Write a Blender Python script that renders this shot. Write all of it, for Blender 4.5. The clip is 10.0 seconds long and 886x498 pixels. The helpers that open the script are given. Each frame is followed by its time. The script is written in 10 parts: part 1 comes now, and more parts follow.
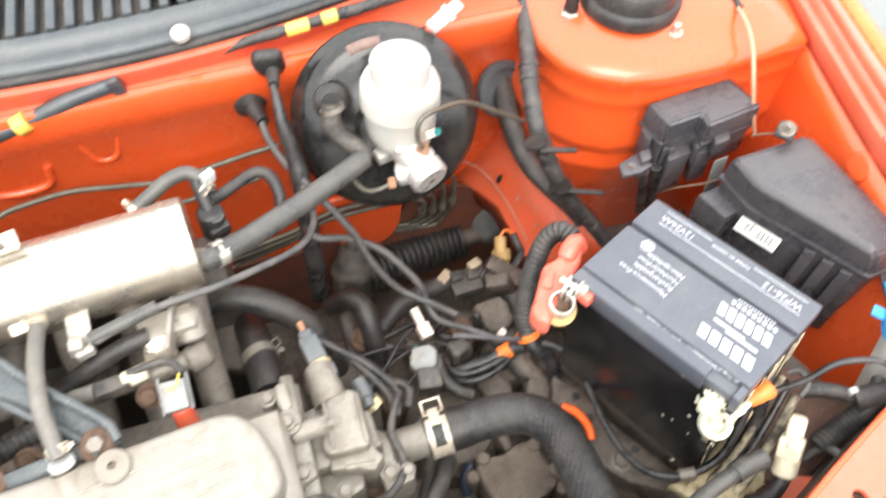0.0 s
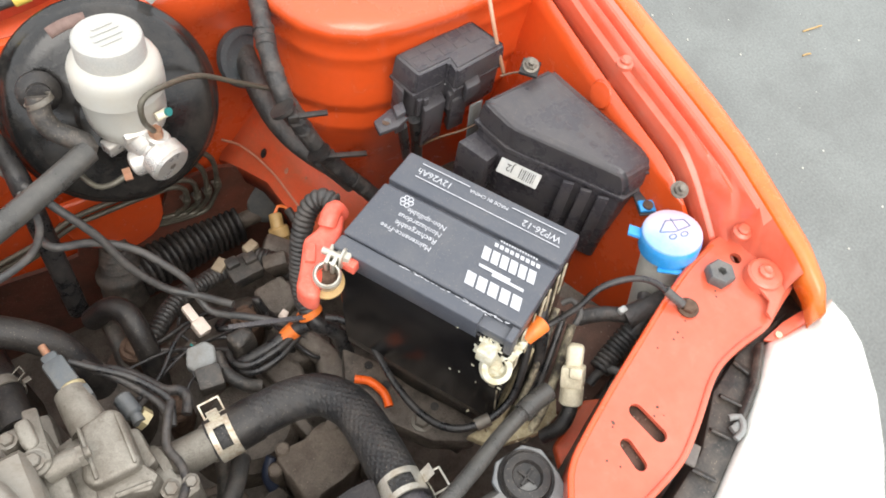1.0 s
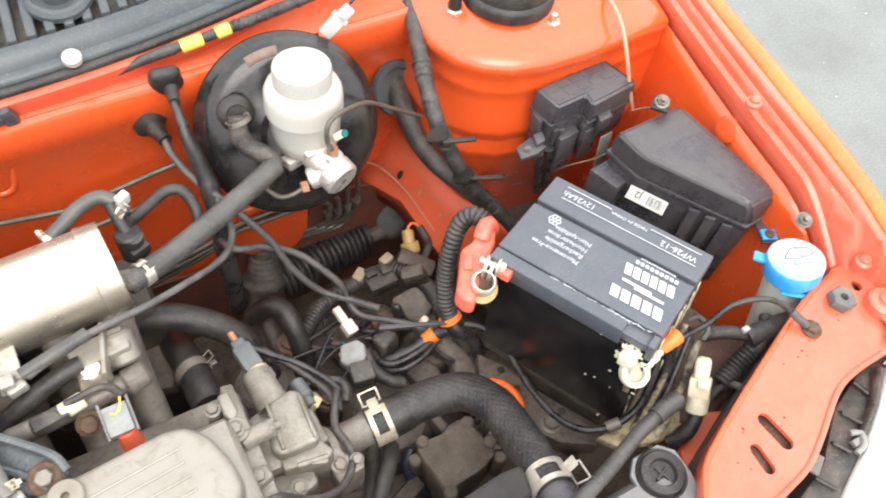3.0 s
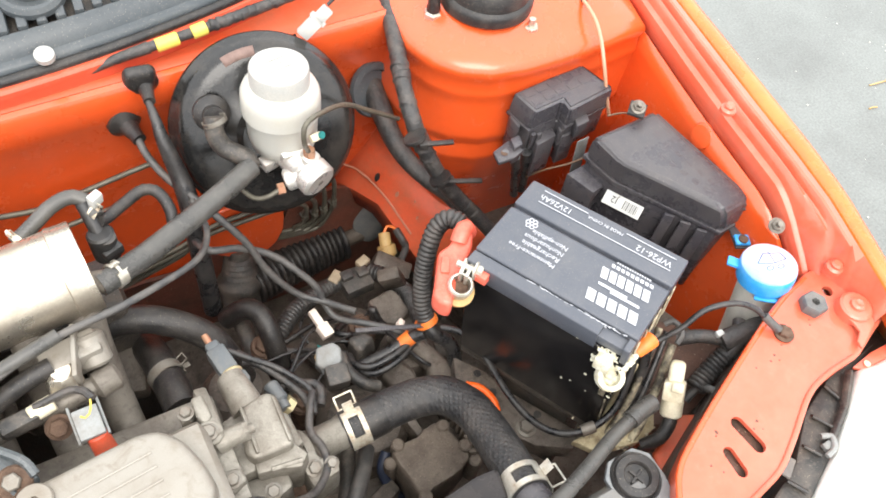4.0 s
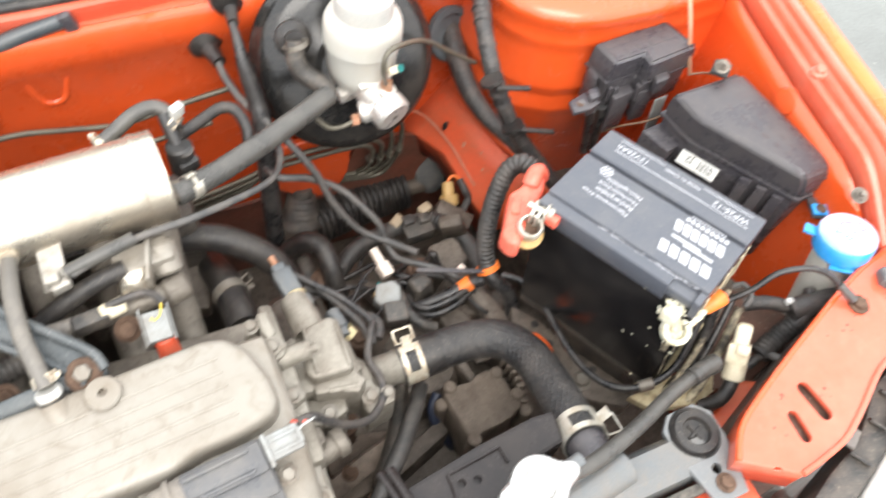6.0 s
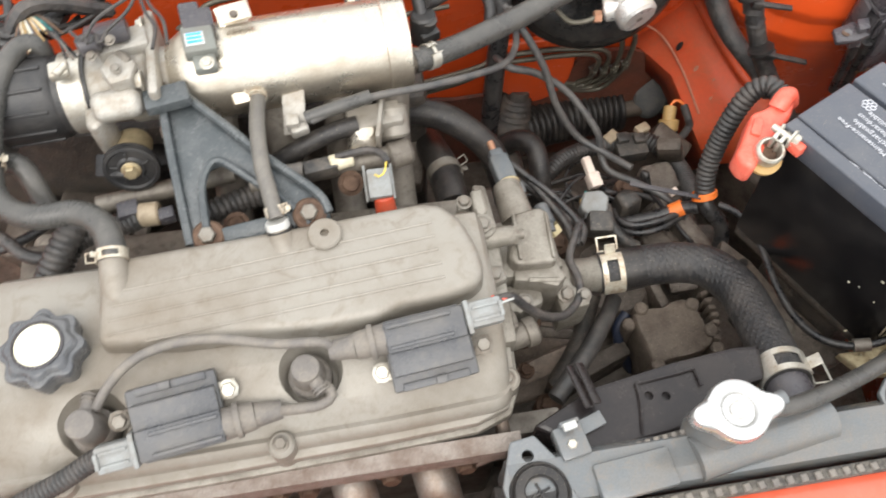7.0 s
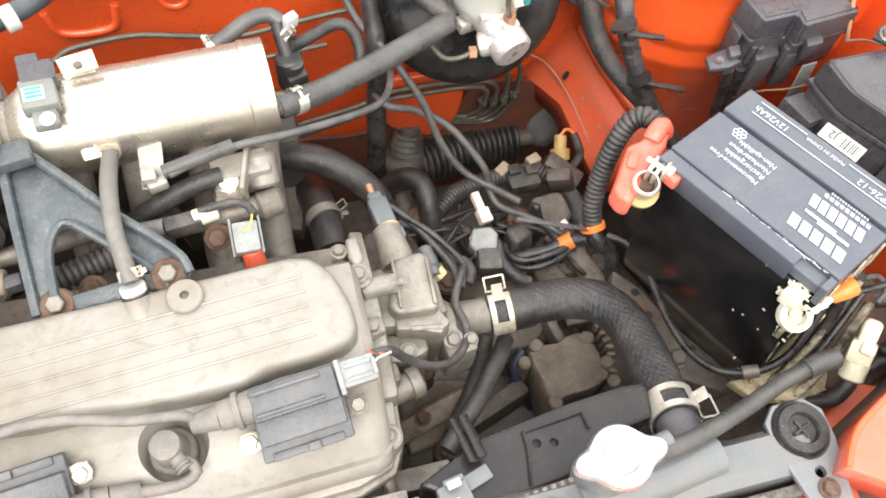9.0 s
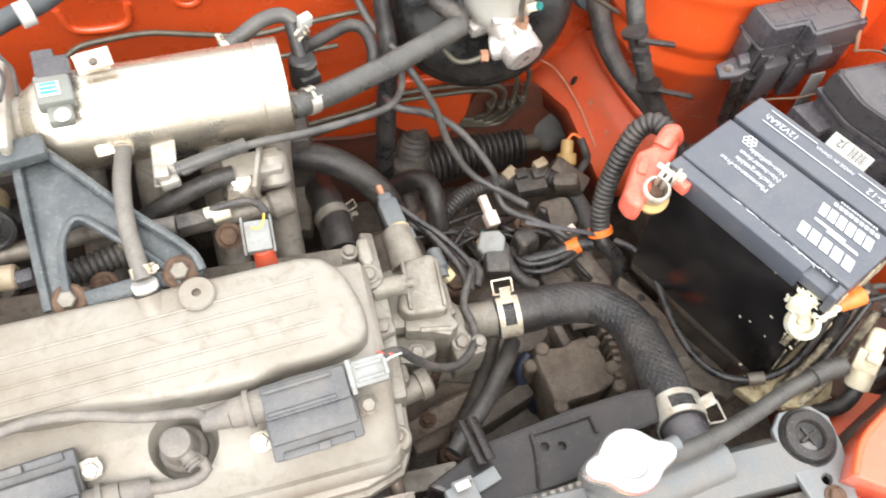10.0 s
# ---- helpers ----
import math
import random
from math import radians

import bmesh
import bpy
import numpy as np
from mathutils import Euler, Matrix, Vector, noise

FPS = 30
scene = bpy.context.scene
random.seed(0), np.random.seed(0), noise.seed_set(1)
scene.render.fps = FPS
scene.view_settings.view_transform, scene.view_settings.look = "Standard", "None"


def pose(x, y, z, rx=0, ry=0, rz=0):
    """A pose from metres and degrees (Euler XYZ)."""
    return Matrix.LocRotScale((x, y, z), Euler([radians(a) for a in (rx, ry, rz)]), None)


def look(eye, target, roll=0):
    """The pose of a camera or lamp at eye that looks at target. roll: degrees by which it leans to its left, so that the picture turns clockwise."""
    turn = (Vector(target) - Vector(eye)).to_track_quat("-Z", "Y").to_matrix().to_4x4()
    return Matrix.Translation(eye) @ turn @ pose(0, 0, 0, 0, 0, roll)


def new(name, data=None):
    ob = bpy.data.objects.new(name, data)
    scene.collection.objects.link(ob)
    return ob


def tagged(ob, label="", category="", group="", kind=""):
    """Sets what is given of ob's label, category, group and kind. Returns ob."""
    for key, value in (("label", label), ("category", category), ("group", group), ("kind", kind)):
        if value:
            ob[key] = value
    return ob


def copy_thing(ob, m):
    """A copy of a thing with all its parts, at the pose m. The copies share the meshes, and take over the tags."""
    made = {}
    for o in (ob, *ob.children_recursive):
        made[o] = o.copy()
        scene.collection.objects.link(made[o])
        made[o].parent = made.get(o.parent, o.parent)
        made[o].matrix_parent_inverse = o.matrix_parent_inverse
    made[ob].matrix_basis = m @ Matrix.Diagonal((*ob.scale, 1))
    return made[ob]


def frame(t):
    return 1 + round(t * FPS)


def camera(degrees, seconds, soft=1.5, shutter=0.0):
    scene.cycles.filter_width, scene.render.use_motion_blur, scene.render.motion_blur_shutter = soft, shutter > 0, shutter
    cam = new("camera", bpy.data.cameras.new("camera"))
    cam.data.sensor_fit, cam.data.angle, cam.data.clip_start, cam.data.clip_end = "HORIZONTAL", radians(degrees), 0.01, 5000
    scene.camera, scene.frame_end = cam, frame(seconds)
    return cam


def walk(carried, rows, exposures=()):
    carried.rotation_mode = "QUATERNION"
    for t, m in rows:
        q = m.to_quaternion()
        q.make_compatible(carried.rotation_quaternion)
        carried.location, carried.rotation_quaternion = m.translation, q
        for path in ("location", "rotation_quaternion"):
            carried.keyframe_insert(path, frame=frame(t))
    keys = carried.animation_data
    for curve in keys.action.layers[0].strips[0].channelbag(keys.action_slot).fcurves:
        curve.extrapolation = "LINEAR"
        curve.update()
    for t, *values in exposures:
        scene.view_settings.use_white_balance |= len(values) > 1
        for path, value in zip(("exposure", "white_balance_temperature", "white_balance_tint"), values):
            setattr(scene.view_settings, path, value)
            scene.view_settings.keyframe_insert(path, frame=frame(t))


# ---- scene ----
cam = camera(58.67, 10.0, soft=1.7, shutter=0.5)
ROWS = [
    (0, 0.0840, -0.1370, 1.3977, 33.46, -1.28, -18.83),
    (0.2, 0.1034, -0.1397, 1.3928, 35.30, -2.01, -20.29),
    (0.5, 0.1356, -0.1417, 1.3818, 34.15, -4.40, -26.98),
    (0.7, 0.1420, -0.1418, 1.3738, 33.14, -6.79, -30.73),
    (1, 0.1465, -0.1435, 1.3709, 32.23, -6.97, -33.47),
    (1.2, 0.1124, -0.1416, 1.3869, 31.84, -6.57, -33.75),
    (1.5, 0.0565, -0.1428, 1.4208, 33.37, -5.69, -33.61),
    (1.8, 0.0359, -0.1541, 1.4312, 32.74, -5.80, -33.16),
    (2, 0.0258, -0.1552, 1.4263, 32.71, -6.15, -31.99),
    (2.1, 0.0235, -0.1524, 1.4244, 32.62, -6.10, -31.47),
    (2.4, 0.0229, -0.1518, 1.4251, 33.07, -5.79, -30.09),
    (2.5, 0.0199, -0.1489, 1.4233, 33.62, -5.07, -29.44),
    (2.6, 0.0245, -0.1490, 1.4232, 33.76, -4.08, -28.40),
    (3, 0.0396, -0.1476, 1.4192, 34.09, -4.66, -28.94),
    (3.2, 0.0402, -0.1458, 1.4177, 34.08, -5.66, -30.13),
    (4.3, 0.0385, -0.1487, 1.4184, 34.68, -6.44, -29.49),
    (4.5, 0.0384, -0.1499, 1.4189, 34.97, -6.53, -29.63),
    (5, 0.0401, -0.1477, 1.4183, 35.26, -6.75, -29.89),
    (5.2, 0.0379, -0.1469, 1.4213, 35.35, -6.94, -29.84),
    (6.3, -0.0168, -0.1716, 1.3748, 30.21, -4.63, -20.08),
    (6.5, -0.0299, -0.1740, 1.3712, 28.71, -2.93, -17.08),
    (6.8, -0.0389, -0.1814, 1.3591, 27.80, -1.37, -12.21),
    (7, -0.0439, -0.1864, 1.3538, 27.28, -0.92, -9.16),
    (7.1, -0.0487, -0.1907, 1.3524, 27.55, -1.07, -8.44),
    (7.3, -0.0337, -0.1809, 1.3500, 27.60, -0.57, -5.71),
    (7.5, -0.0159, -0.1712, 1.3463, 28.22, -1.33, -6.46),
    (7.7, 0.0019, -0.1626, 1.3374, 28.55, -2.22, -8.59),
    (7.9, 0.0191, -0.1588, 1.3381, 29.45, -2.30, -11.38),
    (8, 0.0264, -0.1576, 1.3385, 29.56, -2.08, -12.95),
    (8.1, 0.0258, -0.1589, 1.3375, 29.61, -2.52, -14.17),
    (8.5, 0.0152, -0.1624, 1.3424, 29.01, -3.52, -14.78),
    (9, 0.0090, -0.1635, 1.3417, 29.09, -3.81, -14.26),
    (9.5, 0.0139, -0.1641, 1.3355, 28.59, -4.45, -15.01),
    (10, -0.0028, -0.1624, 1.3421, 29.27, -4.48, -13.54),
]
EXPOSURES = [(0.0, 1.5), (0.5, 1.12), (1.0, 0.77), (1.5, 0.88), (2.0, 1.0), (3.0, 1.15), (4.5, 1.22), (5.2, 1.24), (6.3, 1.32), (6.5, 1.25), (7.0, 0.8), (7.5, 0.7), (8.0, 1.15), (8.5, 1.31), (9.0, 1.35), (10.0, 1.35)]
walk(cam, [(t, pose(*p)) for t, *p in ROWS], EXPOSURES)

# ---- sky and sun: bright overcast ----
world = bpy.data.worlds.new("sky")
scene.world = world
world.use_nodes = True
wn = world.node_tree
sky = wn.nodes.new("ShaderNodeTexSky")
sky.sky_type, sky.sun_disc = "NISHITA", False
sky.sun_elevation, sky.sun_rotation = radians(58), radians(200)
sky.air_density, sky.dust_density, sky.ozone_density = 1.0, 4.0, 1.0
# a thin cloud layer, brighter overhead than at the horizon
coord = wn.nodes.new("ShaderNodeTexCoord")
split = wn.nodes.new("ShaderNodeSeparateXYZ")
wn.links.new(coord.outputs["Generated"], split.inputs[0])
rise = wn.nodes.new("ShaderNodeMapRange")
rise.inputs["To Min"].default_value, rise.inputs["To Max"].default_value = 0.6, 0.95
wn.links.new(split.outputs["Z"], rise.inputs["Value"])
cloud = wn.nodes.new("ShaderNodeMix")
cloud.data_type, cloud.blend_type = "RGBA", "MULTIPLY"
cloud.inputs[0].default_value = 1.0
cloud.inputs[6].default_value = (11.25, 11.3, 11.25, 1)
shade_ = wn.nodes.new("ShaderNodeCombineColor")
for k in range(3):
    wn.links.new(rise.outputs[0], shade_.inputs[k])
wn.links.new(shade_.outputs[0], cloud.inputs[7])
blend = wn.nodes.new("ShaderNodeMix")
blend.data_type = "RGBA"
blend.inputs[0].default_value = 0.85
wn.links.new(sky.outputs[0], blend.inputs[6])
wn.links.new(cloud.outputs[2], blend.inputs[7])
wn.links.new(blend.outputs[2], wn.nodes["Background"].inputs[0])
wn.nodes["Background"].inputs[1].default_value = 0.15
sun = new("sun", bpy.data.lights.new("sun", "SUN"))
sun.data.energy, sun.data.angle, sun.data.color = 1.0, radians(40), (1.0, 0.96, 0.9)
sun.matrix_world = look((0, 0, 0), (-math.sin(radians(200)) * math.cos(radians(58)), -math.cos(radians(200)) * math.cos(radians(58)), -math.sin(radians(58))))


# ---- materials ----
def mat(name, base, rough=0.5, metal=0.0, dirt=None, amount=0.35, scale=40.0, bump=0.15, fine=300.0, coat=0.0, spec=0.5, speck=0.0, grit=0.08, dust=0.3):
    """A surface with stains (dirt colour at a coarse scale), fine grain in colour and relief, and gloss that varies with both."""
    m = bpy.data.materials.new(name)
    m.use_nodes = True
    nt = m.node_tree
    b = nt.nodes["Principled BSDF"]
    tc = nt.nodes.new("ShaderNodeTexCoord")
    coarse = nt.nodes.new("ShaderNodeTexNoise")
    coarse.inputs["Scale"].default_value, coarse.inputs["Detail"].default_value, coarse.inputs["Roughness"].default_value = scale, 8, 0.65
    grain = nt.nodes.new("ShaderNodeTexNoise")
    grain.inputs["Scale"].default_value, grain.inputs["Detail"].default_value = fine, 5
    for n in (coarse, grain):
        nt.links.new(tc.outputs["Object"], n.inputs["Vector"])
    ramp = nt.nodes.new("ShaderNodeMapRange")
    ramp.inputs["From Min"].default_value, ramp.inputs["From Max"].default_value = 0.42, 0.68
    ramp.inputs["To Max"].default_value = amount
    nt.links.new(coarse.outputs["Fac"], ramp.inputs["Value"])
    mix = nt.nodes.new("ShaderNodeMix")
    mix.data_type = "RGBA"
    mix.inputs[6].default_value = (*base, 1)
    mix.inputs[7].default_value = (*(dirt or [c * 0.45 for c in base]), 1)
    nt.links.new(ramp.outputs[0], mix.inputs[0])
    shade = nt.nodes.new("ShaderNodeMix")
    shade.data_type, shade.blend_type = "RGBA", "MULTIPLY"
    shade.inputs[0].default_value = 1.0
    gr = nt.nodes.new("ShaderNodeMapRange")
    gr.inputs["From Min"].default_value, gr.inputs["From Max"].default_value = 0.3, 0.7
    gr.inputs["To Min"].default_value, gr.inputs["To Max"].default_value = 1 - grit, 1 + grit
    nt.links.new(grain.outputs["Fac"], gr.inputs["Value"])
    cmb = nt.nodes.new("ShaderNodeCombineColor")
    for k in range(3):
        nt.links.new(gr.outputs[0], cmb.inputs[k])
    nt.links.new(mix.outputs[2], shade.inputs[6])
    nt.links.new(cmb.outputs[0], shade.inputs[7])
    col = shade.outputs[2]
    # smudges of dust at a middle scale, with ragged edges
    smudge = nt.nodes.new("ShaderNodeTexNoise")
    smudge.inputs["Scale"].default_value, smudge.inputs["Detail"].default_value, smudge.inputs["Roughness"].default_value = scale * 4.5, 9, 0.72
    smudge.inputs["Distortion"].default_value = 0.6
    nt.links.new(tc.outputs["Object"], smudge.inputs["Vector"])
    sr2 = nt.nodes.new("ShaderNodeMapRange")
    sr2.inputs["From Min"].default_value, sr2.inputs["From Max"].default_value, sr2.inputs["To Max"].default_value = 0.52, 0.66, dust
    nt.links.new(smudge.outputs["Fac"], sr2.inputs["Value"])
    dm = nt.nodes.new("ShaderNodeMix")
    dm.data_type = "RGBA"
    nt.links.new(sr2.outputs[0], dm.inputs[0])
    nt.links.new(col, dm.inputs[6])
    dm.inputs[7].default_value = (*(dirt or [c * 0.45 for c in base]), 1)
    col = dm.outputs[2]
    if speck:
        vor = nt.nodes.new("ShaderNodeTexVoronoi")
        vor.inputs["Scale"].default_value = speck
        nt.links.new(tc.outputs["Object"], vor.inputs["Vector"])
        sr = nt.nodes.new("ShaderNodeMapRange")
        sr.inputs["From Min"].default_value, sr.inputs["From Max"].default_value = 0.14, 0.08
        nt.links.new(vor.outputs["Distance"], sr.inputs["Value"])
        mul = nt.nodes.new("ShaderNodeMath")
        mul.operation = "MULTIPLY"
        nt.links.new(sr.outputs[0], mul.inputs[0])
        nt.links.new(smudge.outputs["Fac"], mul.inputs[1])
        sm = nt.nodes.new("ShaderNodeMix")
        sm.data_type = "RGBA"
        nt.links.new(mul.outputs[0], sm.inputs[0])
        nt.links.new(col, sm.inputs[6])
        sm.inputs[7].default_value = (0.5, 0.42, 0.32, 1)
        col = sm.outputs[2]
    nt.links.new(col, b.inputs["Base Color"])
    rr = nt.nodes.new("ShaderNodeMapRange")
    rr.inputs["To Min"].default_value, rr.inputs["To Max"].default_value = max(rough - 0.08, 0.02), min(rough + 0.25, 1)
    both = nt.nodes.new("ShaderNodeMath")
    both.operation = "MAXIMUM"
    nt.links.new(ramp.outputs[0], both.inputs[0])
    nt.links.new(sr2.outputs[0], both.inputs[1])
    nt.links.new(both.outputs[0], rr.inputs["Value"])
    nt.links.new(rr.outputs[0], b.inputs["Roughness"])
    b.inputs["Metallic"].default_value = metal
    b.inputs["Specular IOR Level"].default_value = spec
    b.inputs["Coat Weight"].default_value = coat
    b.inputs["Coat Roughness"].default_value = 0.12
    if bump:
        bp = nt.nodes.new("ShaderNodeBump")
        bp.inputs["Strength"].default_value, bp.inputs["Distance"].default_value = bump, 0.002
        nt.links.new(grain.outputs["Fac"], bp.inputs["Height"])
        wave = nt.nodes.new("ShaderNodeBump")
        wave.inputs["Strength"].default_value, wave.inputs["Distance"].default_value = min(0.5 * bump + 0.04, 0.3), 0.004
        nt.links.new(smudge.outputs["Fac"], wave.inputs["Height"])
        nt.links.new(wave.outputs[0], bp.inputs["Normal"])
        nt.links.new(bp.outputs[0], b.inputs["Normal"])
    return m


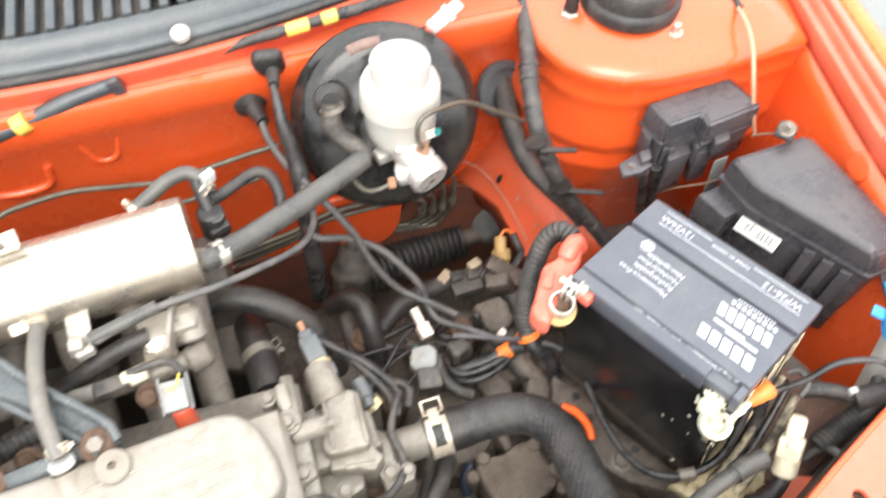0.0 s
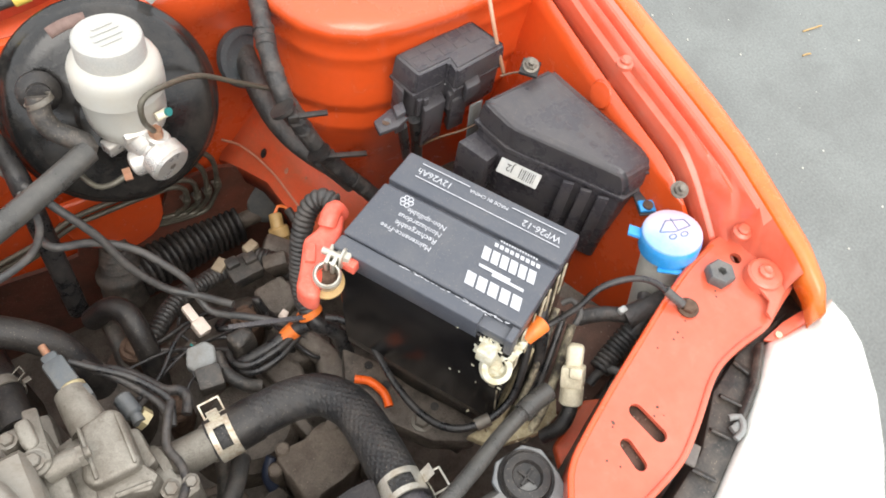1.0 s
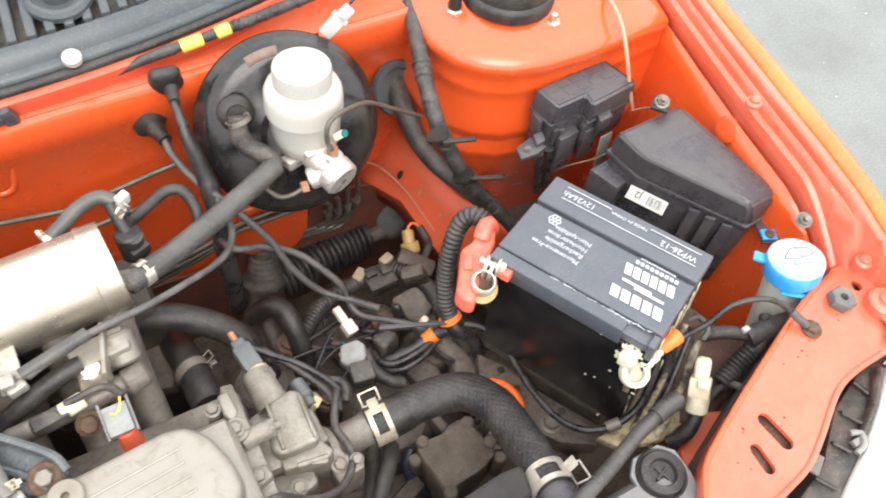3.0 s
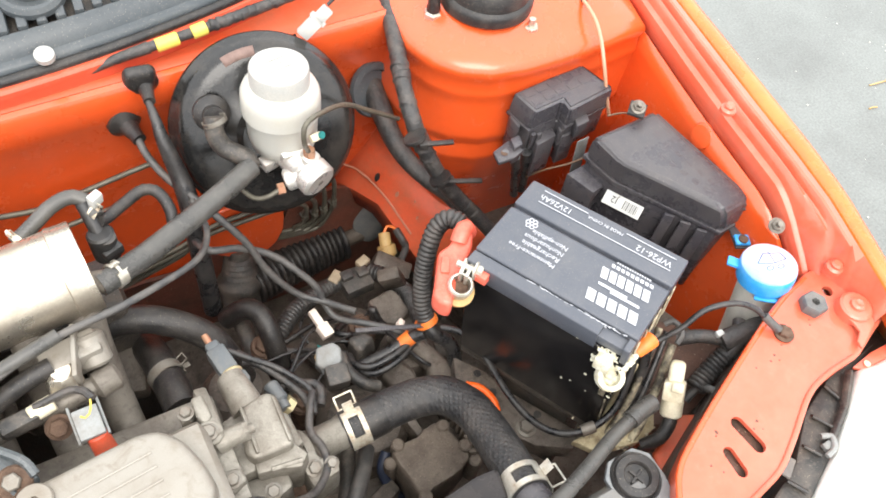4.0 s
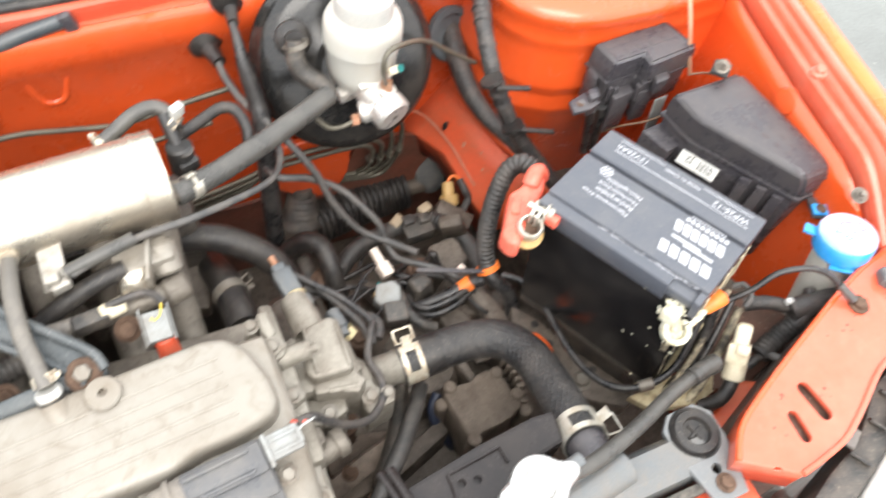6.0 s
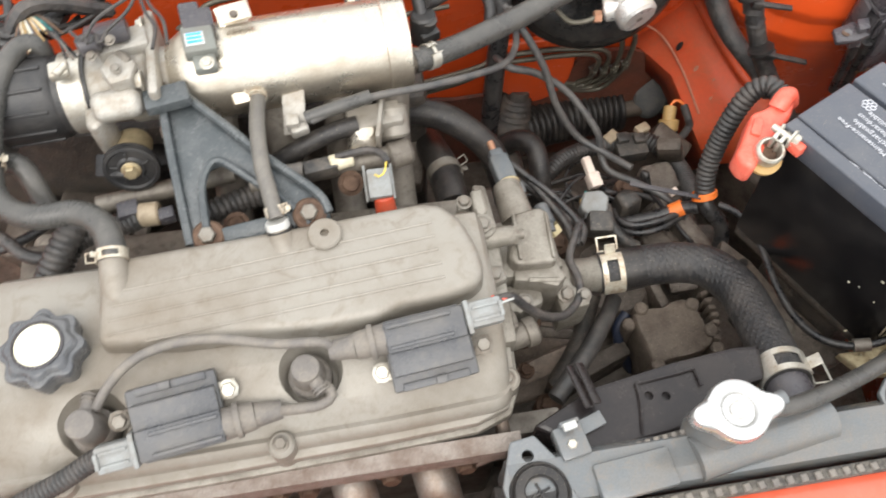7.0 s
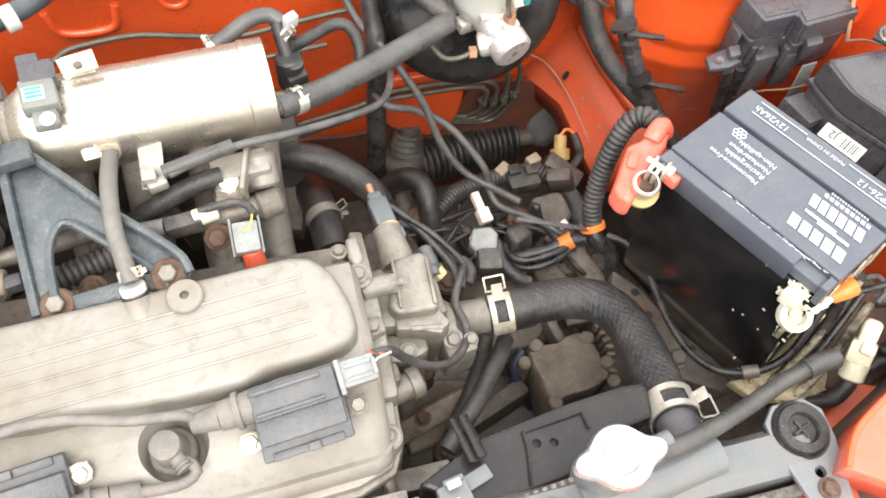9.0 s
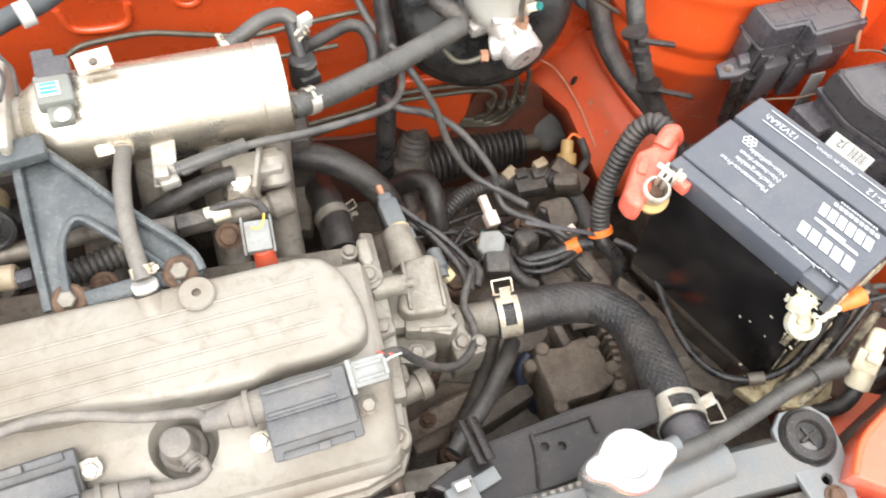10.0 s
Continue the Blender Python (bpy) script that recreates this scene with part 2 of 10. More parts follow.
M = {
    "red": mat("red_paint", (0.68, 0.083, 0.016), 0.3, 0, (0.5, 0.1, 0.04), 0.35, 7, 0.03, 120, coat=0.6, grit=0.03, dust=0.22),
    # the same red made pinker: sky sheen on upward panels, put into the colour
    "paled": mat("red_paint_sky_sheen", (0.64, 0.1, 0.048), 0.36, 0, (0.55, 0.17, 0.11), 0.55, 10, 0.03, 120, coat=0.5, grit=0.03, dust=0.3),
    "orange": mat("orange_edge_paint", (0.72, 0.13, 0.012), 0.3, 0, (0.62, 0.2, 0.03), 0.8, 12, 0.03, 120, coat=0.6, grit=0.03),
    "plastic": mat("black_plastic", (0.052, 0.049, 0.056), 0.32, 0, (0.105, 0.094, 0.088), 0.45, 24, 0.2, 1100, speck=520, dust=0.35),
    "dusty": mat("dusty_black_plastic", (0.032, 0.031, 0.03), 0.5, 0, (0.16, 0.135, 0.11), 0.6, 35, 0.3, 700, speck=300, dust=0.5),
    "cowl": mat("weathered_grey_plastic", (0.04, 0.049, 0.056), 0.36, 0, (0.1, 0.105, 0.105), 0.5, 12, 0.1, 500, speck=400, dust=0.3),
    "rubber": mat("rubber_hose", (0.017, 0.016, 0.016), 0.36, 0, (0.07, 0.06, 0.051), 0.55, 45, 0.3, 700, spec=0.42, speck=420, dust=0.3),
    "rubberd": mat("dusty_rubber_and_gap_shade", (0.036, 0.033, 0.03), 0.5, 0, (0.15, 0.125, 0.1), 0.7, 50, 0.4, 600, speck=380, dust=0.45),
    "cable": mat("cable_black", (0.015, 0.015, 0.016), 0.33, 0, (0.075, 0.067, 0.06), 0.6, 60, 0.2, 600, dust=0.3),
    "alu": mat("dirty_cast_aluminium", (0.262, 0.243, 0.21), 0.48, 0.2, (0.155, 0.12, 0.083), 0.62, 11, 0.16, 1500, grit=0.1, dust=0.42),
    "alud": mat("oily_cast_aluminium", (0.2, 0.178, 0.148), 0.48, 0.25, (0.055, 0.043, 0.034), 0.75, 24, 0.25, 900, dust=0.6),
    "plenum": mat("clean_aluminium", (0.62, 0.57, 0.48), 0.3, 0.85, (0.42, 0.35, 0.27), 0.8, 22, 0.08, 500, grit=0.06),
    "steel": mat("zinc_steel", (0.55, 0.53, 0.47), 0.36, 0.65, (0.3, 0.22, 0.13), 0.5, 70, 0.15, 900, dust=0.5),
    "rust": mat("rusty_steel", (0.14, 0.085, 0.055), 0.7, 0.25, (0.06, 0.035, 0.025), 0.8, 90, 0.6, 600),
    "grime": mat("greasy_grime", (0.135, 0.11, 0.088), 0.52, 0.15, (0.026, 0.021, 0.017), 0.75, 30, 0.5, 450, speck=330, dust=0.6),
    "brownbox": mat("dusty_brown_casting", (0.165, 0.132, 0.102), 0.65, 0, (0.075, 0.057, 0.044), 0.65, 40, 0.6, 420, speck=300, dust=0.5),
    "iron": mat("black_painted_iron", (0.055, 0.064, 0.068), 0.26, 0.1, (0.15, 0.155, 0.155), 0.5, 26, 0.3, 420, dust=0.35),
    "coil": mat("grey_blue_plastic", (0.066, 0.068, 0.073), 0.35, 0, (0.14, 0.13, 0.118), 0.55, 34, 0.2, 900, dust=0.4),
    "gplug": mat("grey_connector", (0.24, 0.25, 0.245), 0.5, 0, (0.16, 0.14, 0.12), 0.7, 60, 0.2, 800),
    "white": mat("white_plastic", (0.44, 0.445, 0.43), 0.42, 0, (0.55, 0.51, 0.44), 0.4, 40, 0.05, 400, grit=0.03),
    "ivory": mat("yellowed_plastic", (0.72, 0.66, 0.5), 0.45, 0, (0.4, 0.33, 0.2), 0.6, 60, 0.1, 500),
    "tank": mat("translucent_grey_plastic", (0.58, 0.57, 0.5), 0.4, 0, (0.42, 0.42, 0.4), 0.6, 25, 0.05, 400),
    "blue": mat("blue_plastic", (0.03, 0.32, 0.76), 0.36, 0, (0.16, 0.44, 0.76), 0.4, 40, 0.05, 500),
    "bluetop": mat("bleached_blue_plastic", (0.16, 0.42, 0.74), 0.4, 0, (0.3, 0.44, 0.68), 0.8, 22, 0.05, 500),
    "terminal": mat("red_terminal_cover", (0.75, 0.1, 0.06), 0.38, 0, (0.8, 0.25, 0.18), 0.5, 40, 0.05, 500),
    "orangeboot": mat("orange_plastic", (0.85, 0.2, 0.03), 0.45, 0, (0.5, 0.12, 0.03), 0.6, 80, 0.05, 500),
    "yellow": mat("yellow_tape", (0.7, 0.52, 0.09), 0.45, 0, (0.6, 0.42, 0.1), 0.6, 60, 0.05, 500),
    "cap": mat("bare_aluminium_cap", (0.56, 0.56, 0.55), 0.33, 0.8, (0.4, 0.4, 0.39), 0.5, 60, 0.03, 700, grit=0.02),
    "battop": mat("battery_grey_plastic", (0.07, 0.077, 0.094), 0.36, 0, (0.12, 0.12, 0.125), 0.4, 26, 0.16, 1300, speck=500, dust=0.22),
    "batside": mat("battery_black_plastic", (0.008, 0.0075, 0.008), 0.16, 0, (0.028, 0.025, 0.023), 0.35, 30, 0.06, 1200, spec=0.4, dust=0.15),
    "ink": mat("white_print", (0.52, 0.53, 0.56), 0.5, 0, (0.3, 0.31, 0.34), 0.6, 200, 0.0, 800),
    "darkink": mat("black_print", (0.03, 0.03, 0.03), 0.5, 0, None, 0.2, 200, 0.0, 800),
    "corrosion": mat("pale_green_corrosion", (0.68, 0.67, 0.56), 0.85, 0, (0.4, 0.33, 0.17), 0.9, 150, 1.0, 300),
    # clear lamp drawn white: the glare on it is put into the colour
    "lens": mat("glare_white_headlight", (0.86, 0.86, 0.82), 0.22, 0, (0.78, 0.78, 0.7), 0.4, 8, 0.02, 200, coat=1.0),
    "asphalt": mat("pale_asphalt", (0.19, 0.203, 0.195), 0.85, 0, (0.135, 0.14, 0.136), 0.7, 2.2, 0.8, 160, grit=0.16, dust=0.3),
    "teal": mat("teal_paint", (0.02, 0.2, 0.19), 0.5, 0, None, 0.2, 80, 0.0, 400),
    "gloss": mat("glossy_black_paint", (0.012, 0.012, 0.012), 0.2, 0, (0.07, 0.06, 0.05), 0.45, 20, 0.05, 500, dust=0.25),
    "oldlabel": mat("faded_sticker", (0.2, 0.13, 0.11), 0.7, 0, None, 0.5, 90, 0.1, 600),
    "brakealu": mat("bright_cast_aluminium", (0.6, 0.585, 0.56), 0.35, 0.6, (0.55, 0.48, 0.38), 0.6, 60, 0.25, 700),
    "copper": mat("copper_nut", (0.42, 0.2, 0.12), 0.45, 0.5, (0.4, 0.3, 0.2), 0.6, 120, 0.2, 700),
    "reservoir": mat("milky_plastic", (0.46, 0.455, 0.42), 0.36, 0, (0.47, 0.42, 0.33), 0.45, 16, 0.03, 400, grit=0.02, dust=0.12),
    "pipe": mat("plated_pipe", (0.13, 0.12, 0.09), 0.45, 0.3, (0.07, 0.06, 0.05), 0.7, 60, 0.15, 700),
    "hosegrey": mat("dusty_grey_hose", (0.052, 0.0505, 0.047), 0.34, 0, (0.135, 0.125, 0.11), 0.45, 26, 0.2, 900, dust=0.3),
    "cablegrey": mat("grey_cable", (0.05, 0.05, 0.05), 0.45, 0, (0.14, 0.125, 0.11), 0.7, 50, 0.15, 700),
    "clampsteel": mat("yellow_zinc", (0.56, 0.53, 0.44), 0.42, 0.45, (0.32, 0.2, 0.11), 0.75, 110, 0.2, 700, dust=0.5),
    "clearhose": mat("yellowed_clear_hose", (0.5, 0.27, 0.17), 0.25, 0, (0.42, 0.24, 0.15), 0.4, 50, 0.02, 400),
    "taped": mat("cloth_tape", (0.03, 0.029, 0.029), 0.42, 0, (0.12, 0.1, 0.085), 0.6, 60, 0.6, 260, dust=0.4),
    "boot": mat("dusty_lead_rubber", (0.13, 0.118, 0.107), 0.6, 0, (0.25, 0.22, 0.18), 0.7, 40, 0.25, 500),
    "brass": mat("dull_brass", (0.5, 0.42, 0.24), 0.5, 0.4, (0.35, 0.3, 0.2), 0.6, 90, 0.2, 700),
    "brassy": mat("brassy_spring", (0.55, 0.45, 0.28), 0.4, 0.7, (0.3, 0.25, 0.16), 0.6, 120, 0.1, 700),
    "paleyellow": mat("worn_yellow", (0.66, 0.62, 0.46), 0.45, 0, (0.7, 0.69, 0.62), 0.7, 60, 0.05, 500),
    "conduit": mat("corrugated_conduit", (0.033, 0.032, 0.031), 0.46, 0, (0.095, 0.083, 0.073), 0.7, 60, 0.2, 600),
    "rustgrey": mat("heat_rusted_iron", (0.27, 0.235, 0.205), 0.6, 0.3, (0.15, 0.1, 0.075), 0.85, 35, 0.6, 500),
    "castbright": mat("grey_cast_aluminium", (0.42, 0.4, 0.36), 0.45, 0.5, (0.28, 0.23, 0.17), 0.7, 50, 0.5, 600),
    "gplug2": mat("grey_green_plastic", (0.17, 0.178, 0.16), 0.5, 0, (0.15, 0.14, 0.12), 0.6, 60, 0.2, 800),
    "hosebrown": mat("sun_faded_hose", (0.105, 0.098, 0.088), 0.42, 0, (0.2, 0.182, 0.155), 0.7, 35, 0.2, 600),
    "bluedark": mat("dark_blue_seal", (0.02, 0.027, 0.05), 0.5, 0, None, 0.3, 60, 0.1, 600),
    "knit": mat("knitted_rubber", (0.021, 0.021, 0.022), 0.36, 0, (0.085, 0.075, 0.067), 0.5, 30, 0.5, 950, spec=0.45, speck=350, dust=0.3),
    "tankgrey": mat("grey_black_plastic", (0.125, 0.134, 0.139), 0.18, 0, (0.19, 0.155, 0.12), 0.45, 18, 0.08, 800, dust=0.4),
    "shroud": mat("brown_black_plastic", (0.017, 0.0145, 0.015), 0.27, 0, (0.042, 0.034, 0.03), 0.5, 24, 0.06, 800, spec=0.32, dust=0.3),
    "ironblue": mat("blue_grey_steel", (0.15, 0.16, 0.166), 0.4, 0.15, (0.19, 0.18, 0.165), 0.5, 30, 0.2, 700, speck=400, dust=0.35),
    "plugwhite": mat("pinkish_white_plastic", (0.68, 0.58, 0.5), 0.5, 0, (0.5, 0.4, 0.33), 0.5, 90, 0.1, 600),
    "tan": mat("tan_plastic", (0.36, 0.29, 0.2), 0.55, 0, (0.2, 0.15, 0.1), 0.6, 80, 0.1, 600),
    "ochre": mat("ochre_plastic", (0.5, 0.33, 0.13), 0.5, 0, (0.38, 0.24, 0.09), 0.6, 70, 0.1, 600),
    "orangebright": mat("bright_orange_plastic", (0.9, 0.12, 0.01), 0.35, 0, (0.8, 0.2, 0.05), 0.3, 60, 0.02, 600),
    "terminalred": mat("brick_red_plastic", (0.5, 0.07, 0.03), 0.5, 0, (0.3, 0.08, 0.04), 0.6, 80, 0.1, 600),
    "grimeblack": mat("black_grime_and_shade", (0.04, 0.035, 0.031), 0.42, 0.1, (0.11, 0.088, 0.066), 0.6, 50, 0.6, 450, speck=240, dust=0.5),
    "corroded": mat("cream_corroded_steel", (0.55, 0.5, 0.36), 0.8, 0, (0.2, 0.13, 0.06), 0.85, 60, 0.9, 400),
    "capgrey": mat("pale_grey_plastic", (0.4, 0.4, 0.38), 0.5, 0, (0.46, 0.43, 0.38), 0.5, 60, 0.12, 600),
    "brownsteel": mat("brown_dirty_steel", (0.12, 0.06, 0.04), 0.6, 0.1, (0.06, 0.04, 0.03), 0.8, 50, 0.5, 420, speck=150),
    "symbolblue": mat("dark_blue_plastic", (0.1, 0.16, 0.27), 0.6, 0, None, 0.4, 60, 0.1, 600),
    "stopgrey": mat("weathered_grey_rubber", (0.1, 0.105, 0.105), 0.6, 0, (0.2, 0.18, 0.16), 0.6, 60, 0.3, 600),
    "crustdark": mat("cream_streaked_black_rubber", (0.05, 0.04, 0.03), 0.6, 0, (0.55, 0.48, 0.33), 0.9, 75, 0.6, 400),
    "sealer": mat("dusty_pink_sealer", (0.46, 0.2, 0.13), 0.7, 0, (0.4, 0.12, 0.06), 0.7, 60, 0.3, 500),
    "redust": mat("dusty_red_paint", (0.58, 0.082, 0.026), 0.48, 0, (0.34, 0.115, 0.058), 0.6, 12, 0.08, 200, grit=0.05, spec=0.35, dust=0.4),
    "boltgrey": mat("oxidised_bolt", (0.19, 0.175, 0.15), 0.45, 0.35, (0.13, 0.095, 0.065), 0.6, 120, 0.2, 700),
    "housing": mat("stained_housing_aluminium", (0.255, 0.236, 0.2), 0.42, 0.3, (0.095, 0.074, 0.054), 0.66, 30, 0.3, 900, grit=0.12, dust=0.5),
    "wirebrown": mat("brown_wire", (0.16, 0.09, 0.05), 0.5, 0, None, 0.4, 80, 0.1, 600),
    "hotsteel": mat("heat_tinted_steel", (0.36, 0.32, 0.28), 0.42, 0.6, (0.2, 0.12, 0.075), 0.8, 26, 0.25, 500),
    "duct": mat("black_duct_rubber", (0.02, 0.02, 0.021), 0.4, 0, (0.06, 0.055, 0.05), 0.6, 40, 0.2, 700),
    "castbrown": mat("dusty_gearbox_casting", (0.155, 0.13, 0.106), 0.6, 0.1, (0.05, 0.038, 0.03), 0.7, 34, 0.5, 500, speck=330, dust=0.6),
    "creamfoot": mat("cream_corroded_steel", (0.5, 0.43, 0.27), 0.75, 0.1, (0.24, 0.17, 0.09), 0.75, 60, 0.7, 380, speck=260, dust=0.5),
    "rustplate": mat("warm_brown_grime", (0.26, 0.205, 0.162), 0.6, 0.15, (0.085, 0.062, 0.048), 0.7, 28, 0.5, 450, speck=300, dust=0.55),
    "redgrimeshade": mat("dirty_red_paint_with_shade", (0.15, 0.048, 0.029), 0.5, 0, (0.06, 0.04, 0.031), 0.75, 16, 0.25, 420, speck=200, dust=0.55),
    "capblack": mat("worn_cap_plastic", (0.075, 0.078, 0.084), 0.3, 0, (0.16, 0.155, 0.145), 0.45, 40, 0.12, 800, dust=0.35),
    "sensorgrey": mat("dark_grey_plastic", (0.085, 0.094, 0.1), 0.36, 0, (0.14, 0.13, 0.115), 0.5, 60, 0.15, 800),
    "foam": mat("foam_strip", (0.06, 0.055, 0.05), 0.9, 0, (0.2, 0.18, 0.15), 0.8, 150, 0.8, 400),
}


def woven(m, pitch):
    """Adds the diagonal weave of a braided hose to a material's relief."""
    nt = m.node_tree
    b = nt.nodes["Principled BSDF"]
    old = b.inputs["Normal"].links[0].from_node
    tc = nt.nodes.new("ShaderNodeTexCoord")
    waves = []
    for turn in (38, -38):
        mp = nt.nodes.new("ShaderNodeMapping")
        mp.inputs["Rotation"].default_value = (radians(20), radians(15), radians(turn))
        nt.links.new(tc.outputs["Object"], mp.inputs["Vector"])
        w = nt.nodes.new("ShaderNodeTexWave")
        w.inputs["Scale"].default_value = 2 * math.pi / (20 * pitch)
        w.inputs["Distortion"].default_value, w.inputs["Detail"].default_value = 0.6, 1
        nt.links.new(mp.outputs[0], w.inputs["Vector"])
        waves.append(w)
    mul = nt.nodes.new("ShaderNodeMath")
    mul.operation = "MULTIPLY"
    nt.links.new(waves[0].outputs["Fac"], mul.inputs[0])
    nt.links.new(waves[1].outputs["Fac"], mul.inputs[1])
    bp = nt.nodes.new("ShaderNodeBump")
    bp.inputs["Strength"].default_value, bp.inputs["Distance"].default_value = 0.5, 0.001
    nt.links.new(mul.outputs[0], bp.inputs["Height"])
    nt.links.new(old.outputs[0], bp.inputs["Normal"])
    nt.links.new(bp.outputs[0], b.inputs["Normal"])

woven(M["knit"], 0.0052)


def bleached(m, way, start, end, colour):
    """Sun bleaching that grows along a way across a moulding."""
    nt = m.node_tree
    b = nt.nodes["Principled BSDF"]
    geo = nt.nodes.new("ShaderNodeNewGeometry")
    dot = nt.nodes.new("ShaderNodeVectorMath")
    dot.operation = "DOT_PRODUCT"
    dot.inputs[1].default_value = way
    nt.links.new(geo.outputs["Position"], dot.inputs[0])
    noise = nt.nodes.new("ShaderNodeTexNoise")
    noise.inputs["Scale"].default_value, noise.inputs["Detail"].default_value = 60, 6
    nt.links.new(geo.outputs["Position"], noise.inputs["Vector"])
    wob = nt.nodes.new("ShaderNodeMath")
    wob.operation = "MULTIPLY_ADD"
    wob.inputs[1].default_value = 0.018
    nt.links.new(noise.outputs["Fac"], wob.inputs[0])
    nt.links.new(dot.outputs["Value"], wob.inputs[2])
    mr = nt.nodes.new("ShaderNodeMapRange")
    mr.inputs["From Min"].default_value, mr.inputs["From Max"].default_value = start + 0.009, end + 0.009
    nt.links.new(wob.outputs[0], mr.inputs["Value"])
    mx = nt.nodes.new("ShaderNodeMix")
    mx.data_type = "RGBA"
    nt.links.new(mr.outputs[0], mx.inputs[0])
    nt.links.new(b.inputs["Base Color"].links[0].from_socket, mx.inputs[6])
    mx.inputs[7].default_value = (*colour, 1)
    nt.links.new(mx.outputs[2], b.inputs["Base Color"])

WASHER_CAP = Vector((0.6177, 0.0391, 0.775))
sunward = Vector((0.9, 0.4, 0)).normalized()
bleached(M["bluetop"], sunward, WASHER_CAP.dot(sunward) - 0.024, WASHER_CAP.dot(sunward) + 0.008, (0.56, 0.44, 0.52))


# ---- shapes ----
def merge(bm, other, m=None):
    if m is not None:
        bmesh.ops.transform(other, matrix=m, verts=other.verts)
    me = bpy.data.meshes.new("t")
    other.to_mesh(me)
    other.free()
    bm.from_mesh(me)
    bpy.data.meshes.remove(me)


def axes(z, near=(0, 0, 1), at=(0, 0, 0)):
    """A pose at a point whose z axis is the given way; x lies level where it can."""
    z = Vector(z).normalized()
    up = Vector(near)
    if abs(z.dot(up)) > 0.98:
        up = Vector((0, 1, 0))
    x = up.cross(z).normalized()
    y = z.cross(x)
    return Matrix.Translation(at) @ Matrix((x, y, z)).transposed().to_4x4()


def box(bm, size, m, bevel=0.003, seg=2):
    o = bmesh.new()
    bmesh.ops.create_cube(o, size=1)
    bmesh.ops.scale(o, vec=size, verts=o.verts)
    if bevel:
        bmesh.ops.bevel(o, geom=o.edges[:], offset=min(bevel, min(size) * 0.45), segments=seg, affect="EDGES", profile=0.5)
    merge(bm, o, m)


def at(x, y, z, rx=0, ry=0, rz=0):
    return pose(x, y, z, rx, ry, rz)


def prism(bm, pts, z0, z1, bevel=0.003, seg=2, m=None, top=1.0):
    """An upright block over the outline pts; top: the scale of its upper face about the outline's middle."""
    o = bmesh.new()
    cx, cy = sum(p[0] for p in pts) / len(pts), sum(p[1] for p in pts) / len(pts)
    lo = [o.verts.new((x, y, z0)) for x, y in pts]
    hi = [o.verts.new((cx + (x - cx) * top, cy + (y - cy) * top, z1)) for x, y in pts]
    n = len(pts)
    o.faces.new(hi)
    o.faces.new(lo[::-1])
    for k in range(n):
        o.faces.new((lo[k], lo[(k + 1) % n], hi[(k + 1) % n], hi[k]))
    bmesh.ops.recalc_face_normals(o, faces=o.faces[:])
    if bevel:
        bmesh.ops.bevel(o, geom=o.edges[:], offset=bevel, segments=seg, affect="EDGES", profile=0.5)
    merge(bm, o, m)


def lathe(bm, profile, m=None, n=32):
    """A turned shape: profile rows of radius, height about z. The ends are closed."""
    o = bmesh.new()
    rings = []
    for r, h in profile:
        rings.append([o.verts.new((r * math.cos(2 * math.pi * k / n), r * math.sin(2 * math.pi * k / n), h)) for k in range(n)])
    for a, b in zip(rings, rings[1:]):
        for k in range(n):
            o.faces.new((a[k], a[(k + 1) % n], b[(k + 1) % n], b[k]))
    o.faces.new(rings[0][::-1])
    o.faces.new(rings[-1])
    bmesh.ops.recalc_face_normals(o, faces=o.faces[:])
    merge(bm, o, m)


def rod(bm, a, b, r, r2=None, n=20, bevel=0.0):
    a, b = Vector(a), Vector(b)
    d = (b - a).length
    r2 = r if r2 is None else r2
    e = min(bevel, d * 0.4)
    prof = [(r, 0), (r2, d)] if not e else [(r - e, 0), (r, e), (r2, d - e), (r2 - e, d)]
    lathe(bm, prof, axes(b - a, at=a), n)


def hexbolt(bm, p, way, r=0.006, h=0.005, washer=True):
    """A flanged hexagon bolt head."""
    m = axes(way, at=p)
    if washer:
        lathe(bm, [(r * 1.35, 0), (r * 1.35, h * 0.25), (r * 1.1, h * 0.35)], m, 20)
    lathe(bm, [(r, h * 0.2), (r, h * 0.85), (r * 0.85, h)], m, 6)


def path(pts, step=0.005):
    """Evenly spaced points on a smooth line through pts."""
    p = [Vector(q) for q in pts]
    if len(p) == 2:
        fine = [p[0].lerp(p[1], k / 20) for k in range(21)]
    else:
        p = [2 * p[0] - p[1]] + p + [2 * p[-1] - p[-2]]
        fine = []
        for a, b, c, d in zip(p, p[1:], p[2:], p[3:]):
            for k in range(24):
                u = k / 24
                fine.append(0.5 * (2 * b + (c - a) * u + (2 * a - 5 * b + 4 * c - d) * u * u + (3 * b - a - 3 * c + d) * u**3))
        fine.append(p[-2])
    out, left = [fine[0]], step
    for a, b in zip(fine, fine[1:]):
        while (b - a).length >= left > 0:
            a = a + (b - a).normalized() * left
            out.append(a)
            left = step
        left -= (b - a).length
    if (out[-1] - fine[-1]).length > step * 0.3:
        out.append(fine[-1])
    return out


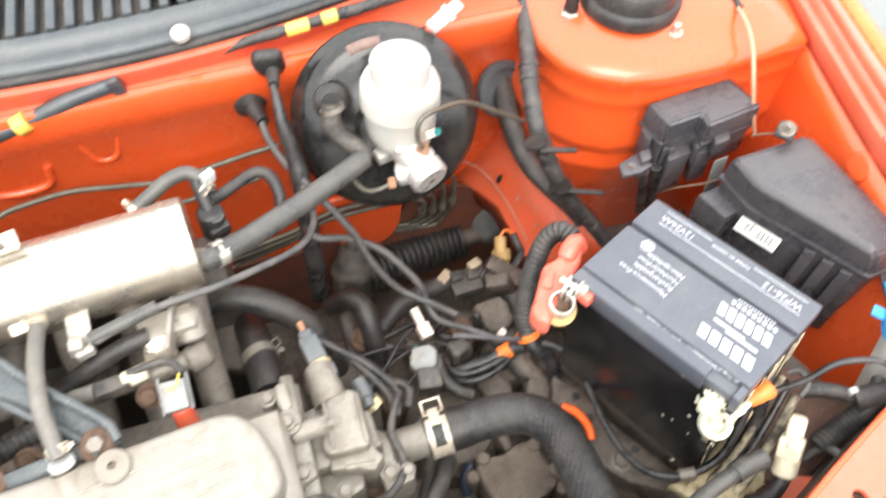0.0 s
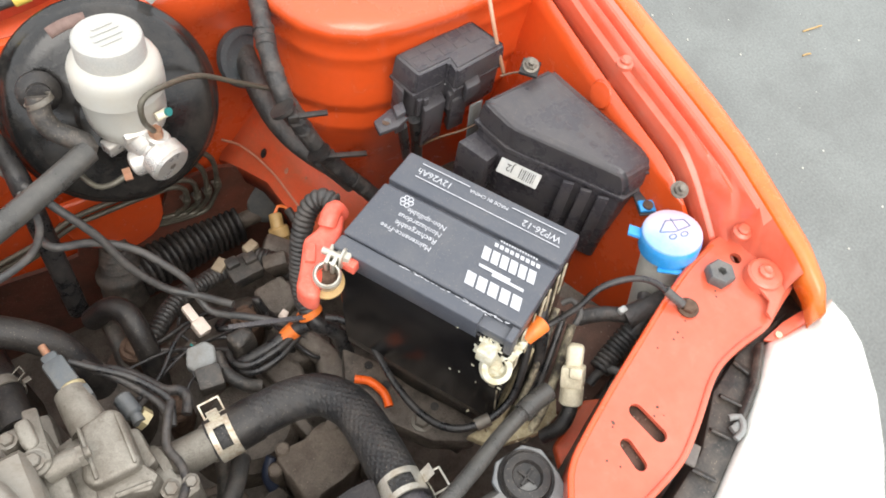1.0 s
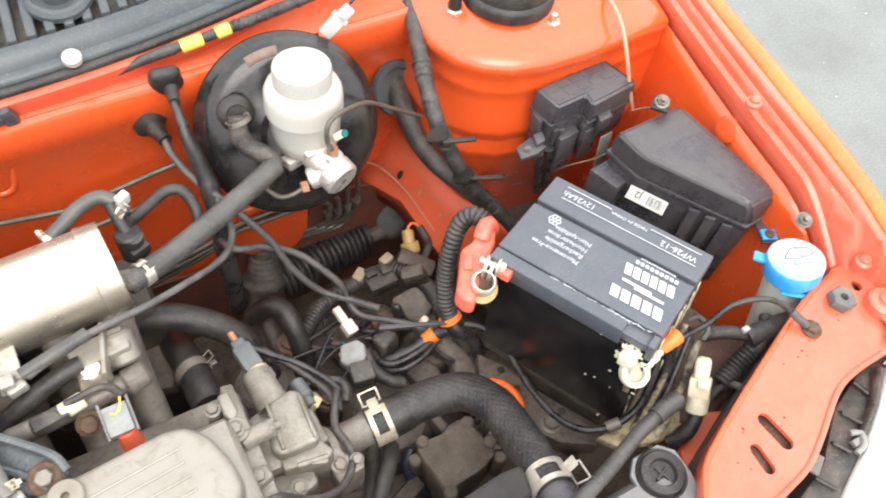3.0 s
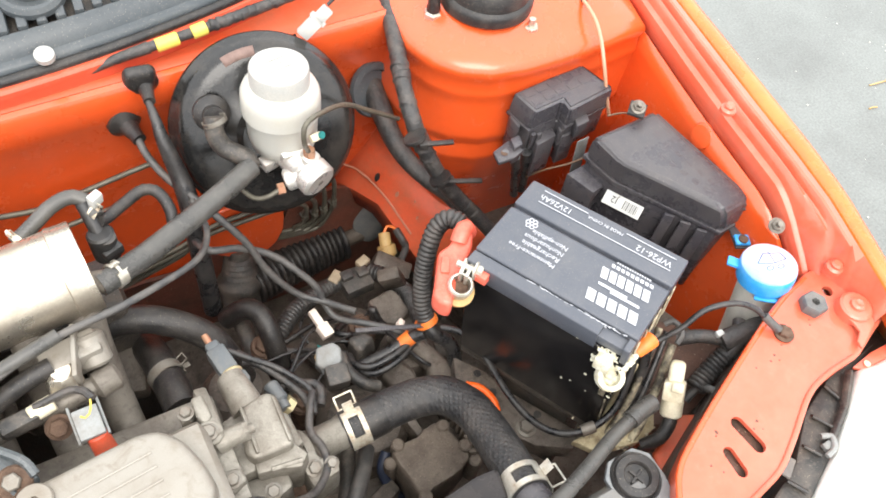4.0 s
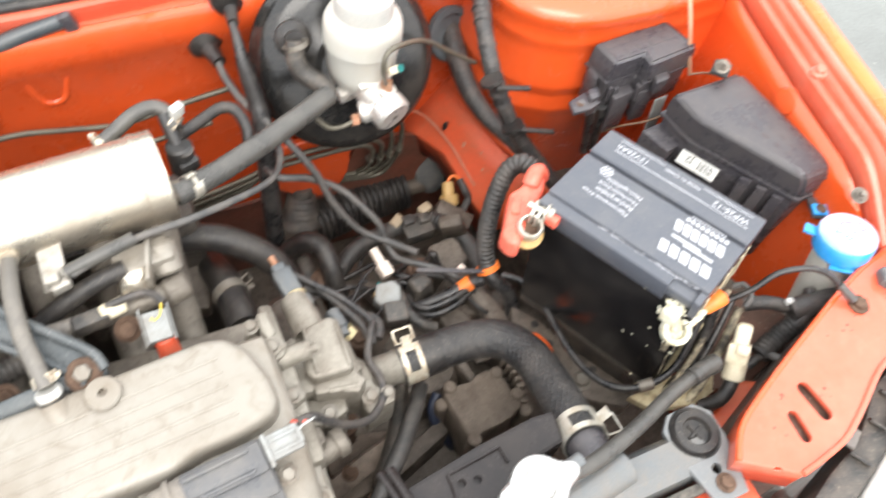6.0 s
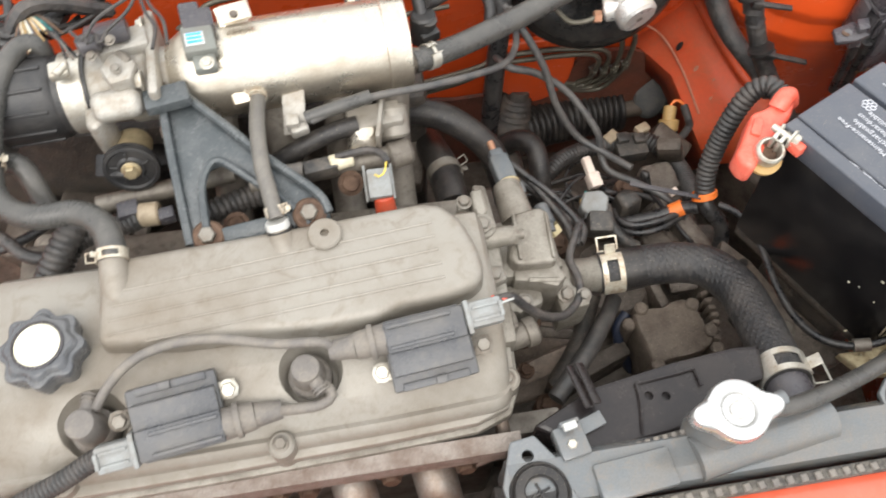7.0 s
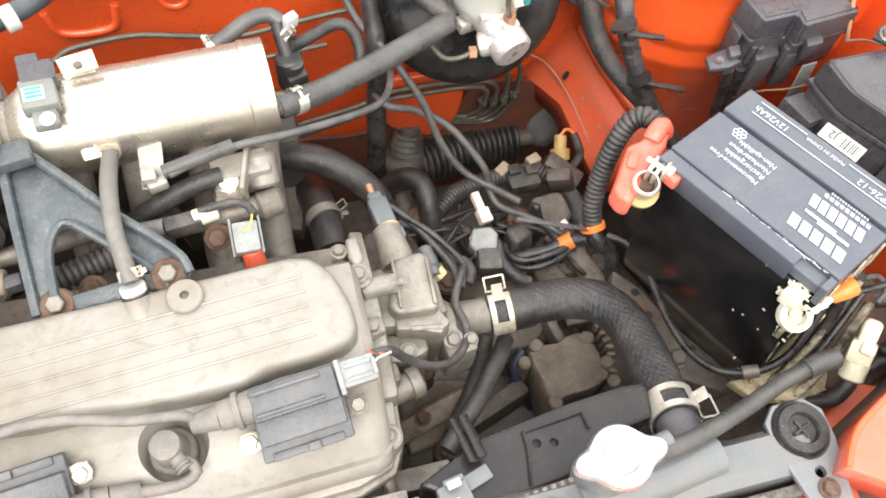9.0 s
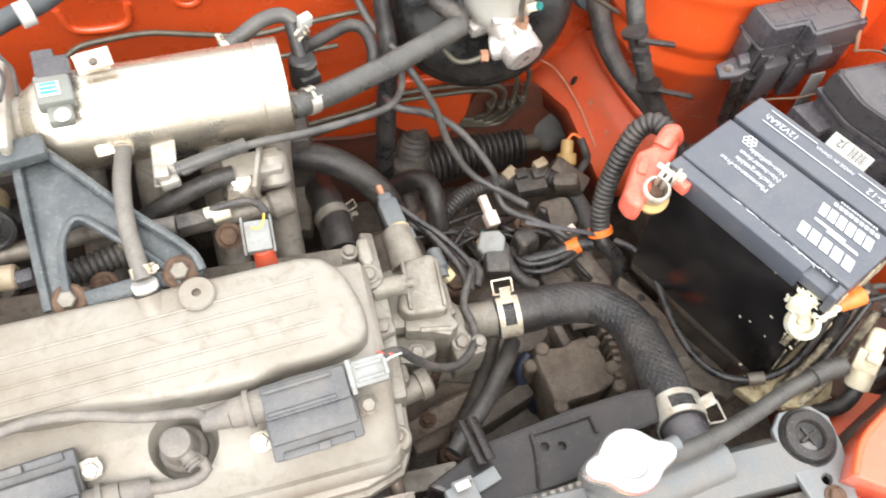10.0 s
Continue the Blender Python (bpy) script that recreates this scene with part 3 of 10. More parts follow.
def tube(bm, pts, r, n=12, step=0.005, rib=0.0, pitch=0.005, hollow=False):
    """A round hose along pts; rib: the depth of the rings of a corrugated one; r may be a row of radii from start to end."""
    if rib:
        step = pitch / 4
    line = path(pts, step)
    o = bmesh.new()
    rings, x = [], None
    for k, p in enumerate(line):
        t = (line[min(k + 1, len(line) - 1)] - line[max(k - 1, 0)]).normalized()
        if x is None:
            x = t.orthogonal().normalized()
        x = (x - t * x.dot(t)).normalized()
        y = t.cross(x)
        u = k / max(len(line) - 1, 1)
        rr = r if not isinstance(r, tuple) else float(np.interp(u, np.linspace(0, 1, len(r)), r))
        rr += rib * (0, 0.8, 1, 0.8)[k % 4] - rib * 0.5 if rib else 0
        rings.append([o.verts.new(p + (x * math.cos(2 * math.pi * j / n) + y * math.sin(2 * math.pi * j / n)) * rr) for j in range(n)])
    for a, b in zip(rings, rings[1:]):
        for j in range(n):
            o.faces.new((a[j], a[(j + 1) % n], b[(j + 1) % n], b[j]))
    o.faces.new(rings[0][::-1])
    o.faces.new(rings[-1])
    merge(bm, o)


def loft(bm, rings, closed=True, cap=True):
    """A skin over rings of as many points each."""
    o = bmesh.new()
    vs = [[o.verts.new(p) for p in ring] for ring in rings]
    n = len(vs[0])
    for a, b in zip(vs, vs[1:]):
        for k in range(n if closed else n - 1):
            o.faces.new((a[k], a[(k + 1) % n], b[(k + 1) % n], b[k]))
    if cap and closed:
        o.faces.new(vs[0][::-1])
        o.faces.new(vs[-1])
    bmesh.ops.recalc_face_normals(o, faces=o.faces[:])
    merge(bm, o)


def slab(bm, pts, t, bevel):
    """A plate over the outline pts, t thick."""
    o = bmesh.new()
    hi = [o.verts.new(p) for p in pts]
    lo = [o.verts.new(Vector(p) - Vector((0, 0.3 * t, t))) for p in pts]
    o.faces.new(hi)
    o.faces.new(lo[::-1])
    n = len(pts)
    for k in range(n):
        o.faces.new((lo[k], lo[(k + 1) % n], hi[(k + 1) % n], hi[k]))
    bmesh.ops.recalc_face_normals(o, faces=o.faces[:])
    bmesh.ops.bevel(o, geom=o.edges[:], offset=bevel, segments=2, affect="EDGES", profile=0.5)
    bmesh.ops.triangulate(o, faces=[f for f in o.faces if len(f.verts) > 4])
    merge(bm, o)


def rough(bm, amp, size=60.0, cuts=3):
    """Makes a clean block uneven, as a sand casting is."""
    bmesh.ops.subdivide_edges(bm, edges=[e for e in bm.edges if e.calc_length() > 0.008], cuts=cuts, use_grid_fill=True)
    for v in bm.verts:
        v.co += noise.noise_vector(v.co * size) * amp + noise.noise_vector(v.co * size * 3) * amp * 0.35


def thing(name, p, label, category, kind="", group=""):
    ob = new(name)
    ob.location = p
    ob.empty_display_size = 0.02
    return tagged(ob, label, category, group, kind)


def finish(ob, material, smooth=35):
    me = ob.data
    me.materials.append(M[material])
    me.polygons.foreach_set("use_smooth", [True] * len(me.polygons))
    me.set_sharp_from_angle(angle=radians(smooth))


def part(name, bm, material, parent=None, label="", smooth=35):
    me = bpy.data.meshes.new(name)
    bm.to_mesh(me)
    bm.free()
    ob = new(name, me)
    finish(ob, material, smooth)
    if parent is not None:
        ob.parent = parent
        ob.matrix_parent_inverse = Matrix.Translation(parent.location).inverted() if parent.type == "EMPTY" else Matrix()
    if label:
        ob["label"] = label
    return ob


def solo(name, bm, material, label, category, smooth=35, kind="", group=""):
    """A thing of one mesh."""
    return tagged(part(name, bm, material, None, "", smooth), label, category, group, kind)


def thick(ob, t, offset=-1.0):
    s = ob.modifiers.new("thickness", "SOLIDIFY")
    s.thickness, s.offset = t, offset
    return ob


def made(f, *a, **k):
    bm = bmesh.new()
    f(bm, *a, **k)
    return bm

# ---- ground ----
bm = bmesh.new()
bmesh.ops.create_grid(bm, x_segments=8, y_segments=8, size=400)
solo("ground", bm, "asphalt", "pale grey worn asphalt ground beside the car", "ground", kind="structure")

# ---- car body ----
body = thing("car_body", (0, 0.2, 0.0), "orange-red painted car body with open engine bay on asphalt", "car")

def stations(table, y):
    ys = [r[0] for r in table]
    return [float(np.interp(y, ys, [r[k] for r in table])) for k in range(1, len(table[0]))]

# y, inner edge of the rail, outer edge of the fender, height
RAIL = [(-0.10, 0.662, 0.708, 0.758), (-0.078, 0.654, 0.726, 0.776), (-0.04, 0.6545, 0.742, 0.786), (0.015, 0.659, 0.750, 0.797), (0.06, 0.664, 0.757, 0.805), (0.122, 0.667, 0.766, 0.811),
        (0.2, 0.677, 0.777, 0.812), (0.282, 0.691, 0.789, 0.812), (0.42, 0.716, 0.803, 0.814), (0.75, 0.77, 0.82, 0.82)]

def rail_drop(y, u):
    """How far the rail's inner flange sinks to the corner panel towards the front."""
    d = max(0.0, min(1.0, (0.11 - y) / 0.095))
    d = d * d * (3 - 2 * d)
    lo = 0.1 + 0.17 * max(0.0, min(1.0, (0.03 - y) / 0.05))
    return (0.036 + 0.02 * max(0.0, min(1.0, (0.03 - y) / 0.04))) * d * max(0.0, min(1.0, (lo + 0.09 - u) / 0.09))

def rail_section(y, rows, drop=False):
    xi, xo, z = stations(RAIL, y)
    w = xo - xi
    return [(xi + w * u, y, z + dz - (rail_drop(y, u) if drop else 0)) for u, dz in rows]

RIDGES = [(-0.015, -0.03), (-0.004, -0.006), (0.015, 0.0), (0.05, 0.001), (0.075, 0.003), (0.09, 0.009), (0.11, 0.013), (0.14, 0.015), (0.17, 0.012), (0.185, 0.007), (0.205, 0.005), (0.23, 0.006), (0.245, 0.011), (0.265, 0.014), (0.295, 0.015), (0.395, 0.012), (0.42, 0.008), (0.44, -0.004)]
bm = bmesh.new()
loft(bm, [rail_section(y, RIDGES, True) for y in np.linspace(-0.06, 0.75, 60)], closed=False)
thick(part("fender_rail", bm, "paled", body, "red welded rail flange, paler by painted sky sheen"), 0.0015)
bm = bmesh.new()
loft(bm, [rail_section(y, [(0.425, -0.012), (0.44, 0.004), (0.48, 0.012), (0.58, 0.014), (0.7, 0.008), (0.82, -0.004), (0.92, -0.022), (1.0, -0.05), (1.05, -0.1), (1.1, -0.2), (1.12, -0.4), (1.08, -0.55)])
          for y in np.linspace(-0.098, 0.75, 46)], closed=False)
thick(part("fender", bm, "orange", body, "orange-red outer fender with worn edge", 60), 0.0015)

# inner wall below the rail
bm = bmesh.new()
loft(bm, [[(stations(RAIL, y)[0] + dx, y, min(z, stations(RAIL, y)[2] - 0.022 - rail_drop(y, 0))) for dx, z in ((-0.002, 0.795), (-0.006, 0.765), (-0.012, 0.73), (-0.03, 0.66), (-0.04, 0.5), (-0.06, 0.3))] for y in np.linspace(0.012, 0.75, 30)], closed=False)
thick(part("inner_fender", bm, "red", body), 0.0015)

# firewall and cowl lip
bm = bmesh.new()
loft(bm, [[(x, 0.513, 0.8075), (x, 0.511, 0.8082), (x, 0.505, 0.8065), (x, 0.500, 0.797), (x, 0.503, 0.765), (x, 0.508, 0.755), (x, 0.51, 0.70), (x, 0.515, 0.6), (x, 0.52, 0.45), (x, 0.50, 0.3)] for x in np.linspace(-0.8, 0.46, 40)], closed=False)
thick(part("firewall", bm, "red", body), 0.0015)
bm = bmesh.new()
loft(bm, [[(x, 0.66, 0.798), (x, 0.60, 0.80), (x, 0.535, 0.8045), (x, 0.512, 0.8072)] for x in np.linspace(-0.8, 0.46, 30)], closed=False)
thick(part("firewall_ledge", bm, "redust", body, "dusty red ledge"), 0.0015)
# flat dirty-red sheet; the shade of the rack opening is put into its colour
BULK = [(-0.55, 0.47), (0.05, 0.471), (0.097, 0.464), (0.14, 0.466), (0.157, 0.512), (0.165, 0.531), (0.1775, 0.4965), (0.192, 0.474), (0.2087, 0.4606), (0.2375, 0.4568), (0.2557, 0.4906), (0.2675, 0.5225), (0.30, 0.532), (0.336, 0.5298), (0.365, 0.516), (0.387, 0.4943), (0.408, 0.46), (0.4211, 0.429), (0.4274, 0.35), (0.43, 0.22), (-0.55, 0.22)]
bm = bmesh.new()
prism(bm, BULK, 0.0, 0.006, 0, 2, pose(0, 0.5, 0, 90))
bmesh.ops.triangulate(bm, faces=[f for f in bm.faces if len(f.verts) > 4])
part("lower_bulkhead", bm, "redgrimeshade", body, "dirty red lower bulkhead, the rack opening's shade in its colour")
# the pressed red lobe that stands proud of the bulkhead below the booster
bm = bmesh.new()
prism(bm, [(0.256, 0.545), (0.2558, 0.525), (0.2535, 0.5), (0.2436, 0.4775), (0.2324, 0.4655), (0.213, 0.4575), (0.198, 0.459), (0.18, 0.4705), (0.159, 0.489), (0.1443, 0.508), (0.138, 0.54), (0.14, 0.585), (0.25, 0.585)], 0.0, 0.0105, 0.004, 3, pose(0, 0.4895, 0, 90))
part("bulkhead_lobe", bm, "red", body, "clean red pressed lobe on the bulkhead")
bm = bmesh.new()
lathe(bm, [(0.034, 0), (0.03, 0.004), (0.02, 0.006), (0.004, 0.0065)], axes((-0.35, -0.85, 0.3), at=(0.392, 0.488, 0.43)) @ Matrix.Diagonal((0.75, 1.25, 1, 1)), 28)
part("rack_grommet", bm, "stopgrey", body, "grey dusty rubber seal at the rack opening")
for x0, x1, y, z in ((-0.2, -0.13, 0.504, 0.70), (-0.09, -0.05, 0.506, 0.72)):
    bm = bmesh.new()
    tube(bm, [(x0, y + 0.0062, z + 0.03), (x0 + 0.01, y + 0.0055, z), (x1 - 0.01, y + 0.0055, z), (x1, y + 0.0062, z + 0.03)], 0.0045, 14)
    part("pressed_bead", bm, "red", body)

def cowl_line(x):
    return 0.5195 + 0.4 * (x + 0.05) ** 2

def cowl_strip(bm, rows, x0=-0.8, x1=0.9, n=50):
    loft(bm, [[(x, cowl_line(x) + dy, z) for dy, z in rows] for x in np.linspace(x0, x1, n)], closed=False)

bm = bmesh.new()
cowl_strip(bm, [(0.012, 0.79), (0.001, 0.80), (-0.002, 0.815), (-0.0045, 0.822), (-0.005, 0.827), (-0.003, 0.8305), (0.001, 0.831), (0.012, 0.825), (0.05, 0.81)])
thick(part("cowl_lip", bm, "paled", body), 0.0015)
# strut tower
TOWER = [(0.43, 0.62), (0.412, 0.52), (0.412, 0.455), (0.425, 0.418), (0.447, 0.392), (0.478, 0.374), (0.52, 0.366), (0.57, 0.363), (0.63, 0.364), (0.70, 0.37), (0.72, 0.45), (0.72, 0.62)]
def tower_ring(grow, z):
    cx, cy = 0.57, 0.50
    out = []
    for x, y in TOWER:
        d = Vector((x - cx, y - cy, 0))
        d = d * (1 + grow / d.length)
        out.append((cx + d.x, cy + d.y, z))
    return out
bm = bmesh.new()
loft(bm, [tower_ring(g, z) for g, z in ((-0.09, 0.832), (-0.06, 0.83), (-0.04, 0.818), (-0.02, 0.812), (-0.006, 0.808), (0.0, 0.802), (0.002, 0.795), (-0.003, 0.785), (-0.001, 0.7685), (0.0003, 0.7635), (-0.0022, 0.757), (-0.0005, 0.745), (0.002, 0.72), (0.0075, 0.705), (0.0078, 0.698), (0.003, 0.688), (0.003, 0.682), (0.0095, 0.67), (0.0095, 0.663), (0.004, 0.652), (0.003, 0.645), (-0.01, 0.6), (-0.035, 0.5), (-0.05, 0.4))])
part("strut_tower", bm, "red", body, "", 50)

# chassis leg, apron and floor of the bay
bm = bmesh.new()
prism(bm, [(0.46, 0.56), (0.44, 0.40), (0.50, 0.24), (0.62, 0.16), (0.72, 0.16), (0.72, 0.56)], 0.30, 0.46, 0.012, 3)
part("chassis_leg", bm, "grime", body)
bm = bmesh.new()
APR = [(0.410, 0.545, 0.6), (0.417, 0.498, 0.6), (0.431, 0.453, 0.585), (0.4515, 0.399, 0.57), (0.4916, 0.3417, 0.555), (0.5156, 0.297, 0.53)]
APL = [(0.3485, 0.5148, 0.52), (0.3655, 0.4899, 0.52), (0.3863, 0.4498, 0.52), (0.3906, 0.4099, 0.515), (0.3985, 0.3746, 0.5), (0.4205, 0.3398, 0.46)]
APB = [(0.3554, 0.5295, 0.48), (0.3682, 0.5035, 0.48), (0.3866, 0.4649, 0.48), (0.3942, 0.4328, 0.47), (0.4019, 0.3996, 0.45), (0.4238, 0.369, 0.4)]
loft(bm, [[Vector(p) for p in APR], [Vector(p).lerp(Vector(q), 0.5) + Vector((0, 0, -0.003)) for p, q in zip(APR, APL)], [Vector(p) for p in APL], [Vector(p) for p in APB]], closed=False)
thick(part("apron", bm, "redust", body), 0.002)
# a dark oval on the apron, not a cut; the hole's shade is its colour
bm = bmesh.new()
o = bmesh.new()
lathe(o, [(0.0045, -0.002), (0.0045, 0.0008), (0.0002, 0.001)], None, 16)
merge(bm, o, axes((-0.76, -0.5, 0.4), at=(0.3934, 0.4698, 0.5546)) @ Matrix.Diagonal((0.7, 1.5, 1, 1)))
OUT = (-0.0026, -0.0018, 0.0016)
bmesh.ops.translate(bm, vec=OUT, verts=bm.verts)
part("hole", bm, "rubber", body)
bm = bmesh.new()
tube(bm, [(0.3577, 0.5146, 0.5549), (0.3725, 0.4985, 0.555), (0.3837, 0.48, 0.5488), (0.3918, 0.4631, 0.5402), (0.3983, 0.4417, 0.5327), (0.4018, 0.4174, 0.526), (0.4077, 0.3873, 0.5142)], 0.0016, 8)
bmesh.ops.translate(bm, vec=Vector(OUT) * 1.35, verts=bm.verts)
part("seam_sealer", bm, "sealer", body, "pale worn seam sealer")
bm = bmesh.new()
tube(bm, [(0.4165, 0.507, 0.6), (0.4185, 0.492, 0.598), (0.431, 0.453, 0.585), (0.4515, 0.399, 0.57), (0.466, 0.378, 0.563)], 0.0065, 12)
bmesh.ops.translate(bm, vec=OUT, verts=bm.verts)
part("rolled_edge", bm, "redust", body)
for p, r in (((0.4088, 0.4371, 0.546), 0.0035), ((0.4245, 0.4137, 0.5483), 0.0018), ((0.4203, 0.3972, 0.5322), 0.0022)):
    bm = bmesh.new()
    lathe(bm, [(r, -0.001), (r, 0.0004), (0.0002, 0.0005)], axes((-0.72, -0.4, 0.5), at=Vector(p) + Vector(OUT)) @ Matrix.Diagonal((0.7, 1.3, 1, 1)), 10)
    part("paint_chip", bm, "sealer", body, "pale chip in the paint")
bm = bmesh.new()
box(bm, (1.5, 0.85, 0.3), at(-0.05, 0.12, 0.15), 0.01)
part("undertray", bm, "grime", body, "dark greasy underside of the bay")

# radiator support: a pressed bar across the front that rises to the corner
def cut(ob, cutter, angle=12):
    """Takes the cutter's shape out of ob."""
    me = bpy.data.meshes.new("cutter")
    cutter.to_mesh(me)
    cutter.free()
    tool = bpy.data.objects.new("cutter", me)
    scene.collection.objects.link(tool)
    md = ob.modifiers.new("cut", "BOOLEAN")
    md.operation, md.object, md.solver = "DIFFERENCE", tool, "EXACT"
    dg = bpy.context.evaluated_depsgraph_get()
    res = bpy.data.meshes.new_from_object(ob.evaluated_get(dg))
    ob.modifiers.clear()
    old = ob.data
    ob.data = res
    res.set_sharp_from_angle(angle=radians(angle))
    bpy.data.meshes.remove(old)
    bpy.data.objects.remove(tool)
    bpy.data.meshes.remove(me)

def slot(bm, a, b, r, z0, z1):
    """A round-ended slot from a to b."""
    a, b = Vector((*a[:2], 0)), Vector((*b[:2], 0))
    d = math.atan2((b - a).y, (b - a).x)
    pts = [(b.x + r * math.cos(d + t), b.y + r * math.sin(d + t)) for t in np.linspace(-1.57, 1.57, 9)]
    pts += [(a.x + r * math.cos(d + t), a.y + r * math.sin(d + t)) for t in np.linspace(1.57, 4.71, 9)]
    prism(bm, pts, z0, z1, 0)

bm = bmesh.new()
CORNER = [(0.6557, 0.0176), (0.6, 0.0018), (0.4996, -0.0374), (0.426, -0.069), (0.3969, -0.0851), (0.3776, -0.108), (0.4249, -0.1398), (0.4814, -0.1295), (0.5122, -0.1144), (0.5577, -0.089), (0.5912, -0.0815), (0.6405, -0.0792), (0.6713, -0.0683), (0.6953, -0.061), (0.7048, -0.0368), (0.7092, -0.0097), (0.6998, 0.0182)]
prism(bm, CORNER, 0.7588, 0.764, 0.0024, 3)
corner = part("support_corner", bm, "paled", body, "red slotted corner panel, paler by painted sky sheen")
bm = bmesh.new()
loft(bm, [[(x, y, z) for x, y in CORNER] for z in (0.7615, 0.755, 0.73)], cap=False)
thick(part("support_flange", bm, "paled", body), 0.002)
bm = bmesh.new()
slot(bm, (0.4755, -0.0765, 0.764), (0.4788, -0.1023, 0.764), 0.0065, 0.70, 0.80)
slot(bm, (0.4491, -0.0941, 0.764), (0.4482, -0.1128, 0.764), 0.0055, 0.70, 0.80)
lathe(bm, [(0.006, 0.70), (0.006, 0.80)], Matrix.Translation((*(0.6635, -0.0098, 0.764)[:2], 0)), 18)
lathe(bm, [(0.0048, 0.70), (0.0048, 0.80)], Matrix.Translation((0.4057, -0.1293, 0)), 18)
cut(corner, bm)
bm = bmesh.new()
prism(bm, [(0.4735, -0.0615), (0.4995, -0.0747), (0.493, -0.1145), (0.4555, -0.1226), (0.4369, -0.1031)], 0.751, 0.754, 0.001)
part("slot_backing", bm, "brownsteel", body, "brown dirty panel under the slots")
# a dark block under the panel, so the gaps' shade sits in its colour
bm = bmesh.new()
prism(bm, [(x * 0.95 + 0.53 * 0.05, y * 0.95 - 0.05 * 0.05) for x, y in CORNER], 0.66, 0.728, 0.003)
part("slot_shade_block", bm, "rubberd", body)
bm = bmesh.new()
tube(bm, [(0.4249, -0.1385, 0.764), (0.452, -0.1345, 0.7645), (0.4814, -0.128, 0.7645), (0.5122, -0.113, 0.7645), (0.5577, -0.0876, 0.7645), (0.5912, -0.080, 0.7645), (0.6305, -0.078, 0.7645)], 0.0028, 10)
part("rolled_edge", bm, "paled", body)
bm = bmesh.new()
tube(bm, [(0.654, 0.013, 0.7615), (0.6, 0.0008, 0.7625), (0.4996, -0.0384, 0.7625), (0.4275, -0.0695, 0.7625), (0.3985, -0.0857, 0.7625), (0.3800, -0.1075, 0.7625)], 0.0030, 10)
part("rolled_edge", bm, "red", body)
rnd = random.Random(61)
for k in range(16):
    q = rnd.uniform(0.0006, 0.0016)
    u = rnd.random()
    bm = bmesh.new()
    lathe(bm, [(q, 0), (q * 0.6, 0.0003)], at(0.42 + 0.2 * u, -0.1 + 0.075 * u + rnd.uniform(-0.02, 0.025), 0.764) @ Matrix.Diagonal((1, rnd.uniform(0.5, 1.6), 1, 1)), 8)
    part("paint_chip", bm, "brownsteel", body)
bm = bmesh.new()
lathe(bm, [(0.0175, -0.012), (0.017, 0.001), (0.0145, 0.003), (0.011, 0.0032)], Matrix.Translation((0.668, -0.039, 0.774)), 28)
lathe(bm, [(0.008, 0.003), (0.0075, 0.006), (0.0045, 0.0075), (0.003, 0.0065)], Matrix.Translation((0.668, -0.039, 0.774)), 20)
prism(bm, [(0.6595, -0.0265), (0.680, -0.0245), (0.684, -0.04), (0.6735, -0.062), (0.654, -0.0705), (0.639, -0.0765), (0.641, -0.068), (0.652, -0.0615), (0.653, -0.05), (0.651, -0.038)], 0.7685, 0.7725, 0.0014, 2)
part("bolted_tab", bm, "paled", body)
bm = bmesh.new()
box(bm, (0.95, 0.05, 0.05), at(-0.07, -0.135, 0.70), 0.008)
bar_ = part("support_bar", bm, "paled", body)
bm = bmesh.new()
box(bm, (0.62, 0.009, 0.016), at(0.06, -0.1115, 0.729), 0.002)
foam_ = part("foam_seal", bm, "foam", bar_, "dark foam strip")
for k in range(46):
    bm = bmesh.new()
    box(bm, (0.0055, 0.006, 0.003), at(-0.2 + k * 0.0115, -0.112, 0.738, 0, 0, 8), 0.0008, 1)
    part("tooth", bm, "boot", foam_)
bm = bmesh.new()
box(bm, (0.05, 0.022, 0.0008), at(0.175, -0.128, 0.7256, 0, 0, 2), 0)
stk = part("warning_label", bm, "yellow", bar_, "small yellow and white label")
bm = bmesh.new()
box(bm, (0.046, 0.008, 0.0006), at(0.175, -0.122, 0.7262, 0, 0, 2), 0)
part("print_bar", bm, "white", stk)

for p, r in (((0.6755, 0.0044, 0.785), 0.006), ((0.6672, 0.1969, 0.838), 0.0058)):
    bm = bmesh.new()
    lathe(bm, [(r * 1.5, -0.006), (r * 1.5, -0.002), (r, 0), (r, 0.003), (r * 0.7, 0.005)], Matrix.Translation(p), 20)
    part("painted_bolt", bm, "paled", body)
bm = bmesh.new()
lathe(bm, [(0.017, -0.005), (0.014, 0.0008), (0.009, 0.0018), (0.004, 0.002)], axes((-1, 0, 0.25), at=(0.6699, 0.2113, 0.775)), 24)
part("pressed_dimple", bm, "red", body)

# the bay's other side and its front, plain panels
bm = bmesh.new()
loft(bm, [[(-0.14 - stations(RAIL, y)[0] * 0.99, y, 0.3), (-0.1 - stations(RAIL, y)[0], y, 0.76), (-0.1 - stations(RAIL, y)[0], y, 0.8), (-0.1 - stations(RAIL, y)[1], y, stations(RAIL, y)[2] - 0.01), (-0.13 - stations(RAIL, y)[1], y, 0.7), (-0.14 - stations(RAIL, y)[1], y, 0.3)] for y in np.linspace(-0.098, 0.75, 30)], closed=False)
thick(part("fender", bm, "orange", body, "orange-red fender across the bay", 60), 0.0015)
bm = bmesh.new()
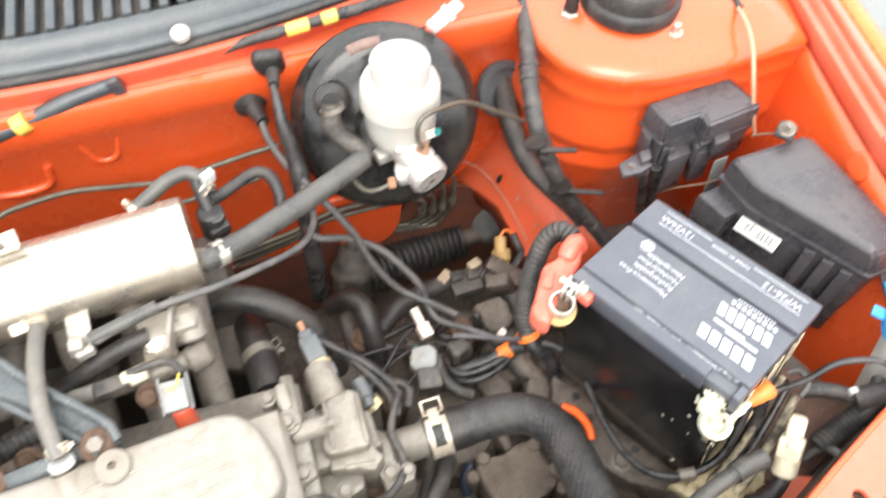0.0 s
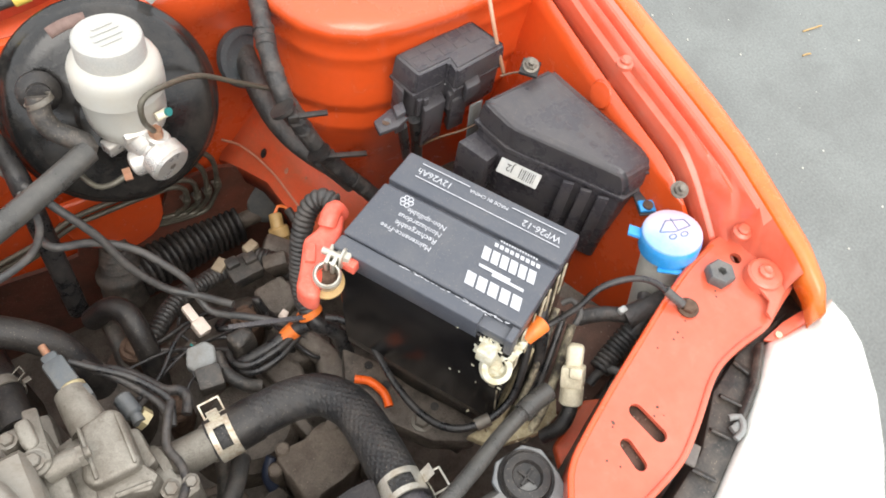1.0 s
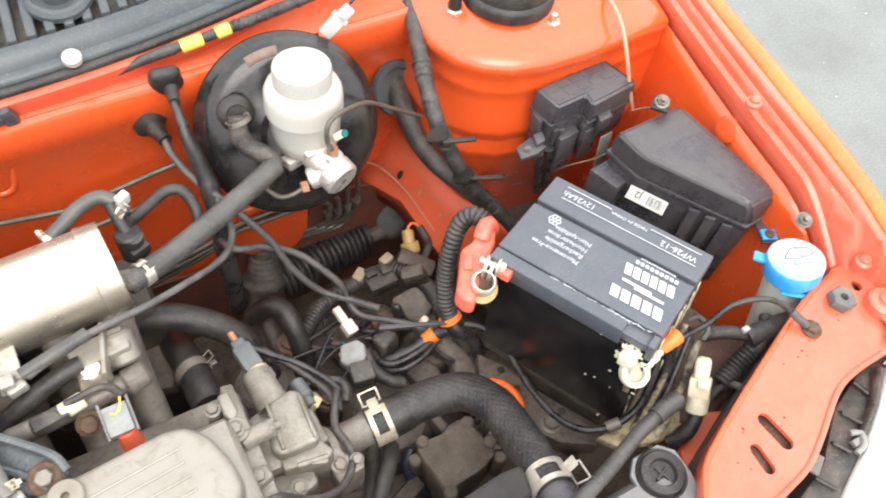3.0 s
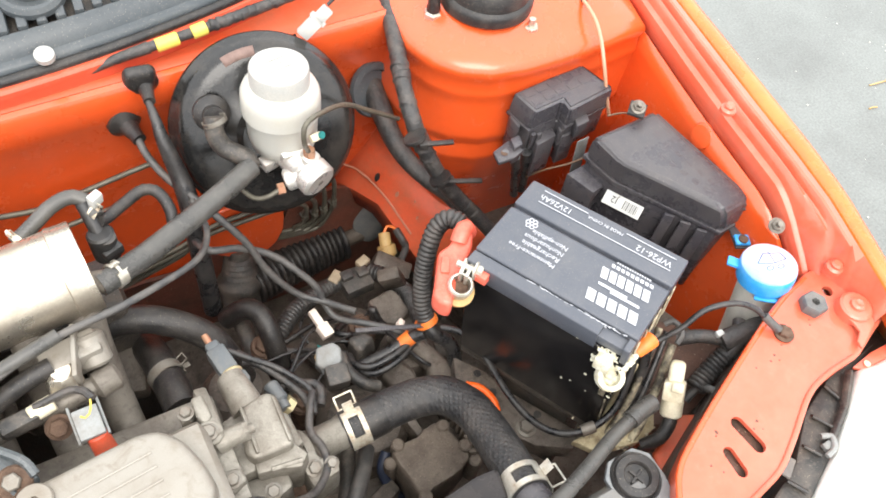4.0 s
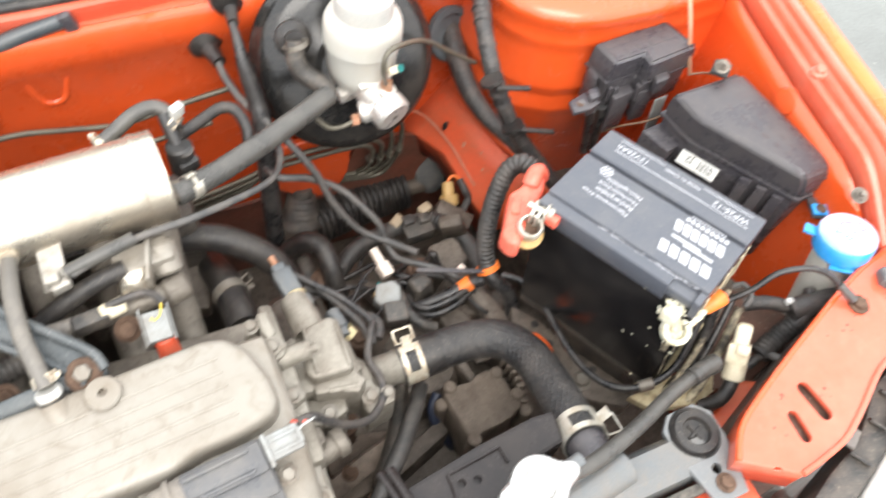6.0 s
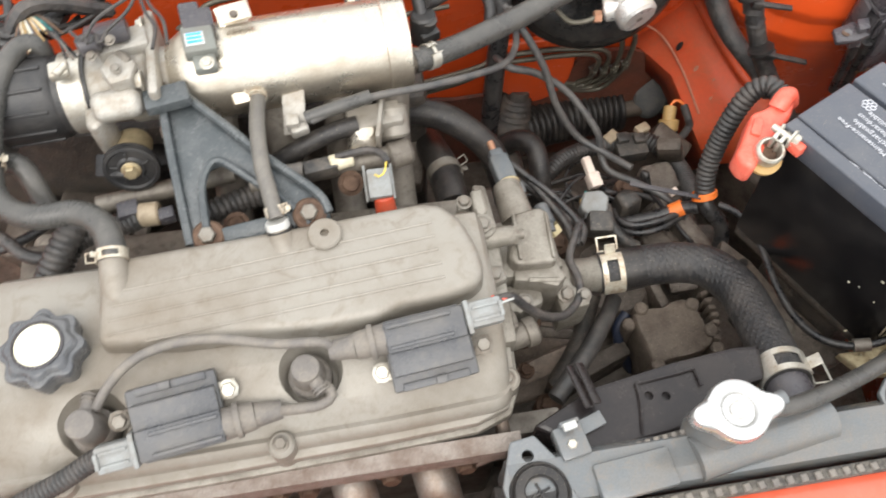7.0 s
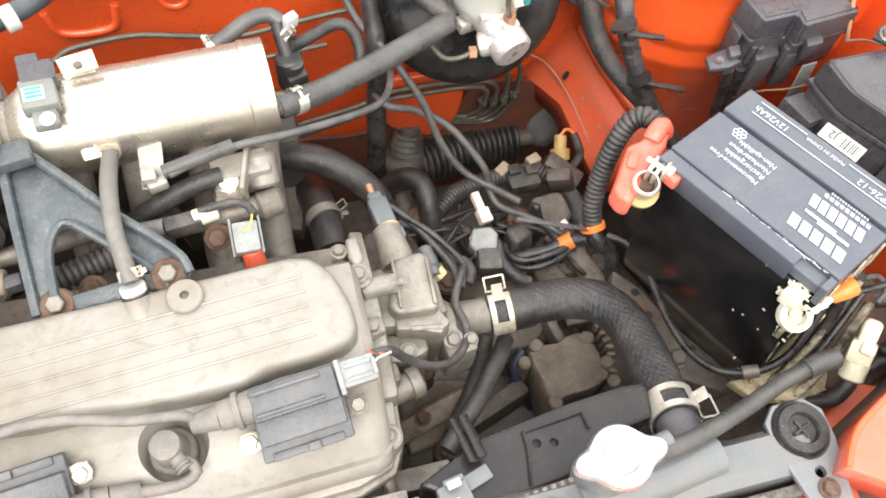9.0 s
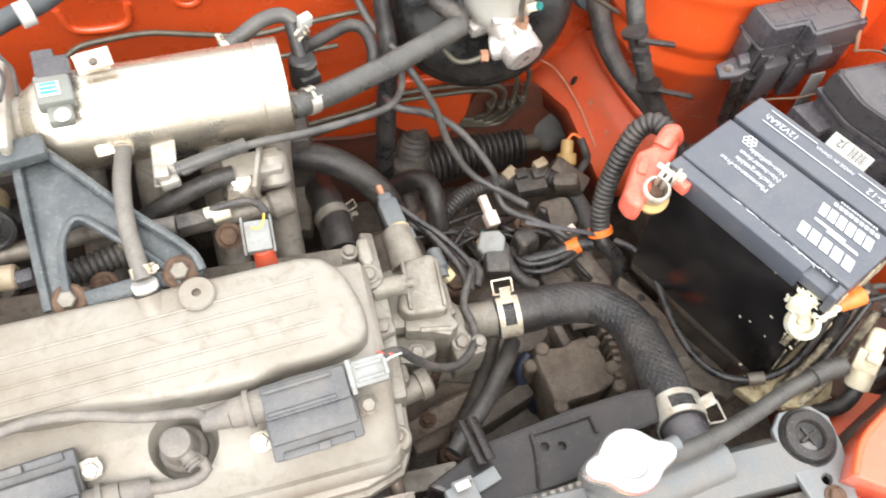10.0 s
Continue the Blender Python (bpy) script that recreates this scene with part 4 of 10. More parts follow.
prism(bm, [(-0.83, -0.1), (-0.8, -0.24), (-0.5, -0.31), (0.36, -0.31), (0.66, -0.24), (0.7, -0.12), (0.5, -0.17), (-0.6, -0.17)], 0.22, 0.6, 0.02, 3)
part("bumper", bm, "paled", body, "plain orange-red front bumper")

# ---- battery ----
def frame_of(o, px, py):
    """A pose at o with x towards px and y near py."""
    o = Vector(o)
    x = (Vector(px) - o).normalized()
    z = x.cross(Vector(py) - o).normalized()
    return Matrix.Translation(o) @ Matrix((x, z.cross(x), z)).transposed().to_4x4()

def bar(bm, pts, w, h):
    """A flat bar of width w and height h along pts, with raised edges."""
    for a, b in zip(pts, pts[1:]):
        a, b = Vector(a), Vector(b)
        m = frame_of(a, b, a + Vector((0.2, 1, 0.5)) if abs((b - a).normalized().dot(Vector((0.2, 1, 0.5)).normalized())) < 0.9 else a + Vector((1, 0, 0)))
        d = (b - a).length
        box(bm, (d + w * 0.6, w, h), m @ at(d / 2, 0, 0), 0.0025)

BAT = frame_of((0.3244, 0.1714, 0.7992), (0.3984, 0.0136, 0.8147), (0.4375, 0.2246, 0.8007))

def lettering(text, size, m, parent, material="ink", name="print", depth=0.0002, bold=0.0, width=0.0):
    cu = bpy.data.curves.new("t", "FONT")
    cu.body, cu.size, cu.extrude, cu.offset, cu.resolution_u = text, size, depth, bold, 2
    cu.align_x, cu.align_y = "CENTER", "CENTER"
    tmp = bpy.data.objects.new("t", cu)
    me = bpy.data.meshes.new_from_object(tmp)
    bpy.data.objects.remove(tmp)
    bpy.data.curves.remove(cu)
    if width:
        xs = [v.co.x for v in me.vertices]
        me.transform(Matrix.Diagonal((width / (max(xs) - min(xs)),) * 2 + (1, 1)))
    me.transform(m)
    bm = bmesh.new()
    bm.from_mesh(me)
    return part(name, bm, material, parent)

battery = thing("battery", BAT @ Vector((0.0875, 0.0625, -0.166)), "grey-lidded black lead battery with white print, standing in its tray", "battery")
bm = bmesh.new()
box(bm, (0.1735, 0.1235, 0.146), BAT @ at(0.0875, 0.0625, -0.093), 0.003)
part("case", bm, "batside", battery, "glossy black battery case flecked with paint")
bm = bmesh.new()
box(bm, (0.175, 0.0655, 0.018), BAT @ at(0.0875, 0.0485, -0.009), 0.0022, 3)
box(bm, (0.175, 0.0385, 0.018), BAT @ at(0.0875, 0.1057, -0.009), 0.0022, 3)
box(bm, (0.174, 0.122, 0.012), BAT @ at(0.0875, 0.0635, -0.0125), 0.002)
part("lid", bm, "battop", battery, "grey battery lid with a long groove")
bm = bmesh.new()
box(bm, (0.1745, 0.0145, 0.024), BAT @ at(0.0875, 0.0074, -0.0132), 0.0018, 3)
rim_ = part("front_rim", bm, "battop", battery, "grey rim along the welded lid seam")
bm = bmesh.new()
box(bm, (0.026, 0.036, 0.06), BAT @ at(0.1555, -0.0035, 0.0), 0.002)
cut(rim_, bm, 30)
rnd = random.Random(41)
for k in range(46):
    x = 0.05 + 0.115 * rnd.random() ** 0.7
    bm = bmesh.new()
    box(bm, (rnd.uniform(0.001, 0.005), rnd.uniform(0.0002, 0.0006), 0.0003), BAT @ at(x, 0.0132 + rnd.gauss(0, 0.0006), -0.0011, 0, 0, rnd.uniform(-8, 8)), 0)
    part("chalky_scuff", bm, "ink", battery)
TXT = BAT @ at(0, 0, 0.0006, 0, 0, 180)
def tx(x, y, turn=0):
    return TXT @ at(-x, -y, 0, 0, 0, turn)
lettering("12V26Ah", 0.0115, tx(0.036, 0.1092), battery, width=0.0335)
lettering("MADE IN CHINA", 0.0052, tx(0.0893, 0.1142), battery, width=0.039)
lettering("WP26-12", 0.0098, tx(0.1448, 0.1088), battery, width=0.0375)
for word, y, w in (("Maintenance-Free", 0.0402, 0.0505), ("Rechargeable", 0.0488, 0.041), ("Nonhazardous", 0.0572, 0.043), ("Non-spillable", 0.0656, 0.039)):
    lettering(word, 0.0072, tx(0.0735 - w / 2, y), battery, width=w)
for x0, x1, y in ((0.0176, 0.068, 0.1175), (0.111, 0.1645, 0.1175), (0.0195, 0.1655, 0.1017)):
    bm = bmesh.new()
    box(bm, (x1 - x0, 0.0008, 0.0004), BAT @ at((x0 + x1) / 2, y, 0.0008), 0)
    part("print_line", bm, "ink", battery)
bm = bmesh.new()
for k in range(6):
    a = k * math.pi / 3
    ring = [BAT @ Vector((0.0290 + 0.0040 * math.cos(a) + 0.0023 * math.cos(u), 0.0728 + 0.0040 * math.sin(a) + 0.0023 * math.sin(u), 0.0004)) for u in np.linspace(0, 6.283, 11)]
    tube(bm, ring, 0.0006, 5, 0.001)
part("recycling_mark", bm, "ink", battery)
# the maker's name, as plain slanted blocks
def slanted(bm, x, y, w, h):
    """A flat block that leans with the print."""
    lean = -0.14 * h
    o = bmesh.new()
    vs = [o.verts.new(BAT @ Vector((x + sx * w / 2 + (lean if sy > 0 else -lean), y + sy * h / 2, z))) for z in (0.0008, 0.0004) for sx, sy in ((-1, -1), (1, -1), (1, 1), (-1, 1))]
    o.faces.new(vs[:4])
    o.faces.new(vs[4:][::-1])
    for k in range(4):
        o.faces.new((vs[k], vs[4 + k], vs[4 + (k + 1) % 4], vs[(k + 1) % 4]))
    bmesh.ops.recalc_face_normals(o, faces=o.faces[:])
    merge(bm, o)
for x0, x1, n, y, h, fill in ((0.1115, 0.1655, 5, 0.0335, 0.0125, 0.8), (0.1115, 0.1635, 6, 0.0625, 0.0125, 0.8), (0.1165, 0.1615, 9, 0.0748, 0.0038, 0.7), (0.1195, 0.1560, 14, 0.0805, 0.0018, 0.6)):
    pitch = (x1 - x0) / n
    for k in range(n):
        bm = bmesh.new()
        slanted(bm, x0 + (k + 0.5) * pitch, y, pitch * fill, h)
        part("print_block", bm, "ink", battery)
for x, y in ((0.131, 0.0495), (0.145, 0.0465)):
    bm = bmesh.new()
    slanted(bm, x, y, 0.03, 0.0028)
    part("print_block", bm, "ink", battery)
bm = bmesh.new()
box(bm, (0.013, 0.009, 0.011), BAT @ at(0.021, -0.004, -0.010), 0.0015)
part("terminal_post", bm, "terminal", battery, "red positive terminal")
bm = bmesh.new()
box(bm, (0.016, 0.012, 0.016), BAT @ at(0.157, -0.005, -0.03), 0.002)
part("terminal_post", bm, "corrosion", battery)
rnd = random.Random(9)
for k in range(7):
    y = 0.012 + 0.016 * k + rnd.uniform(-0.004, 0.004)
    d = rnd.uniform(0.03, 0.09)
    bm = bmesh.new()
    box(bm, (0.0012, rnd.uniform(0.003, 0.008), d), BAT @ at(0.1752, y, -0.022 - d / 2, rnd.uniform(-6, 6)), 0.0004, 1)
    part("corrosion_streak", bm, "corroded", battery, "cream corrosion run")
for k in range(5):
    d = rnd.uniform(0.012, 0.045)
    bm = bmesh.new()
    box(bm, (rnd.uniform(0.0012, 0.0035), 0.0008, d), BAT @ at(0.1735 - 0.0026 * k + rnd.uniform(-0.001, 0.001), 0.0006, -0.045 - rnd.uniform(0.0, 0.06) - d / 2, 0, rnd.uniform(-3, 3)), 0.0003, 1)
    part("corrosion_streak", bm, "crustdark", battery, "thin pale corrosion run")
for k in range(16):
    bm = bmesh.new()
    s = rnd.uniform(0.001, 0.0026)
    box(bm, (s * 1.5, 0.0008, s), BAT @ at(0.175 - abs(rnd.gauss(0, 0.022)), 0.0004, -0.022 - abs(rnd.gauss(0, 0.05)), 0, rnd.uniform(0, 90)), 0.0003, 1)
    part("corrosion_fleck", bm, "corrosion", battery)
# battery tray and hold-down
tray = thing("battery_tray", BAT @ Vector((0.0875, 0.06, -0.18)), "dirty black battery tray on the chassis leg", "tray")
bm = bmesh.new()
box(bm, (0.172, 0.122, 0.012), BAT @ at(0.0875, 0.0625, -0.172), 0.003)
part("pan", bm, "grimeblack", tray)
bm = bmesh.new()
box(bm, (0.1, 0.1, 0.16), BAT @ at(0.09, 0.062, -0.26), 0.004)
part("pedestal", bm, "grimeblack", tray)

# ---- terminals ----
pos = thing("positive_terminal", (0.3280, 0.1859, 0.7740), "red plastic cover on the battery's positive clamp", "battery terminal")
bm = bmesh.new()
prism(bm, [(0.357, 0.207), (0.352, 0.2175), (0.341, 0.2175), (0.329, 0.2035), (0.312, 0.2), (0.293, 0.172), (0.2825, 0.159), (0.286, 0.1465), (0.294, 0.1405), (0.304, 0.153), (0.328, 0.1745), (0.346, 0.19)], 0.754, 0.7805, 0.005, 3)
tube(bm, [(0.3375, 0.2020, 0.777), (0.344, 0.2085, 0.783), (0.351, 0.2125, 0.7805), (0.356, 0.2115, 0.770)], (0.0092, 0.0082), 16)
prism(bm, [(0.3185, 0.1885), (0.3110, 0.1925), (0.3005, 0.1765), (0.3085, 0.1715)], 0.778, 0.7835, 0.0018, 2)
part("cover", bm, "terminal", pos, "faded red plastic cover")
bm = bmesh.new()
c = Vector((0.3110, 0.1562, 0.7835))
lathe(bm, [(0.009, 0), (0.0125, 0.002), (0.0125, 0.012), (0.0108, 0.014), (0.0095, 0.0138), (0.0088, 0.001)], axes((-0.1, -0.25, 1), at=c - Vector((0, 0, 0.008))), 28)
box(bm, (0.020, 0.004, 0.015), at(0.3195, 0.1665, 0.788, 0, 0, 40), 0.001)
box(bm, (0.020, 0.004, 0.015), at(0.3235, 0.1608, 0.788, 0, 0, 34), 0.001)
part("clamp", bm, "steel", pos, "zinc battery clamp")
# a dark disc inside the ring gives the open bore its shade
bm = bmesh.new()
lathe(bm, [(0.0086, 0.0), (0.0086, 0.0025), (0.008, 0.003)], axes((-0.1, -0.25, 1), at=c - Vector((0, 0, 0.008))), 24)
part("bore_shade_disc", bm, "rust", pos)
bm = bmesh.new()
rod(bm, (0.3165, 0.1735, 0.793), (0.3325, 0.1515, 0.793), 0.0034)
hexbolt(bm, Vector((0.3275, 0.1583, 0.793)), Vector((0.58, -0.8, 0.1)), 0.0068, 0.008)
part("bolt", bm, "steel", pos)
bm = bmesh.new()
lathe(bm, [(0.008, 0), (0.0155, 0.001), (0.0155, 0.005), (0.008, 0.006)], axes((-0.1, -0.25, 1), at=c - Vector((0, 0, 0.016))), 28)
part("felt_washer", bm, "ochre", pos, "yellowed felt washer")

neg = thing("negative_terminal", (0.4020, 0.0314, 0.7740), "battery clamp crusted with pale corrosion", "battery terminal")
bm = bmesh.new()
rnd = random.Random(5)
c1, c2 = Vector((0.3990, 0.0320, 0.7865)), Vector((0.3945, 0.0180, 0.7692))
lathe(bm, [(0.007, 0), (0.0135, 0.001), (0.0142, 0.006), (0.0132, 0.0115), (0.0112, 0.012), (0.0085, 0.0115), (0.008, 0.004)], axes((-0.3, -0.6, 1), at=c2 - Vector((0, 0, 0.006))), 26)
lathe(bm, [(0.004, -0.008), (0.0085, -0.006), (0.009, 0.0), (0.0065, 0.003), (0.0035, 0.002)], axes((-0.2, -0.5, 1), at=c1 - Vector((0, 0, 0.004))), 20)
for k in range(110):
    g3 = [max(-1.5, min(1.5, rnd.gauss(0, 1))) for _ in range(3)]
    p = c1 + Vector((g3[0] * 0.0042, g3[1] * 0.004, -0.006 + g3[2] * 0.0025))
    s = rnd.uniform(0.0012, 0.0036)
    box(bm, (s * 1.6, s, s), Matrix.Translation(p) @ Euler([rnd.uniform(0, 6) for _ in range(3)]).to_matrix().to_4x4(), s * 0.3, 1)
for k in range(60):
    p = c2.lerp(Vector((0.4246, 0.0229, 0.7692)), rnd.uniform(0, 1)) + Vector((rnd.uniform(-0.004, 0.004), rnd.uniform(-0.004, 0.004), rnd.uniform(-0.005, 0.002)))
    s = rnd.uniform(0.0015, 0.0045)
    box(bm, (s * 1.6, s, s), Matrix.Translation(p) @ Euler([rnd.uniform(0, 6) for _ in range(3)]).to_matrix().to_4x4(), s * 0.3, 1)
for k in range(150):
    a, q = rnd.uniform(0, 6.28), rnd.uniform(0.2, 1) ** 0.6
    p = c1 + Vector((0.0135 * q * math.cos(a) - 0.001, 0.0105 * q * math.sin(a) + 0.001, -0.0085 - 0.003 * q))
    s = rnd.uniform(0.0015, 0.0036)
    box(bm, (s * 1.5, s * 1.2, s), Matrix.Translation(p) @ Euler([rnd.uniform(0, 6) for _ in range(3)]).to_matrix().to_4x4(), s * 0.3, 1)
part("clamp", bm, "corrosion", neg, "clamp caked with pale green-white corrosion")
def crust(p, size, seed):
    """A crumbly lump: a ball pushed in and out by noise."""
    bm = bmesh.new()
    bmesh.ops.create_icosphere(bm, subdivisions=4, radius=1.0)
    for v in bm.verts:
        n = v.co.normalized()
        k = 1.0 + 0.34 * noise.noise(n * 2.1 + Vector((seed, 0, 0))) + 0.22 * noise.noise(n * 6.0 + Vector((0, seed, 0))) + 0.1 * noise.noise(n * 15.0)
        v.co = Vector(p) + Vector((n.x * size[0], n.y * size[1], n.z * size[2])) * k
    return bm
part("crust", crust((0.4010, 0.0300, 0.7885), (0.0150, 0.0112, 0.0066), 3.0), "corrosion", neg, "white corrosion crust")
part("crust", crust((0.4085, 0.0195, 0.7790), (0.0125, 0.0082, 0.0060), 8.0), "corrosion", neg, "cream corrosion crust")
part("crust", crust((0.4170, 0.0215, 0.7755), (0.0095, 0.006, 0.005), 14.0), "creamfoot", neg, "yellowed corrosion crust")
bm = bmesh.new()
tube(bm, [(0.4018, 0.0201, 0.7664), (0.4106, 0.0219, 0.7683), (0.4207, 0.0237, 0.7702), (0.4309, 0.0241, 0.7712)], (0.0085, 0.0068, 0.0058, 0.0048), 14)
for k in range(3):
    tube(bm, [(0.4130, 0.0261, 0.7740), (0.4216, 0.0165, 0.7645)], 0.0016, 8) if k == 0 else tube(bm, [Vector((0.4130, 0.0261, 0.7740)) + k * Vector((0.0045, 0.0035, 0.0003)), Vector((0.4216, 0.0165, 0.7645)) + k * Vector((0.004, 0.003, 0.0003))], 0.0014, 8)
part("crimped_lug", bm, "ivory", neg, "yellowed crimped cable lug")
bm = bmesh.new()
lathe(bm, [(0.0058, -0.004), (0.0056, 0.0025), (0.0045, 0.0035)], axes((-0.3, -0.6, 1), at=c2), 18)
part("post", bm, "corroded", neg)
bm = bmesh.new()
tube(bm, [(0.4297, 0.0233, 0.7712), (0.4397, 0.0244, 0.7759), (0.4484, 0.0262, 0.7769)], (0.0065, 0.0088), 18)
part("boot", bm, "orangeboot", neg, "orange plastic cable boot")

# ---- fuse boxes ----
fuse = thing("fuse_box", (0.61, 0.19, 0.60), "black plastic fuse box with a sloped lid beside the battery", "fuse box")
LID = [(0.553, 0.2648), (0.6472, 0.2685), (0.6656, 0.1215), (0.6572, 0.1148), (0.6223, 0.1137), (0.5574, 0.222)]
BASE = [(0.5537, 0.2678), (0.6632, 0.2775), (0.6912, 0.1203), (0.6829, 0.1123), (0.6298, 0.1089), (0.5614, 0.2202)]
bm = bmesh.new()
lo = [(x, y, 0.738) for x, y in BASE]
rings = [lo, [(x, y, 0.748) for x, y in BASE]]
mid = [((a[0] * 0.35 + b[0] * 0.65), (a[1] * 0.35 + b[1] * 0.65), 0.766) for a, b in zip(BASE, LID)]
cx, cy = sum(p[0] for p in LID) / 6, sum(p[1] for p in LID) / 6
rings += [mid, [(cx + (x - cx) * 0.97, cy + (y - cy) * 0.97, 0.774) for x, y in LID], [(cx + (x - cx) * 0.9, cy + (y - cy) * 0.9, 0.7765) for x, y in LID]]
o = bmesh.new()
loft(o, rings)
bmesh.ops.bevel(o, geom=[e for e in o.edges if e.calc_face_angle(0) > 0.3], offset=0.004, segments=3, affect="EDGES")
merge(bm, o)
lid = part("lid", bm, "plastic", fuse, "black lid with faint moulded symbols")
bm = bmesh.new()
rnd = random.Random(3)
ax, ay = Vector((LID[2][0] - LID[1][0], LID[2][1] - LID[1][1], 0)), Vector((LID[5][0] - LID[1][0], LID[5][1] - LID[1][1], 0))
for k in range(6):
    for j in range(3):
        u, v = 0.12 + k * 0.115 + rnd.uniform(0, 0.02), 0.14 + j * (0.2 - 0.012 * k)
        p = Vector((LID[1][0], LID[1][1], 0.7765)) + ax * u + ay * v
        d = ax.normalized()
        bm = bmesh.new()
        box(bm, (0.009, rnd.uniform(0.005, 0.008), 0.0003), Matrix.Translation(p) @ at(0, 0, 0, 0, 0, math.degrees(math.atan2(d.y, d.x))), 0.0001, 1)
        part("moulded_symbol", bm, "plastic", lid)
bm = bmesh.new()
grow = [(cx + (x - cx) * 1.02, cy + (y - cy) * 1.02) for x, y in BASE]
prism(bm, grow, 0.732, 0.739, 0.0015, 2)
part("rim", bm, "plastic", fuse)
bm = bmesh.new()
prism(bm, [(0.532, 0.2652), (0.5691, 0.2699), (0.5799, 0.2341), (0.5446, 0.2275)], 0.66, 0.718, 0.002)
part("end_ledge", bm, "plastic", fuse)
bm = bmesh.new()
prism(bm, [(cx + (x - cx) * 0.97, cy + (y - cy) * 0.97) for x, y in BASE], 0.62, 0.733, 0.003, 2)
part("body", bm, "plastic", fuse)
d0, d1 = Vector((*BASE[5], 0)), Vector((*BASE[4], 0))
for u in (0.55, 0.7, 0.85):
    p = d0.lerp(d1, u)
    bm = bmesh.new()
    box(bm, (0.004, 0.012, 0.10), at(p.x - 0.004, p.y - 0.004, 0.685, 0, 0, 45), 0.001)
    part("side_rib", bm, "plastic", fuse)
bm = bmesh.new()
LB = frame_of((0.5488, 0.2155, 0.716), (0.5728, 0.1736, 0.716), (0.5565, 0.2197, 0.722))
box(bm, (0.047, 0.0165, 0.0008), LB @ at(0.0235, 0.006, 0.001), 0.0003)
tag = part("paper_label", bm, "white", fuse, "small white printed label")
lettering("J2", 0.0115, LB @ at(0.0125, 0.007, 0.0018, 0, 0, 180), tag, "darkink")
bm = bmesh.new()
for k, w in enumerate((1, 0.6, 1.2, 0.5, 1, 0.7, 1.1, 0.6)):
    box(bm, (0.0011 * w, 0.011, 0.0003), LB @ at(0.025 + k * 0.0023, 0.0062, 0.0016), 0)
part("print_bar", bm, "darkink", tag)
bm = bmesh.new()
lt = Vector((0.658, 0.1157, 0.755))
box(bm, (0.012, 0.003, 0.02), axes((0, 0, 1), at=lt) @ at(0, 0, -0.004, 0, 0, -30), 0.001)
box(bm, (0.012, 0.008, 0.003), axes((0, 0, 1), at=lt) @ at(0, 0, 0.006, 0, 0, -30), 0.001)
part("latch", bm, "plastic", fuse)
bm = bmesh.new()
box(bm, (0.03, 0.034, 0.003), Matrix.Translation((0.6551, 0.094, 0.735)) @ at(0, 0, 0, 0, 0, -25), 0.001)
box(bm, (0.012, 0.016, 0.004), Matrix.Translation((0.663, 0.1073, 0.73)) @ at(0, 0, 0, 0, 0, -25), 0.001)
part("mount", bm, "plastic", fuse)
mt = thing("washer_grommet", (0.6443, 0.0885, 0.742), "blue plastic clip with a rusty screw by the fuse box", "clip")
bm = bmesh.new()
box(bm, (0.017, 0.014, 0.004), Matrix.Translation((0.6449, 0.0889, 0.74)) @ at(0, 0, 0, 0, 0, -25), 0.0015)
part("clip", bm, "blue", mt)
bm = bmesh.new()
lathe(bm, [(0.0055, 0), (0.0055, 0.002), (0.003, 0.0035)], Matrix.Translation((0.6449, 0.0882, 0.742)), 16)
part("screw", bm, "rust", mt)

relay = thing("relay_box", (0.6221, 0.3873, 0.68), "black plastic relay box bracketed to the strut tower", "fuse box")
TOP = [(0.5031, 0.3589), (0.6091, 0.3686), (0.6228, 0.3185), (0.551, 0.3087), (0.5523, 0.3259), (0.5097, 0.3225)]
cx, cy = sum(p[0] for p in TOP) / 6, sum(p[1] for p in TOP) / 6
def ring6(s, z):
    return [(cx + (x - cx) * s, cy + (y - cy) * s, z) for x, y in TOP]
o = bmesh.new()
loft(o, [ring6(1.03, 0.745), ring6(1.03, 0.752), ring6(1.0, 0.772), ring6(0.96, 0.776)])
bmesh.ops.bevel(o, geom=[e for e in o.edges if e.calc_face_angle(0) > 0.35], offset=0.003, segments=3, affect="EDGES")
bm = bmesh.new()
merge(bm, o)
lid = part("lid", bm, "plastic", relay)
bm = bmesh.new()
a0, a1 = Vector((*TOP[0], 0.7763)), Vector((*TOP[1], 0.7763))
side = (Vector((*TOP[5], 0.7763)) - a0)
for k in range(5):
    for j in range(2):
        p = a0.lerp(a1, 0.13 + k * 0.17) + side * (0.28 + 0.4 * j)
        d = a1 - a0
        bm = bmesh.new()
        box(bm, (0.013, 0.009, 0.0006), Matrix.Translation(p) @ at(0, 0, 0, 0, 0, math.degrees(math.atan2(d.y, d.x))), 0.0002, 1)
        part("moulded_symbol", bm, "plastic", lid)
bm = bmesh.new()
prism(bm, [(cx + (x - cx) * 1.05, cy + (y - cy) * 1.05) for x, y in TOP], 0.742, 0.7465, 0.001)
part("rim", bm, "plastic", relay)
bm = bmesh.new()
prism(bm, [(cx + (x - cx) * 0.97, cy + (y - cy) * 0.97) for x, y in TOP], 0.700, 0.743, 0.003)
for u in (0.14, 0.3, 0.62, 0.8):
    p = Vector((*TOP[4 if u > 0.5 else 5], 0)).lerp(Vector((*TOP[3], 0)), u)
    box(bm, (0.007, 0.004, 0.026), at(p.x, p.y - 0.0005, 0.727, 0, 0, 8), 0.001, 1)
prism(bm, [(0.5205, 0.3263), (0.5498, 0.3287), (0.5464, 0.3129), (0.5158, 0.3085)], 0.67, 0.73, 0.002)
